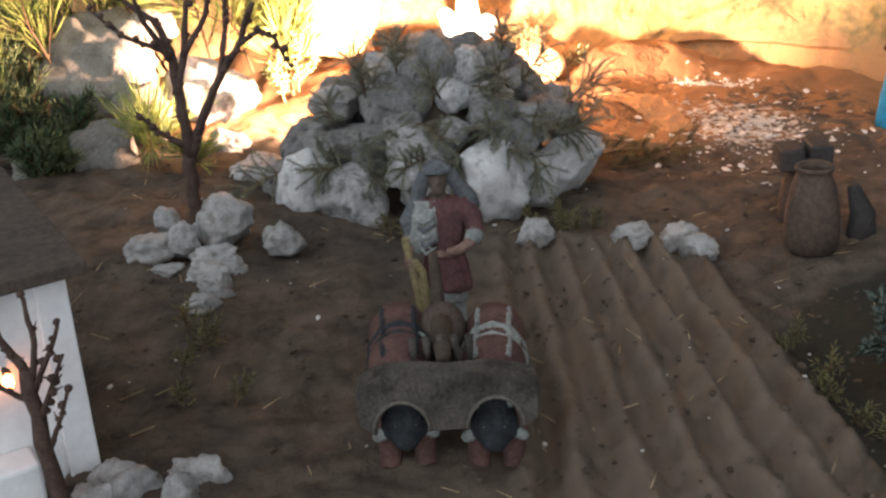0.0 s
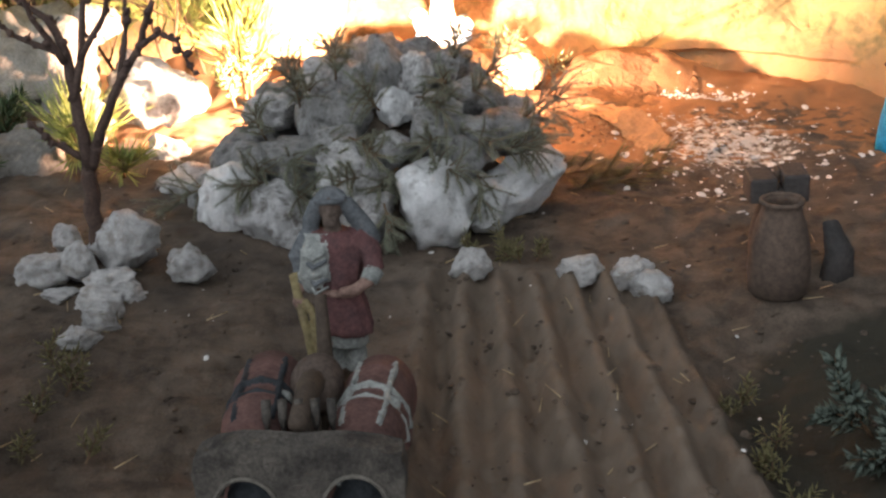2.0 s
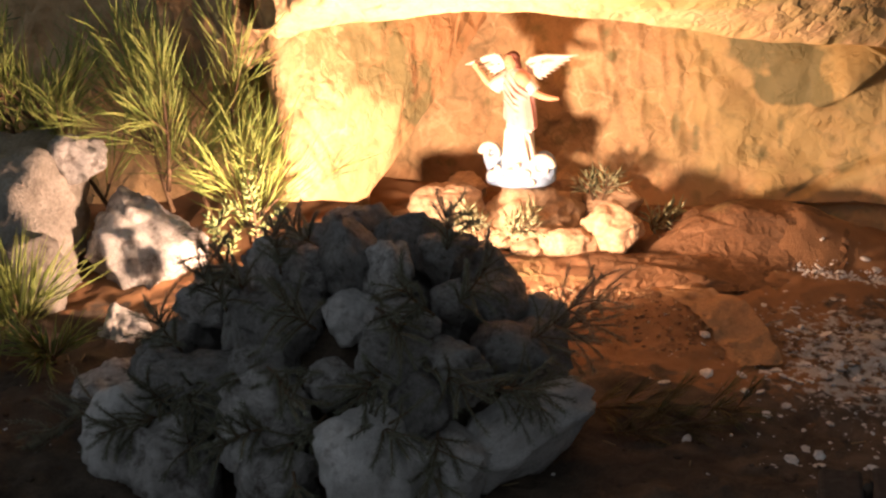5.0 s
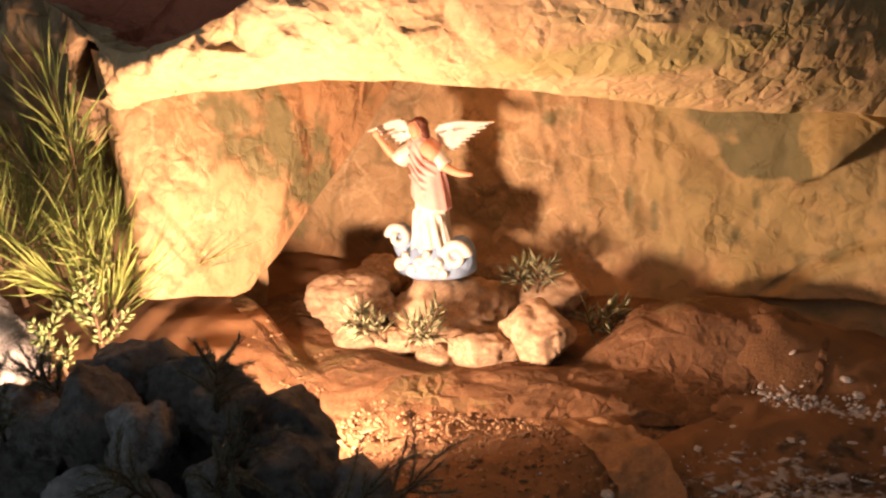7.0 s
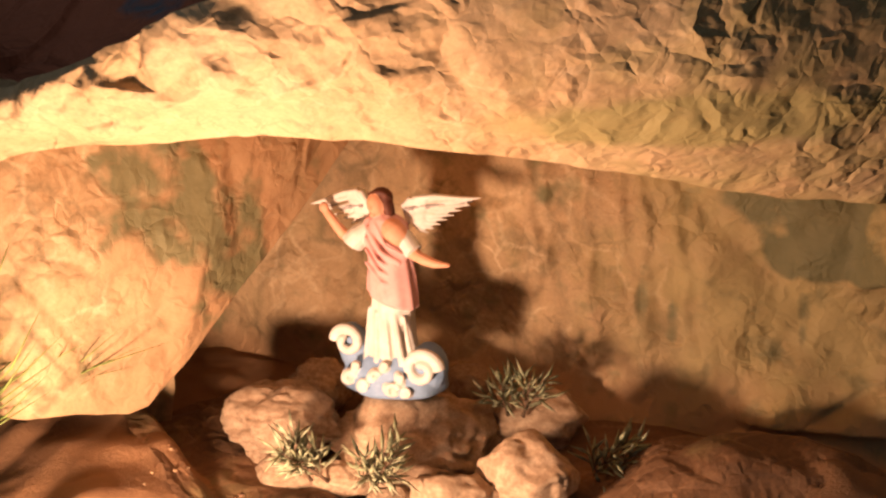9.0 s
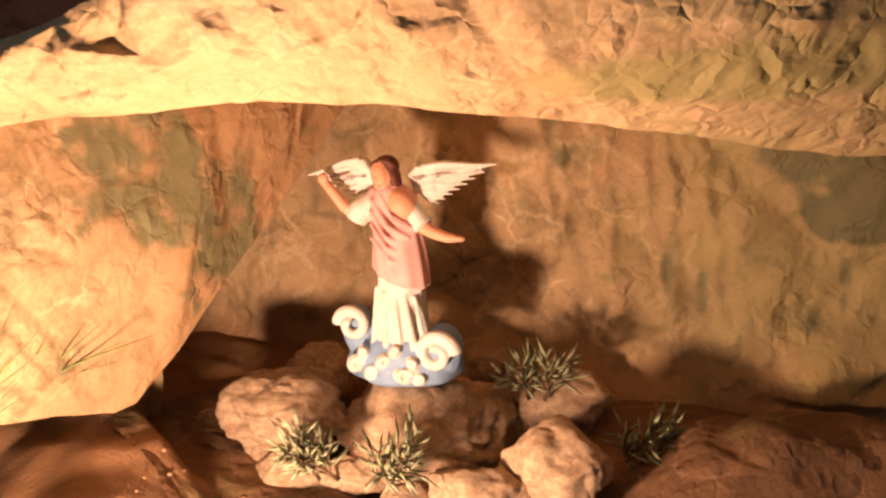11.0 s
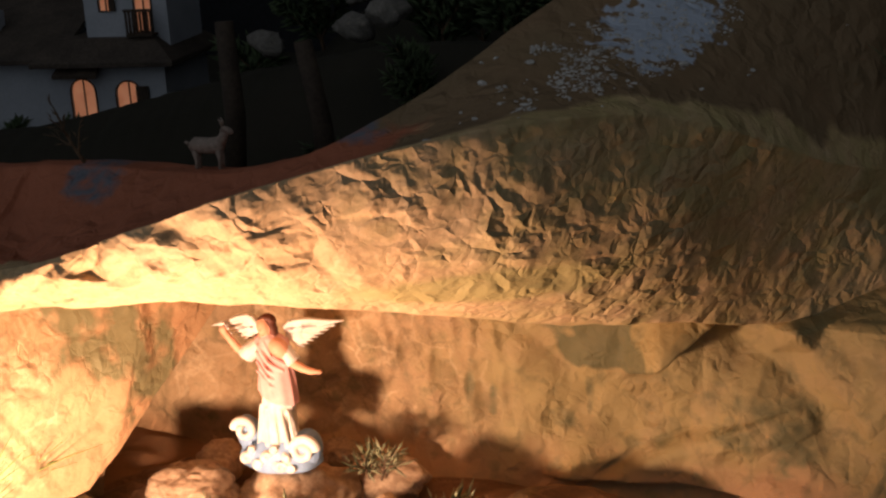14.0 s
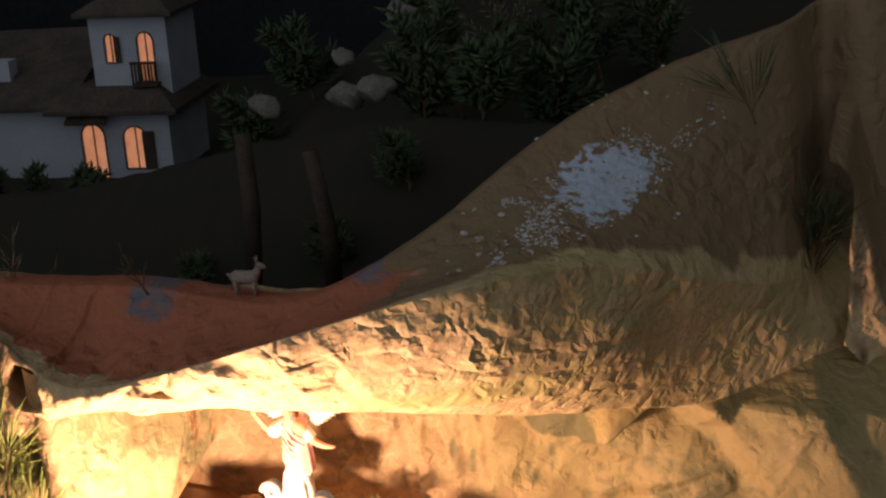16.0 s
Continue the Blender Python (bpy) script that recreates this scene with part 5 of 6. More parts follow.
def ox(tint):
    """An ox that faces the viewer, its head low under the yoke."""
    s = Shape()
    s.tube([(0, 0.078, 0.038), (0, 0.068, 0.042), (0, 0.050, 0.0445), (0, 0.030, 0.043), (0, 0.010, 0.046), (0, -0.002, 0.046), (0, -0.010, 0.040)], [0.007, 0.0155, 0.0178, 0.0172, 0.0178, 0.0155, 0.010], 0, 20)
    for d in (-1, 1):
        s.ell((d * 0.0085, 0.060, 0.040), (0.0095, 0.014, 0.0150), 0)
        s.ell((d * 0.0085, 0.006, 0.036), (0.0090, 0.012, 0.0155), 0)
    # neck and dark head with pale ears and short horns
    s.tube([(0, 0.004, 0.050), (0, -0.008, 0.043), (0, -0.016, 0.034)], [0.0125, 0.0115, 0.0100], 1, 14)
    s.ell((0, -0.0195, 0.0285), (0.0128, 0.0090, 0.0125), 1, (-20, 0, 0))
    s.ell((0, -0.0255, 0.0225), (0.0075, 0.0062, 0.0065), 1, (-30, 0, 0))
    for d in (-1, 1):
        s.ell((d * 0.0135, -0.0205, 0.0225), (0.0048, 0.0030, 0.0036), 3, (0, 30 * d, 0))
        s.tube([(d * 0.006, -0.017, 0.038), (d * 0.011, -0.020, 0.042), (d * 0.0125, -0.0225, 0.047)], [0.0024, 0.0018, 0.0006], 3, 8)
        s.ell((d * 0.0048, -0.0262, 0.0300), (0.0014, 0.0012, 0.0014), 3)
        # forelegs and hind legs with knees and hooves
        s.tube([(d * 0.0090, -0.004, 0.034), (d * 0.0095, -0.010, 0.020), (d * 0.0092, -0.011, 0.012), (d * 0.0092, -0.013, 0.003), (d * 0.0092, -0.014, 0.0)], [0.0092, 0.0080, 0.0064, 0.0058, 0.0064], 2, 10)
        s.tube([(d * 0.009, 0.062, 0.034), (d * 0.0095, 0.066, 0.020), (d * 0.009, 0.062, 0.004), (d * 0.009, 0.061, 0.0)], [0.0085, 0.0046, 0.0038, 0.0046], 0, 9)
    s.ell((0, -0.004, 0.028), (0.0110, 0.0090, 0.0140), 2)
    # harness over the back
    cloth = 3 if tint else 1
    for y in (0.018, 0.030):
        s.tube([(-0.0182, y, 0.038), (-0.0165, y, 0.050), (-0.010, y, 0.0595), (0, y, 0.0630), (0.010, y, 0.0595), (0.0165, y, 0.050), (0.0182, y, 0.038)], [0.0016] * 7, cloth, 6)
    for x in (-0.009, 0.009):
        s.tube([(x, -0.002, 0.0600), (x, 0.030, 0.0600), (x, 0.058, 0.0590)], [0.0014] * 3, cloth, 6)
    s.ell((0.0125, 0.022, 0.0565), (0.0034, 0.0045, 0.0022), 3, (0, 40, 0))
    s.tube([(0, 0.078, 0.046), (0, 0.084, 0.036), (0, 0.083, 0.018)], [0.002, 0.0018, 0.0026], 1, 7)
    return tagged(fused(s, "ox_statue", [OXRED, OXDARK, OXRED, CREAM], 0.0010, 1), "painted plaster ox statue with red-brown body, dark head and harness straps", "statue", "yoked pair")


for k, x in enumerate((-0.018, 0.028)):
    place_thing(ox(k), (x, 0.600, ground_z(x, 0.60) - 0.001), 3 - 6 * k, 0.95)

yoke = tagged(new("plough_yoke"), "grey weathered wooden yoke with two neck bows across the oxen", "yoke")
yoke.matrix_world = Matrix.LocRotScale(Vector((0.005, 0.574, 0.097)), None, Vector((0.86, 1, 1)))
s = Shape()
out = [(-0.0505, -0.016), (-0.0425, -0.021)]
for cx in (-0.0265, 0.0265):
    out += [(cx - 0.0155 * math.cos(math.pi * k / 12), -0.020 + 0.0160 * math.sin(math.pi * k / 12)) for k in range(13)]
out += [(0.0425, -0.021), (0.0505, -0.016), (0.0515, -0.004), (0.050, 0.004), (0.040, 0.0065), (0.028, 0.0085), (0.015, 0.0090), (0.0, 0.0082), (-0.015, 0.0100), (-0.028, 0.0105), (-0.040, 0.0090), (-0.049, 0.005), (-0.0515, -0.003)]
layers = []
for y, grow in ((-0.0065, 0.94), (-0.0050, 1.0), (0.006, 1.0), (0.0072, 0.95)):
    layers.append([(x * (0.5 + 0.5 * grow), y + 0.0006 * noise.noise(Vector((x * 160, z * 160, y))), z * (grow if z > 0 else 1.0)) for x, z in out])
st = s.grid(layers, 0, True)
s.cap(st, len(out), 0)
s.cap(st + 3 * len(out), len(out), 0, True)
s.make("board", [YOKE], yoke, "", False, 0.0008)
for x in (-0.0265, 0.0265):
    s = Shape()
    s.tube([(x - 0.0160 * math.cos(math.pi * k / 12), -0.0072, -0.0205 + 0.0165 * math.sin(math.pi * k / 12)) for k in range(13)], [0.0010] * 13, 0, 8)
    s.make("neck_bow", [PALEWOOD], yoke, "pale bent rim of the neck arch")

plough = tagged(new("wooden_plough"), "dark brown wooden plough with a toothed crossbar between the oxen", "plough")
plough.location = (0.003, 0.655, ground_z(0.003, 0.655))
s = Shape()
s.tube([(0, 0.035, 0.012), (0, 0.0, 0.045), (0, -0.03, 0.055), (0.001, -0.072, 0.060)], [0.007, 0.008, 0.006, 0.004], 0, 9)
s.make("beam", [DARKWOOD], plough)
s = Shape()
s.tube([(-0.004, 0.045, 0.066), (-0.002, 0.03, 0.03), (0, 0.02, 0.004)], [0.003, 0.0045, 0.006], 0, 8)
s.make("handle", [DARKWOOD], plough)
for k in range(5):
    s = Shape()
    s.tube([(-0.014 + 0.007 * k, -0.058, 0.064), (-0.014 + 0.007 * k, -0.061, 0.057), (-0.014 + 0.007 * k, -0.062, 0.050)], [0.0022, 0.002, 0.0008], 0, 7)
    s.make("tooth", [YOKE], plough)
s = Shape()
s.ell((0, -0.012, 0.046), (0.013, 0.020, 0.013), 0)
s.make("bundle_wrap", [DARKFACE], plough, "dark brown bundle tied on the plough")


def goat():
    s = Shape()
    s.tube([(-0.012, 0, 0.0185), (-0.008, 0, 0.0200), (0.002, 0, 0.0195), (0.009, 0, 0.0200), (0.012, 0, 0.0210)], [0.003, 0.0058, 0.0056, 0.0060, 0.004], 0, 12)
    for x in (-0.008, 0.009):
        for y in (-0.0028, 0.0028):
            s.tube([(x, y, 0.017), (x + 0.001, y, 0.009), (x, y, 0.0)], [0.0024, 0.0013, 0.0013], 0, 8)
    s.tube([(0.010, 0, 0.021), (0.013, 0, 0.026), (0.0145, 0, 0.030)], [0.0042, 0.0032, 0.0028], 0, 10)
    s.ell((0.0165, -0.001, 0.0305), (0.0048, 0.0024, 0.0026), 0, (0, 25, 0))
    for d in (-1, 1):
        s.tube([(0.0135, d * 0.0012, 0.0325), (0.0125, d * 0.002, 0.0365), (0.0115, d * 0.0028, 0.039)], [0.0009, 0.0008, 0.0003], 0, 6)
        s.ell((0.013, d * 0.0032, 0.031), (0.001, 0.0022, 0.0009), 0)
    s.tube([(-0.0125, 0, 0.021), (-0.0155, 0, 0.0225)], [0.0016, 0.0007], 0, 7)
    return tagged(s.make("goat_statue", [GOATFUR]), "small cream and tan goat statue standing on the paper ledge", "statue")


place_thing(goat(), (0.021, 1.338, 0.2975), 0, 0.84)


def standing_figure(name, robe, top, label, h):
    s = Shape()
    s.lathe([(0.0, 0.021, 0.016, 0, 0), (0.01, 0.0205, 0.0155, 0, 0), (0.03, 0.0175, 0.013, 0, 0), (0.05, 0.0130, 0.010, 0, 0), (0.062, 0.0110, 0.0088, 0, 0)], 0, 40, 11, 0.06)
    s.lathe([(0.058, 0.0115, 0.009, 0, 0), (0.068, 0.0120, 0.0092, 0, 0), (0.080, 0.0140, 0.009, 0, 0), (0.087, 0.0100, 0.007, 0, 0), (0.089, 0.004, 0.004, 0, 0)], 1, 30, 7, 0.05)
    for d in (-1, 1):
        s.tube([(d * 0.012, 0, 0.084), (d * 0.018, -0.003, 0.073), (d * 0.013, -0.011, 0.066)], [0.0048, 0.0045, 0.0032], 1, 9)
        s.ell((d * 0.011, -0.0135, 0.0655), (0.0026, 0.003, 0.0024), 2)
    s.tube([(0, 0, 0.086), (0, 0, 0.094)], [0.004, 0.0036], 2, 9)
    s.ell((0, -0.001, 0.099), (0.0056, 0.0062, 0.0072), 2)
    s.ell((0, 0.0012, 0.101), (0.0068, 0.0066, 0.0072), 3)
    return tagged(s.make(name, [robe, top, SKIN, HAIR]), label, "statue")


place_thing(standing_figure("woman_statue", SKYBLUE, REDCLOTH, "painted plaster woman statue with bright blue skirt and red top", 0.1), (0.428, 1.170, ground_z(0.428, 1.17)), 20, 1.05)
place_thing(standing_figure("robed_statue", REDCLOTH, REDCLOTH, "painted plaster statue in a dark red robe", 0.1), (0.352, 0.815, ground_z(0.352, 0.815) - 0.001), -20, 0.75)

# ---- clay jars and log ----


def jar(name, place, h, r, label, lid=False):
    ob = tagged(new(name), label, "jar", "clay jars")
    ob.location = place
    s = Shape()
    prof = [(0, 0.85), (0.03, 0.96), (0.25, 1.03), (0.5, 0.98), (0.75, 0.82), (0.9, 0.66), (0.96, 0.62), (1.0, 0.68), (1.0, 0.58), (0.95, 0.52), (0.8, 0.66), (0.3, 0.85), (0.12, 0.7)]
    s.lathe([(z * h, k * r, k * r, 0, 0) for z, k in prof], 0, 32)
    s.make("body", [CLAY], ob)
    s = Shape()
    s.tube([(0.65 * r * math.cos(math.pi * k / 12), 0.65 * r * math.sin(math.pi * k / 12), h) for k in range(25)], [0.0016] * 25, 0, 8)
    s.make("rim", [CLAY], ob, "thick rounded clay rim")
    if lid:
        s = Shape()
        for x0, x1, top in ((-1.2, -0.1, 0.017), (0.12, 1.15, 0.019)):
            s.box((x0 * r, -0.9 * r, h), (x1 * r, 0.8 * r, h + top), 0)
        s.box((-0.9 * r, -0.7 * r, h), (0.9 * r, 0.7 * r, h + 0.009), 0)
        lid_ob = s.make("lid", [LIDBLACK], ob, "charred dark wooden lid in two blocks", False, 0.002)
        s = Shape()
        s.tube([(0, 0, h + 0.011), (0, 0, h + 0.018)], [0.003, 0.0022], 0, 8)
        s.make("knob", [DARKWOOD], lid_ob)
    return ob


jar("clay_jar", (0.259, 0.853, ground_z(0.259, 0.853) - 0.002), 0.060, 0.0188, "brown clay jar with an open mouth on the earth")
jar("lidded_jar", (0.271, 0.925, ground_z(0.271, 0.925) - 0.002), 0.046, 0.0165, "brown clay jar closed with a charred lid", True)
s = Shape()
s.tube([(0.300, 0.870, 0.030), (0.303, 0.880, 0.052), (0.299, 0.892, 0.068)], [0.013, 0.012, 0.007], 0, 7, 0.6)
tagged(s.make("charred_log", [LIDBLACK]), "charred split log leaning by the clay jar", "log")

# ---- trees and plants ----


def twig_tree(name, branches, base, label, mat=TWIG, bud=0.0028, seed=1):
    """branches: lists of (x, y, z) with a first and last radius; buds sit along the thinner ones."""
    rnd = random.Random(seed)
    ob = tagged(new(name), label, "tree")
    ob.location = base
    b = Vector(base)
    for n, (pts, r0, r1) in enumerate(branches):
        s = Shape()
        pts = [Vector(p) - b for p in pts]
        fine = []
        for p, q in zip(pts, pts[1:]):
            for k in range(4):
                fine.append(p.lerp(q, k / 4) + Vector((rnd.uniform(-1, 1), rnd.uniform(-1, 1), rnd.uniform(-1, 1))) * r1 * 0.5)
        fine.append(pts[-1])
        m = len(fine) - 1
        s.tube(fine, [r0 + (r1 - r0) * i / m + rnd.uniform(-0.1, 0.2) * r1 for i in range(m + 1)], 0, 7)
        if n:
            for i in range(1, m + 1, 1):
                if rnd.random() < 0.8:
                    d = Vector((rnd.uniform(-1, 1), rnd.uniform(-1, 1), rnd.uniform(-0.3, 1))).normalized()
                    w = bud * rnd.uniform(0.6, 1.15)
                    s.ell(fine[i] + d * w * 0.9, (w, w * 0.85, w * 0.9), 0, (rnd.uniform(0, 90), 0, rnd.uniform(0, 90)), 7, 5)
                    if rnd.random() < 0.4:
                        s.tube([fine[i], fine[i] + d * w * 3.2], [w * 0.35, w * 0.15], 0, 5)
        s.make("branch" if n else "trunk", [mat], ob)
    return ob


TY = 0.885
twig_tree("bare_tree", [
    ([(-0.176, TY, 0.050), (-0.175, TY, 0.085), (-0.172, TY, 0.128)], 0.0052, 0.0046),
    ([(-0.172, TY, 0.126), (-0.161, TY, 0.150), (-0.146, TY - 0.004, 0.178), (-0.125, TY - 0.008, 0.208), (-0.114, TY - 0.01, 0.232)], 0.0042, 0.0016),
    ([(-0.128, TY - 0.008, 0.204), (-0.112, TY - 0.012, 0.213), (-0.102, TY - 0.014, 0.208), (-0.093, TY - 0.016, 0.189)], 0.0022, 0.0008),
    ([(-0.172, TY, 0.126), (-0.174, TY, 0.165), (-0.176, TY + 0.004, 0.200), (-0.186, TY + 0.006, 0.222), (-0.213, TY + 0.008, 0.242)], 0.0044, 0.0016),
    ([(-0.175, TY, 0.170), (-0.167, TY + 0.006, 0.200), (-0.160, TY + 0.01, 0.240)], 0.0034, 0.0014),
    ([(-0.176, TY, 0.195), (-0.190, TY - 0.008, 0.225), (-0.196, TY - 0.012, 0.255)], 0.0026, 0.0010),
    ([(-0.174, TY, 0.132), (-0.191, TY - 0.006, 0.146), (-0.203, TY - 0.01, 0.162)], 0.0026, 0.0010),
    ([(-0.143, TY - 0.004, 0.182), (-0.137, TY + 0.006, 0.215), (-0.134, TY + 0.01, 0.245)], 0.0026, 0.0010),
    ([(-0.168, TY + 0.004, 0.195), (-0.150, TY + 0.010, 0.222), (-0.146, TY + 0.012, 0.250)], 0.0024, 0.0010),
    ([(-0.178, TY + 0.004, 0.198), (-0.206, TY + 0.002, 0.212), (-0.226, TY, 0.232)], 0.0022, 0.0008),
], (-0.176, TY, 0.050), "bare dark twig tree with knobby buds, set among white stones", seed=3)
NY = 0.537
twig_tree("small_bare_tree", [
    ([(-0.177, NY, 0.045), (-0.178, NY, 0.090), (-0.180, NY, 0.137)], 0.0046, 0.0032),
    ([(-0.180, NY, 0.135), (-0.187, NY, 0.148), (-0.194, NY, 0.166)], 0.0024, 0.0012),
    ([(-0.179, NY, 0.130), (-0.174, NY, 0.150), (-0.175, NY, 0.172)], 0.0018, 0.0010),
    ([(-0.179, NY, 0.125), (-0.168, NY - 0.002, 0.146), (-0.161, NY - 0.004, 0.160)], 0.0015, 0.0008),
    ([(-0.178, NY, 0.112), (-0.169, NY - 0.003, 0.130), (-0.161, NY - 0.005, 0.146)], 0.0015, 0.0008),
    ([(-0.177, NY, 0.096), (-0.169, NY - 0.003, 0.112), (-0.162, NY - 0.005, 0.128)], 0.0014, 0.0008),
    ([(-0.180, NY, 0.120), (-0.192, NY - 0.002, 0.130), (-0.202, NY - 0.004, 0.146)], 0.0015, 0.0008),
], (-0.177, NY, 0.045), "small bare twig tree beside the white house", bud=0.0022, seed=8)


def sprig(name, label, base, lean, length, leaf, width, mat, shoots=4, per=60, angle=40.0, seed=0, category="twig", stem=0.0012, bend=0.3, group="", cover=(0.15, 1.0), droop=0.0):
    """A cut twig: a bent stem with side shoots, set all round with leaves or needles."""
    rnd = random.Random(seed)
    ob = tagged(new(name), label, category, group)
    ob.location = base
    lean = Vector(lean).normalized()

    def run(p0, d0, ln, r, count, part_name):
        st, lf = Shape(), Shape()
        side = d0.orthogonal().normalized()
        side = Matrix.Rotation(rnd.uniform(0, 6.28), 3, d0) @ side
        pts = [p0]
        d = d0.copy()
        for k in range(6):
            d = (d + side * bend * 0.12 + Vector((0, 0, -droop * 0.1))).normalized()
            pts.append(pts[-1] + d * ln / 6)
        st.tube(pts, [r * (1 - 0.12 * k) for k in range(7)], 0, 5)
        for k in range(count):
            f = cover[0] + (cover[1] - cover[0]) * (k + rnd.random()) / count
            i = min(5, int(f * 6))
            p = pts[i].lerp(pts[i + 1], f * 6 - i)
            ax = (pts[i + 1] - pts[i]).normalized()
            o = Matrix.Rotation(k * 2.4 + rnd.uniform(-0.4, 0.4), 3, ax) @ ax.orthogonal().normalized()
            a = radians(angle * rnd.uniform(0.6, 1.3))
            lf.leaf(p, ax * math.cos(a) + o * math.sin(a) + Vector((0, 0, -0.1 * droop)), leaf * rnd.uniform(0.7, 1.15), width, 0, rnd.uniform(-0.08, 0.08))
        shoot = st.make(part_name, [STEM], ob)
        tagged(lf.make("needles" if width < 0.0013 else "leaves", [mat], shoot), kind="stuff")
        return pts

    main = run(Vector((0, 0, 0)), lean, length, stem, per, "stem")
    for k in range(shoots):
        f = 1 + (k % 4)
        o = Matrix.Rotation(k * 2.2 + rnd.uniform(-0.5, 0.5), 3, lean) @ lean.orthogonal().normalized()
        run(main[f], (lean * 0.8 + o * rnd.uniform(0.5, 0.9)).normalized(), length * rnd.uniform(0.35, 0.6), stem * 0.6, int(per * 0.6), "shoot")
    return ob


# long pine needles behind the rock pile
PINES = [(-0.145, 1.250, 0.070, -0.1, -0.1, 1.0, 0.085), (-0.185, 1.270, 0.090, -0.2, -0.15, 1.0, 0.14), (-0.225, 1.285, 0.090, -0.25, 0.0, 1.0, 0.16), (-0.152, 1.278, 0.075, 0.1, -0.1, 1.0, 0.08), (-0.265, 1.27, 0.085, -0.45, -0.1, 1.0, 0.13), (-0.205, 1.245, 0.12, 0.35, -0.25, 1.0, 0.10), (-0.31, 1.29, 0.10, -0.3, -0.2, 1.0, 0.15), (-0.17, 1.29, 0.10, 0.1, -0.05, 1.0, 0.15), (-0.25, 1.10, 0.06, -0.1, -0.5, 0.8, 0.035), (-0.37, 1.17, 0.05, -0.4, -0.3, 0.9, 0.09), (-0.215, 1.08, 0.055, 0.2, -0.5, 0.7, 0.03), (-0.40, 1.24, 0.06, -0.1, -0.3, 1.0, 0.13), (-0.45, 1.20, 0.06, 0.1, -0.4, 1.0, 0.14), (-0.36, 1.27, 0.10, 0.15, -0.2, 1.0, 0.14), (-0.43, 1.13, 0.05, -0.2, -0.3, 1.0, 0.10), (-0.50, 1.24, 0.05, 0.2, -0.3, 1.0, 0.16), (-0.355, 1.19, 0.12, -0.2, -0.3, 1.0, 0.10), (-0.30, 1.26, 0.13, -0.15, -0.3, 1.0, 0.13), (-0.33, 1.25, 0.14, 0.2, -0.3, 1.0, 0.12), (-0.265, 1.125, 0.055, 0.2, -0.4, 0.8, 0.04)]
for k, (x, y, z, dx, dy, dz, ln) in enumerate(PINES):
    sprig("pine_twig", "cut pine twig with long green needles behind the rocks", (x, y, z), (dx, dy, dz), ln, 0.035 if 8 <= k < 11 else 0.066, 0.0008, PINE, 3, 46, 24, 20 + k, "pine twig", 0.002, 0.35, "pine twigs", (0.1, 1.0))
for k, (x, y, z, dx, ln) in enumerate([(-0.40, 1.22, 0.05, -0.2, 0.15), (-0.44, 1.17, 0.05, 0.1, 0.14), (-0.48, 1.23, 0.05, 0.1, 0.18), (-0.39, 1.285, 0.06, -0.1, 0.18), (-0.43, 1.28, 0.06, 0.2, 0.19), (-0.36, 1.10, 0.055, -0.4, 0.07), (-0.40, 1.09, 0.05, 0.0, 0.08), (-0.385, 1.15, 0.05, -0.1, 0.10), (-0.352, 1.13, 0.05, -0.2, 0.075), (-0.335, 1.145, 0.05, 0.1, 0.055), (-0.345, 1.065, 0.05, 0.1, 0.05), (-0.325, 1.075, 0.05, -0.2, 0.042)]):
    sprig("juniper_bush", "dark green juniper twig growing beside the large boulder", (x, y, z), (dx, -0.25, 1.0), ln, 0.016, 0.0011, DARKLEAF, 11, 70, 36, 300 + k, "juniper bush", 0.002, 0.5, "junipers in the dark corner", (0.05, 1.0))
sprig("pale_succulent", "pale green succulent twig beside the cave wall", (-0.138, 1.243, 0.075), (0.1, -0.1, 1), 0.060, 0.009, 0.0016, PALE, 4, 36, 55, 60, "succulent", 0.0016)
sprig("pale_succulent", "pale green succulent twig beside the white rock", (-0.150, 1.222, 0.070), (-0.1, -0.2, 1), 0.045, 0.008, 0.0016, PALE, 4, 30, 55, 61, "succulent", 0.0016)
# flat junipers over the stone heap
JUN = [(-0.045, 1.02, 0.128, -0.35, -0.2, 1.0, 0.040), (-0.055, 1.01, 0.125, 0.1, -0.3, 1.0, 0.040), (-0.035, 0.985, 0.110, 0.2, -0.7, 0.1, 0.035), (-0.075, 0.965, 0.085, -0.5, -0.6, 0.1, 0.040), (-0.060, 0.975, 0.10, 0.3, -0.7, 0.0, 0.035), (0.010, 0.925, 0.080, 0.2, -0.3, -0.5, 0.030), (0.018, 0.955, 0.095, -0.2, -0.6, -0.2, 0.030), (0.030, 1.01, 0.130, 0.5, -0.6, 0.2, 0.040), (0.055, 0.995, 0.112, 0.5, -0.6, -0.1, 0.045), (0.065, 1.03, 0.122, 0.6, -0.2, 0.5, 0.042), (0.085, 1.00, 0.09, 0.7, -0.4, 0.2, 0.045), (0.090, 1.04, 0.09, 0.9, 0.0, 0.5, 0.060)]
JUN += [(0.055, 1.06, 0.138, 0.3, 0.2, 0.9, 0.032), (-0.12, 0.99, 0.075, -0.8, -0.4, 0.1, 0.045), (-0.015, 0.965, 0.115, 0.7, -0.5, 0.0, 0.035), (0.072, 0.965, 0.088, 0.2, -0.6, -0.3, 0.040), (-0.02, 1.06, 0.145, -0.6, 0.2, 0.7, 0.028), (0.10, 1.06, 0.085, 0.8, 0.5, 0.35, 0.055), (0.045, 0.98, 0.108, -0.3, -0.7, 0.2, 0.035), (-0.095, 0.985, 0.09, 0.4, -0.8, 0.2, 0.035)]
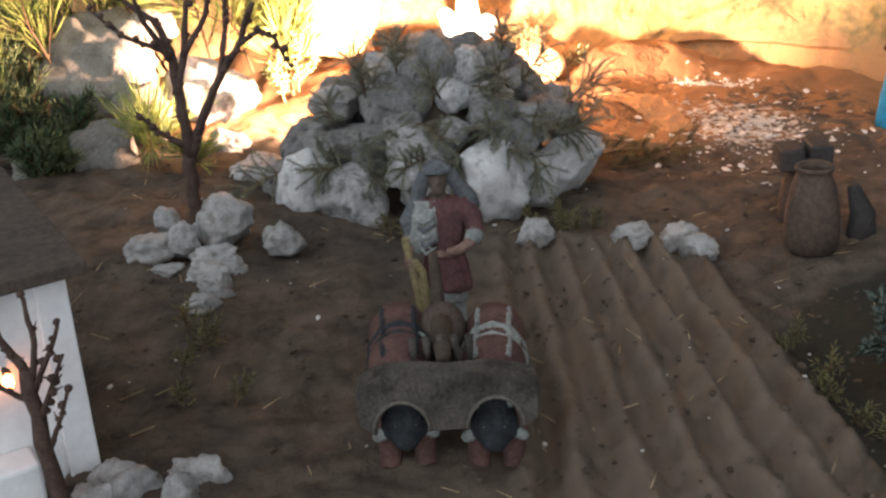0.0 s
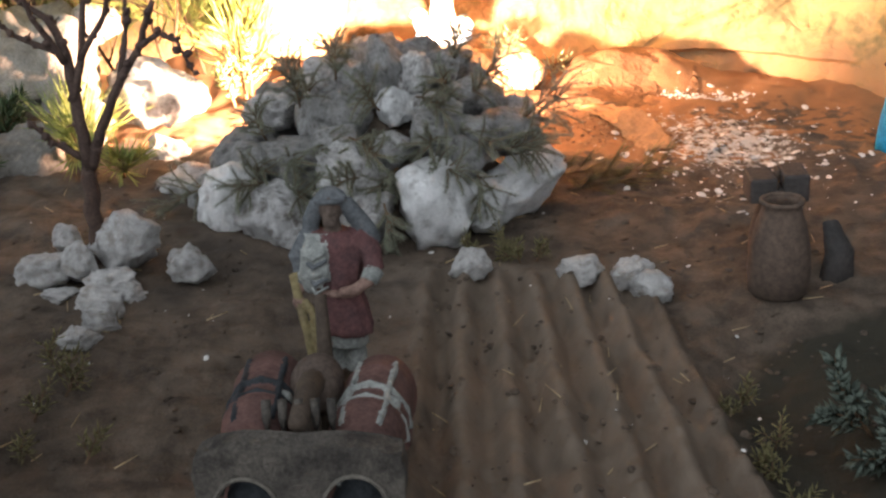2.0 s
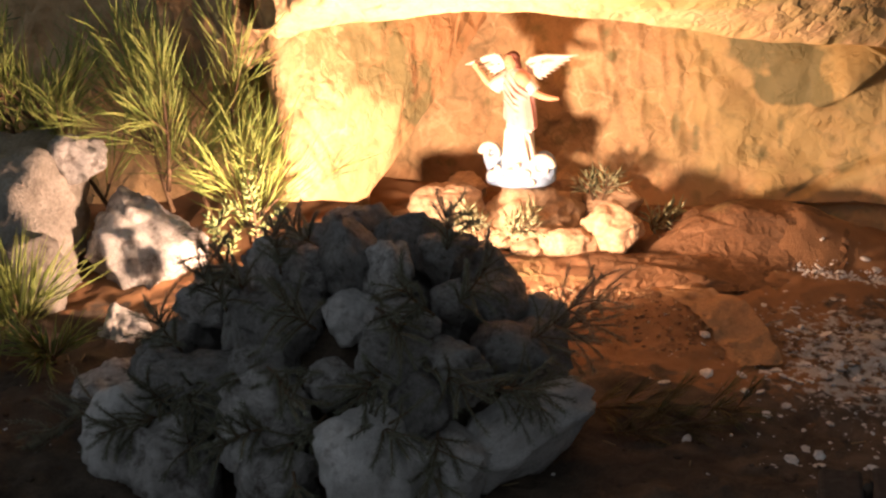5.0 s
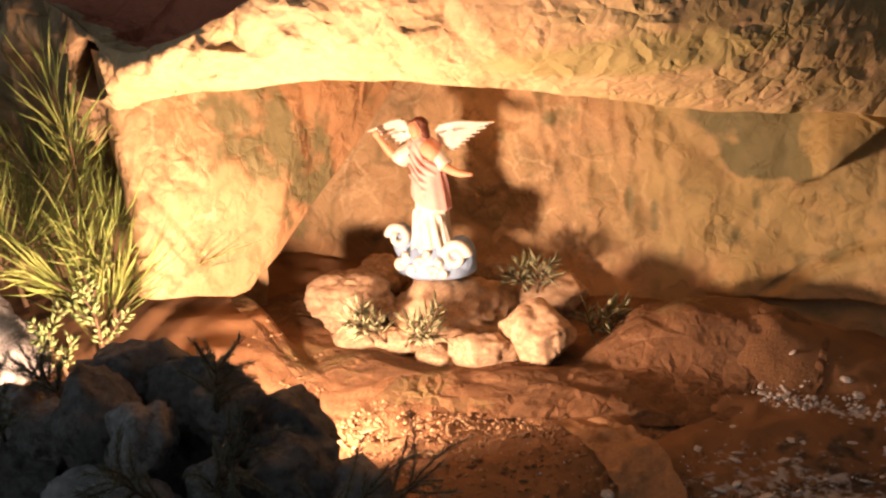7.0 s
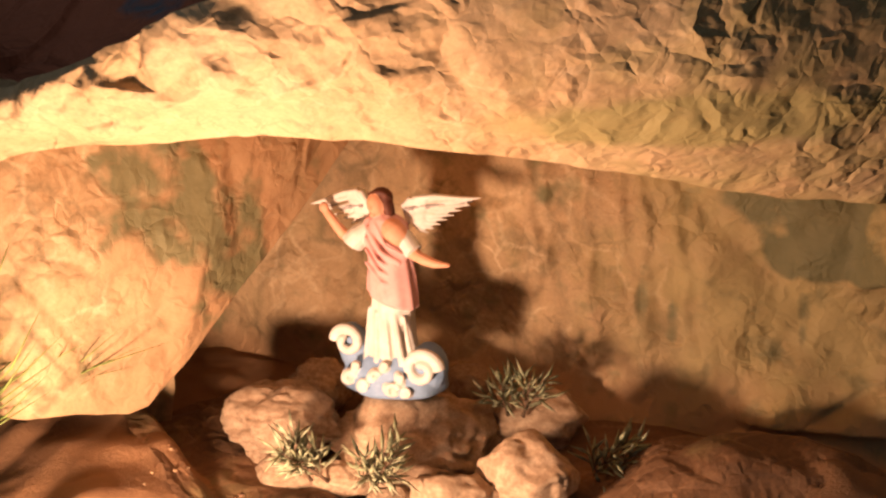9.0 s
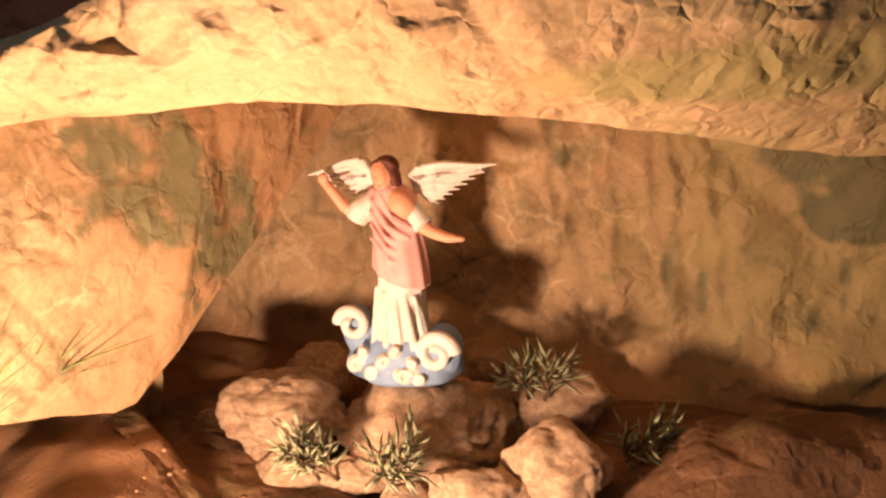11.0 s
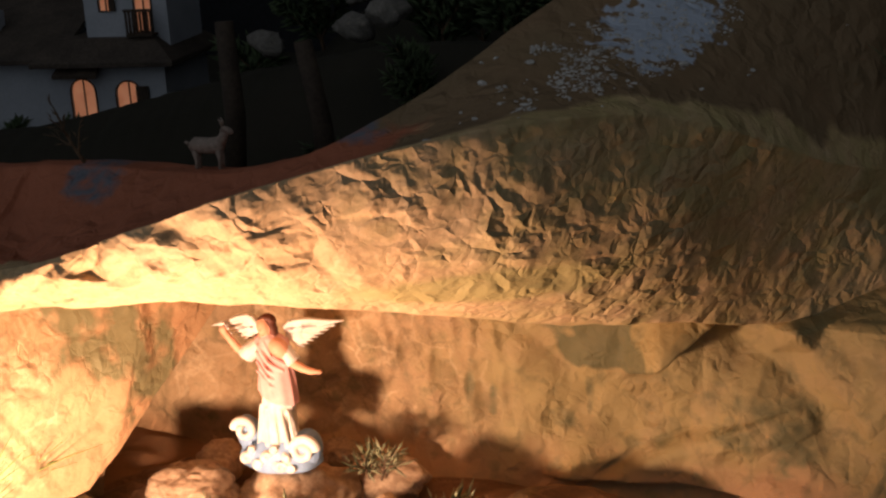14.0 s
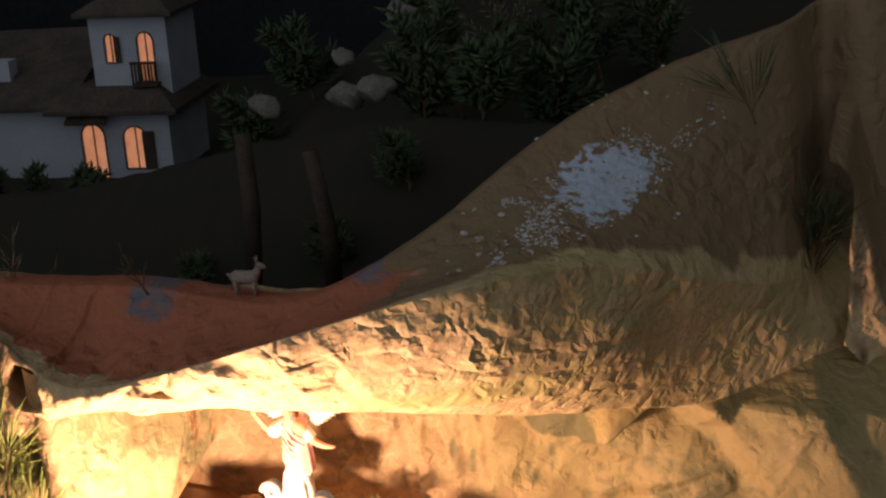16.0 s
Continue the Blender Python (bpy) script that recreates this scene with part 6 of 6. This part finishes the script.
JUN += [(-0.005, 0.945, 0.092, -0.5, -0.5, 0.3, 0.035), (0.035, 0.955, 0.095, 0.5, -0.4, 0.3, 0.04), (-0.06, 0.955, 0.078, 0.3, -0.5, 0.4, 0.035), (0.005, 0.985, 0.128, -0.3, -0.5, 0.5, 0.035), (0.06, 1.015, 0.125, -0.4, -0.5, 0.5, 0.035), (-0.08, 1.0, 0.105, -0.3, -0.4, 0.7, 0.035), (0.10, 1.02, 0.08, 0.5, -0.6, 0.3, 0.04), (-0.03, 1.03, 0.14, 0.2, -0.3, 0.9, 0.03)]
for k, (x, y, z, dx, dy, dz, ln) in enumerate(JUN):
    sprig("juniper_twig", "grey-green juniper twig laid over the white stones", (x, y, z), (dx, dy, dz), ln * 1.15, 0.0044, 0.00032, JUNIPER, 17, 84, 30, 80 + k, "juniper twig", 0.0009, 0.9, "juniper twigs on the heap", (0.08, 1.0), 0.5)
for k, (x, y, z, dx, dy, dz, ln) in enumerate([(0.014, 1.332, 0.055, -0.5, -0.3, 0.7, 0.030), (0.028, 1.330, 0.054, 0.5, -0.3, 0.6, 0.032), (0.096, 1.405, 0.064, 0.35, -0.2, 1.0, 0.026), (0.088, 1.405, 0.064, -0.2, -0.3, 1.0, 0.020), (0.128, 1.385, 0.036, 0.8, -0.2, 0.5, 0.038), (0.040, 1.328, 0.056, 0.3, -0.4, 0.8, 0.026), (0.006, 1.330, 0.056, -0.2, -0.4, 0.8, 0.028), (0.134, 1.380, 0.040, 0.5, -0.1, 0.9, 0.030)]):
    sprig("rosemary_twig", "grey-green rosemary twig stuck between the cave stones", (x, y, z), (dx, dy, dz), ln, 0.0150, 0.0014, ROSE, 4, 13, 44, 120 + k, "rosemary twig", 0.001, 0.4, "rosemary twigs in the cave")
for k, (x, y, z, dx, dy, dz, ln) in enumerate([(0.255, 0.690, 0.030, -0.5, -0.1, 0.7, 0.045), (0.270, 0.680, 0.030, -0.1, -0.2, 0.9, 0.050), (0.280, 0.670, 0.028, 0.3, -0.3, 0.9, 0.045), (0.262, 0.665, 0.028, -0.4, -0.5, 0.6, 0.045), (0.285, 0.700, 0.028, 0.2, 0.2, 0.9, 0.045)]):
    sprig("lavender_twig", "pale grey-green leafy twig planted in the earth", (x + 0.018, y, z), (dx, dy, dz), ln, 0.010, 0.0022, LAVENDER, 5, 34, 46, 140 + k, "shrub", 0.0014, 0.3, "shrub by the field")
for k, (x, y, dx) in enumerate([(0.125, 1.080, 1.0), (0.150, 1.090, 0.9), (0.170, 1.075, 0.9), (0.190, 1.095, 1.0), (0.140, 1.060, 0.8)]):
    sprig("dry_grass_tuft", "flat olive dry grass tuft beside the heap", (x, y, ground_z(x, y) + 0.001), (dx, -0.2, 0.10), 0.032, 0.020, 0.0004, MOSS, 4, 36, 12, 160 + k, "grass", 0.0006, 0.2, "grass tufts")
for k in range(22):
    rnd = random.Random(700 + k)
    if k < 9:
        x, y = rnd.uniform(-0.04, 0.14), rnd.uniform(0.900, 0.915)
    elif k < 16:
        x, y = rnd.uniform(0.195, 0.245), rnd.uniform(0.60, 0.84)
    else:
        x, y = rnd.uniform(-0.16, -0.10), rnd.uniform(0.63, 0.76)
    sprig("dry_weed", "dry brown weed tuft on the bare earth", (x, y, ground_z(x, y) - 0.001), (rnd.uniform(-0.6, 0.6), rnd.uniform(-0.6, 0.3), 0.8), rnd.uniform(0.012, 0.024), 0.007, 0.0008, MOSS, 4, 16, 45, 180 + k, "weed", 0.0008, 0.5, "dry weeds")
sprig("hill_grass", "green grass blades standing on the hill edge", (0.395, 1.455, 0.395), (-0.35, 0, 1), 0.05, 0.045, 0.0008, DARKLEAF, 2, 16, 14, 210, "grass", 0.0008)
sprig("notch_twig", "green pine twig in the dark fold of the hill", (0.452, 1.515, 0.235), (-0.15, -0.2, 1), 0.09, 0.05, 0.0008, DARKLEAF, 3, 45, 30, 211, "pine twig", 0.0014)
sprig("dry_twig", "pale dry twig rising behind the paper ledge", (-0.206, 1.40, 0.225), (0.3, 0, 1), 0.10, 0.022, 0.0008, STRAW, 3, 14, 35, 212, "twig", 0.0009)

# ---- white house in front ----


def cut(ob, cutters):
    """Takes the cutters out of a mesh for good."""
    for c in cutters:
        mod = ob.modifiers.new("cut", "BOOLEAN")
        mod.object, mod.operation, mod.solver = c, "DIFFERENCE", "EXACT"
    bpy.context.view_layer.update()
    done = bpy.data.meshes.new_from_object(ob.evaluated_get(bpy.context.evaluated_depsgraph_get()))
    ob.modifiers.clear()
    ob.data = done
    for c in cutters:
        bpy.data.objects.remove(c)
    return ob


def arch_rows(x0, x1, z0, z1, y, arch=True, n=10):
    r = (x1 - x0) / 2
    pts = [(x0, y, z0), (x1, y, z0)]
    if arch:
        pts += [((x0 + x1) / 2 + r * math.cos(math.pi * k / n), y, z1 - r + r * math.sin(math.pi * k / n)) for k in range(n + 1)]
    else:
        pts += [(x1, y, z1), (x0, y, z1)]
    return pts


def arch_prism(x0, x1, z0, z1, y0, y1, arch=True):
    s = Shape()
    a, b = arch_rows(x0, x1, z0, z1, y0, arch), arch_rows(x0, x1, z0, z1, y1, arch)
    st = s.grid([a, b], 0, True)
    s.cap(st, len(a), 0)
    s.cap(st + len(a), len(a), 0, True)
    return s


def window(parent, x0, x1, z0, z1, y, arch, shutter=""):
    """A lit window set into a wall whose face is at y."""
    pane = arch_prism(x0, x1, z0, z1, y + 0.006, y + 0.008, arch).make("window", [LITWIN], parent, "warmly lit window", False)
    s = Shape()
    ring = arch_rows(x0, x1, z0, z1, y - 0.001, arch)
    s.tube(ring + [ring[0]], [0.0014] * (len(ring) + 1), 0, 5)
    s.make("frame", [DARKWOOD], pane, "", False)
    s = Shape()
    xm = (x0 + x1) / 2
    s.box((xm - 0.0008, y + 0.002, z0), (xm + 0.0008, y + 0.0045, z1), 0)
    s.make("mullion", [DARKWOOD], pane, "", False)
    if shutter:
        s = Shape()
        w = (x1 - x0) * 0.5
        sx = x1 if shutter == "right" else x0 - w
        s.box((sx - (w * 0.35 if shutter == "right" else 0), y - 0.004, z0), (sx + w * 0.65 + (0 if shutter == "right" else w * 0.35), y - 0.0015, z1 - w * 0.4), 0)
        s.make("shutter", [DARKWOOD], pane, "dark open shutter", False, 0.0006)
    return pane


front = tagged(new("white_house"), "whitewashed model house with dark board roof and glowing bulb", "house")
front.matrix_world = pose(-0.172, 0.585, 0.036, 0, 0, 32)
s = Shape()
s.box((-0.30, 0.0, 0.0), (0.0, 0.13, 0.130), 0)
s.make("wall", [WHITEWASH], front, "", False, 0.0015)
s = Shape()
s.v += [(-0.31, -0.014, 0.129), (0.008, -0.014, 0.129), (0.008, 0.145, 0.140), (-0.31, 0.145, 0.140), (-0.31, -0.014, 0.136), (0.008, -0.014, 0.136), (0.008, 0.145, 0.147), (-0.31, 0.145, 0.147)]
for q in ((0, 3, 2, 1), (4, 5, 6, 7), (0, 1, 5, 4), (1, 2, 6, 5), (2, 3, 7, 6), (3, 0, 4, 7)):
    s.f.append(q)
    s.m.append(0)
s.make("roof", [ROOFBROWN], front, "dark brown board roof", False, 0.001)
s = Shape()
s.box((-0.20, -0.022, 0.0), (-0.032, -0.0005, 0.046), 0)
s.make("step", [WHITEWASH], front, "pale block at the foot of the wall", False, 0.002)
s = Shape()
s.box((-0.016, -0.003, 0.0), (-0.0005, -0.0005, 0.129), 0)
s.make("corner_pilaster", [WHITEWASH], front, "", False, 0.0008)
s = Shape()
s.ell((-0.036, -0.006, 0.084), (0.0028, 0.0028, 0.0042), 0)
s.make("bulb", [FLAME], front, "small glowing orange bulb")
s = Shape()
s.tube([(-0.036, 0.0, 0.088), (-0.036, -0.006, 0.0885)], [0.0012, 0.0022], 0, 8)
s.make("bulb_socket", [DARKWOOD], front)

# ---- village house behind the hill ----
far_house = tagged(new("village_house"), "white two-storey model house with brown roofs and lit arched windows", "house")
far_house.location = (0, 0, 0)
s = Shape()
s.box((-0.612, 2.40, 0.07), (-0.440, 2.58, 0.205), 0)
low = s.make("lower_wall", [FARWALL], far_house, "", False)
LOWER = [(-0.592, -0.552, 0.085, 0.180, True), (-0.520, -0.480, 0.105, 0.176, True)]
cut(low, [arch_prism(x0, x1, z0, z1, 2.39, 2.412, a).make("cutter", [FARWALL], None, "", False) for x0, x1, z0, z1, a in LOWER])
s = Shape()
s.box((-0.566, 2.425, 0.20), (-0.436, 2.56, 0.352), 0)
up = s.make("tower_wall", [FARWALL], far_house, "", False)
UPPER = [(-0.542, -0.522, 0.276, 0.322, True), (-0.487, -0.460, 0.245, 0.324, True)]
cut(up, [arch_prism(x0, x1, z0, z1, 2.415, 2.437, a).make("cutter", [FARWALL], None, "", False) for x0, x1, z0, z1, a in UPPER])
for k, (x0, x1, z0, z1, a) in enumerate(LOWER):
    window(far_house, x0, x1, z0, z1, 2.40, a, "right" if k else "")
for k, (x0, x1, z0, z1, a) in enumerate(UPPER):
    window(far_house, x0, x1, z0, z1, 2.425, a, "" if k else "right")


def slab(lo, hi, rise, mat, parent, label):
    s = Shape()
    (x0, y0, z0), (x1, y1, z1) = lo, hi
    i = min((x1 - x0), (y1 - y0)) * 0.18
    s.v += [(x0, y0, z0), (x1, y0, z0), (x1, y1, z0), (x0, y1, z0), (x0, y0, z1), (x1, y0, z1), (x1, y1, z1), (x0, y1, z1), (x0 + i, y0 + i, z1 + rise), (x1 - i, y0 + i, z1 + rise), (x1 - i, y1 - i, z1 + rise), (x0 + i, y1 - i, z1 + rise)]
    for q in ((0, 3, 2, 1), (0, 1, 5, 4), (1, 2, 6, 5), (2, 3, 7, 6), (3, 0, 4, 7), (4, 5, 9, 8), (5, 6, 10, 9), (6, 7, 11, 10), (7, 4, 8, 11), (8, 9, 10, 11)):
        s.f.append(q)
        s.m.append(0)
    return s.make("roof", [mat], parent, label, False, 0.001)


slab((-0.640, 2.370, 0.200), (-0.415, 2.60, 0.208), 0.030, ROOFBROWN, far_house, "brown skirt roof of the lower storey")
slab((-0.584, 2.405, 0.350), (-0.418, 2.58, 0.357), 0.018, ROOFBROWN, far_house, "brown roof of the tower")
s = Shape()
s.box((-0.500, 2.46, 0.368), (-0.448, 2.52, 0.42), 0)
lantern = s.make("roof_lantern", [FARWALL], far_house, "small white roof lantern", False, 0.001)
s = Shape()
s.box((-0.486, 2.4585, 0.382), (-0.466, 2.4598, 0.405), 0)
s.make("opening", [DARKWOOD], lantern, "", False)
s = Shape()
s.box((-0.494, 2.402, 0.240), (-0.453, 2.424, 0.244), 0)
balcony = s.make("balcony", [DARKWOOD], far_house, "dark wooden balcony", False)
for k in range(8):
    s = Shape()
    s.box((-0.494 + 0.0055 * k, 2.402, 0.244), (-0.491 + 0.0055 * k, 2.405, 0.276), 0)
    s.make("baluster", [DARKWOOD], balcony, "", False)
s = Shape()
s.box((-0.495, 2.401, 0.276), (-0.452, 2.406, 0.280), 0)
s.make("hand_rail", [DARKWOOD], balcony, "", False)
s = Shape()
s.v += [(-0.606, 2.372, 0.184), (-0.536, 2.372, 0.184), (-0.540, 2.3995, 0.200), (-0.602, 2.3995, 0.200), (-0.606, 2.372, 0.190), (-0.536, 2.372, 0.190), (-0.540, 2.3995, 0.206), (-0.602, 2.3995, 0.206)]
for q in ((0, 3, 2, 1), (4, 5, 6, 7), (0, 1, 5, 4), (1, 2, 6, 5), (2, 3, 7, 6), (3, 0, 4, 7)):
    s.f.append(q)
    s.m.append(0)
s.make("door_canopy", [DARKWOOD], far_house, "dark canopy over the door", False)

wing = tagged(new("house_wing"), "low white side house with a sloping brown roof", "house")
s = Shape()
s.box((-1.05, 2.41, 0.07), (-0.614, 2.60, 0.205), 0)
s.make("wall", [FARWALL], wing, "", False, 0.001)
s = Shape()
s.v += [(-1.07, 2.385, 0.200), (-0.600, 2.385, 0.205), (-0.600, 2.62, 0.300), (-1.07, 2.62, 0.290), (-1.07, 2.385, 0.207), (-0.600, 2.385, 0.212), (-0.600, 2.62, 0.307), (-1.07, 2.62, 0.297)]
for q in ((0, 3, 2, 1), (4, 5, 6, 7), (0, 1, 5, 4), (1, 2, 6, 5), (2, 3, 7, 6), (3, 0, 4, 7)):
    s.f.append(q)
    s.m.append(0)
s.make("roof", [ROOFBROWN], wing, "sloping brown board roof", False)
s = Shape()
s.box((-0.76, 2.46, 0.22), (-0.732, 2.49, 0.275), 0)
s.make("chimney", [FARWALL], wing, "white chimney", False)

# ---- dark bank and plants behind the hill ----
for k, (x0, z0, x1, z1, r) in enumerate([(-0.066, 0.20, -0.062, 0.352, 0.009), (0.016, 0.20, 0.002, 0.335, 0.009)]):
    s = Shape()
    s.tube([(x0, 1.62, z0), ((x0 + x1) / 2 + 0.004, 1.62, (z0 + z1) / 2), (x1, 1.62, z1)], [r, r * 0.95, r * 0.85], 0, 10)
    tagged(s.make("wooden_post", [DARKWOOD]), "dark weathered wooden post behind the ledge", "post", "posts")
for k, (x, y, z, r) in enumerate([(-0.114, 2.27, 0.305, 0.022), (-0.075, 2.10, 0.285, 0.03), (-0.03, 2.30, 0.365, 0.028), (0.02, 2.25, 0.32, 0.024), (-0.20, 2.15, 0.26, 0.03), (-0.02, 2.02, 0.31, 0.03)]):
    stone("bank_stone", (x, y, max(z, ground_z(x, y) + r * 0.2)), (r * 0.75, r * 0.75, r * 0.6), GREYROCK, "grey stone on the dark mossy bank", 600 + k, (0, 0, 33 * k), "bank stones", 3)
for k, (x, y, ln, lf, w, m) in enumerate([(0.07, 2.20, 0.22, 0.03, 0.004, DARKLEAF), (0.12, 2.30, 0.24, 0.02, 0.0012, ROSE), (0.19, 2.25, 0.18, 0.03, 0.004, DARKLEAF), (0.26, 2.3, 0.16, 0.025, 0.003, DARKLEAF), (0.04, 2.05, 0.14, 0.03, 0.004, DARKLEAF), (0.12, 2.0, 0.10, 0.03, 0.004, DARKLEAF), (-0.18, 2.35, 0.12, 0.03, 0.004, DARKLEAF), (0.34, 2.3, 0.15, 0.03, 0.003, DARKLEAF), (-0.28, 2.3, 0.1, 0.03, 0.004, DARKLEAF), (0.16, 1.75, 0.08, 0.025, 0.003, JUNIPER), (0.10, 1.70, 0.07, 0.025, 0.003, JUNIPER), (0.20, 2.05, 0.12, 0.03, 0.004, DARKLEAF), (0.06, 1.82, 0.06, 0.02, 0.002, DARKLEAF), (-0.02, 1.76, 0.05, 0.018, 0.002, DARKLEAF), (-0.17, 1.74, 0.04, 0.018, 0.002, DARKLEAF)]):
    sprig("bank_bush", "dark green leafy twig growing on the bank", (x, y, ground_z(x, y) - 0.004), (0.15 * ((k % 3) - 1), -0.1, 1), ln, lf, w, m, 8, 60, 48, 220 + k, "bush", 0.003, 0.3, "bushes on the bank")
for k, (x, y) in enumerate([(-0.62, 2.28), (-0.68, 2.25), (-0.54, 2.27), (-0.73, 2.29), (-0.50, 2.24)]):
    sprig("garden_bush", "dark green low bush before the village house", (x, y, ground_z(x, y) - 0.004), (0.1 * (k % 3 - 1), -0.1, 1), 0.05, 0.02, 0.003, DARKLEAF, 7, 40, 50, 260 + k, "bush", 0.002, 0.3, "garden bushes")
sprig("dry_branch", "dry forked branch lying on the ledge", (-0.040, 1.305, 0.312), (-0.5, 0, 0.7), 0.035, 0.008, 0.0006, STEM, 4, 8, 50, 270, "branch", 0.0012, 0.6)

# ---- loose bits ----


def crumbs(name, count, where, size, mat, label, seed, category="crumbs", sizes=(0.4, 0.5, 0.6, 0.8, 1.0, 1.5), flat=(0.35, 0.7)):
    rnd = random.Random(seed)
    s = Shape()
    for _ in range(count):
        x, y, z = where(rnd)
        r = size * rnd.choice(sizes)
        s.ell((x, y, z + r * 0.15), (r * rnd.uniform(0.7, 1.4), r * rnd.uniform(0.7, 1.4), r * rnd.uniform(*flat)), 0, (rnd.uniform(-25, 25), rnd.uniform(-25, 25), rnd.uniform(0, 180)), 6, 4)
    return tagged(s.make(name, [mat], smooth=False), label, category, kind="stuff")


def on_ground(x, y):
    return x, y, ground_z(x, y)


def salt_patch(rnd):
    while True:
        x, y = rnd.gauss(0.285, 0.05), rnd.gauss(1.19, 0.085)
        if 0.14 < x < 0.42 and 1.0 < y < 1.37:
            return on_ground(x, y)


def salt_ridge(rnd):
    t = rnd.random()
    return on_ground(0.245 + 0.085 * t + rnd.gauss(0, 0.006), 1.335 - 0.02 * t + rnd.gauss(0, 0.008))


def field_bits(rnd):
    return on_ground(rnd.uniform(-0.25, 0.30), rnd.uniform(0.50, 1.10))


def cave_grit(rnd):
    return on_ground(rnd.uniform(-0.03, 0.30), rnd.uniform(1.17, 1.33))


def cave_sand(rnd):
    x, y = rnd.gauss(0.09, 0.07), rnd.gauss(1.235, 0.04)
    return on_ground(max(-0.06, min(0.27, x)), max(1.13, min(1.32, y)))


crumbs("salt_crumbs", 900, salt_patch, 0.0013, FLAKE, "white crumbs strewn over the earth", 1, "crumbs", (0.3, 0.3, 0.4, 0.4, 0.6, 0.8, 1.2, 2.6), (0.2, 0.4))
crumbs("salt_ridge", 350, salt_ridge, 0.0012, FLAKE, "line of white crumbs along the paper edge", 2)
crumbs("field_pebbles", 70, field_bits, 0.0013, FLAKE, "tiny pale pebbles on the ploughed earth", 3, "pebbles")
crumbs("soil_clods", 1700, field_bits, 0.0018, SOIL, "small clods of dark earth", 4, "earth", (0.3, 0.4, 0.5, 0.7, 1.0, 1.5), (0.3, 0.6))
crumbs("sand_grains", 1300, cave_sand, 0.0008, SAND, "pale sand grains on the paper ground before the cave", 11, "sand")
crumbs("cave_grit", 3200, cave_grit, 0.0011, GRIT, "brown grit scattered on the paper floor", 5, "grit")
hill_pts = [p for r in h_rows[int(HV * 0.56):int(HV * 0.9)] for p in r if ((p.x - 0.284) / 0.075) ** 2 + ((p.z - 0.368 - 0.30 * (p.x - 0.284)) / 0.024) ** 2 + 1.5 * noise.noise(p * 40) + 1.3 * noise.noise(p * 110) < 0.40]
small = [p for r in h_rows[int(HV * 0.56):int(HV * 0.95)] for p in r if 0.16 < p.x < 0.40 and p.z > 0.335]
crumbs("snow_patch", 1700, lambda rnd: tuple(rnd.choice(hill_pts)), 0.0008, FLAKE, "patch of white artificial snow on the hill", 6, "snow")
crumbs("snow_specks", 60, lambda rnd: tuple(rnd.choice(small)), 0.0018, FLAKE, "specks of artificial snow on the hill", 7, "snow")
side_pts = [p for r in r_rows[86:95] for p in r if 0.44 < p.x < 0.66]
crumbs("snow_strip", 220, lambda rnd: tuple(rnd.choice(side_pts)), 0.0015, FLAKE, "strip of artificial snow on the hill's far sheet", 8, "snow")
rnd = random.Random(9)
s = Shape()
for k in range(150):
    x, y = (rnd.uniform(-0.25, 0.32), rnd.uniform(0.52, 1.10)) if k < 132 else (rnd.uniform(0.02, 0.30), rnd.uniform(1.2, 1.33))
    a, ln = rnd.uniform(0, math.pi), rnd.uniform(0.004, 0.016)
    z = ground_z(x, y) + 0.0012
    s.tube([(x, y, z), (x + ln * math.cos(a), y + ln * math.sin(a), z + rnd.uniform(0, 0.003))], [0.0005, 0.0003], 0, 4)
tagged(s.make("straw_bits", [STRAW]), "short bits of straw lying on the earth", "straw", kind="stuff")
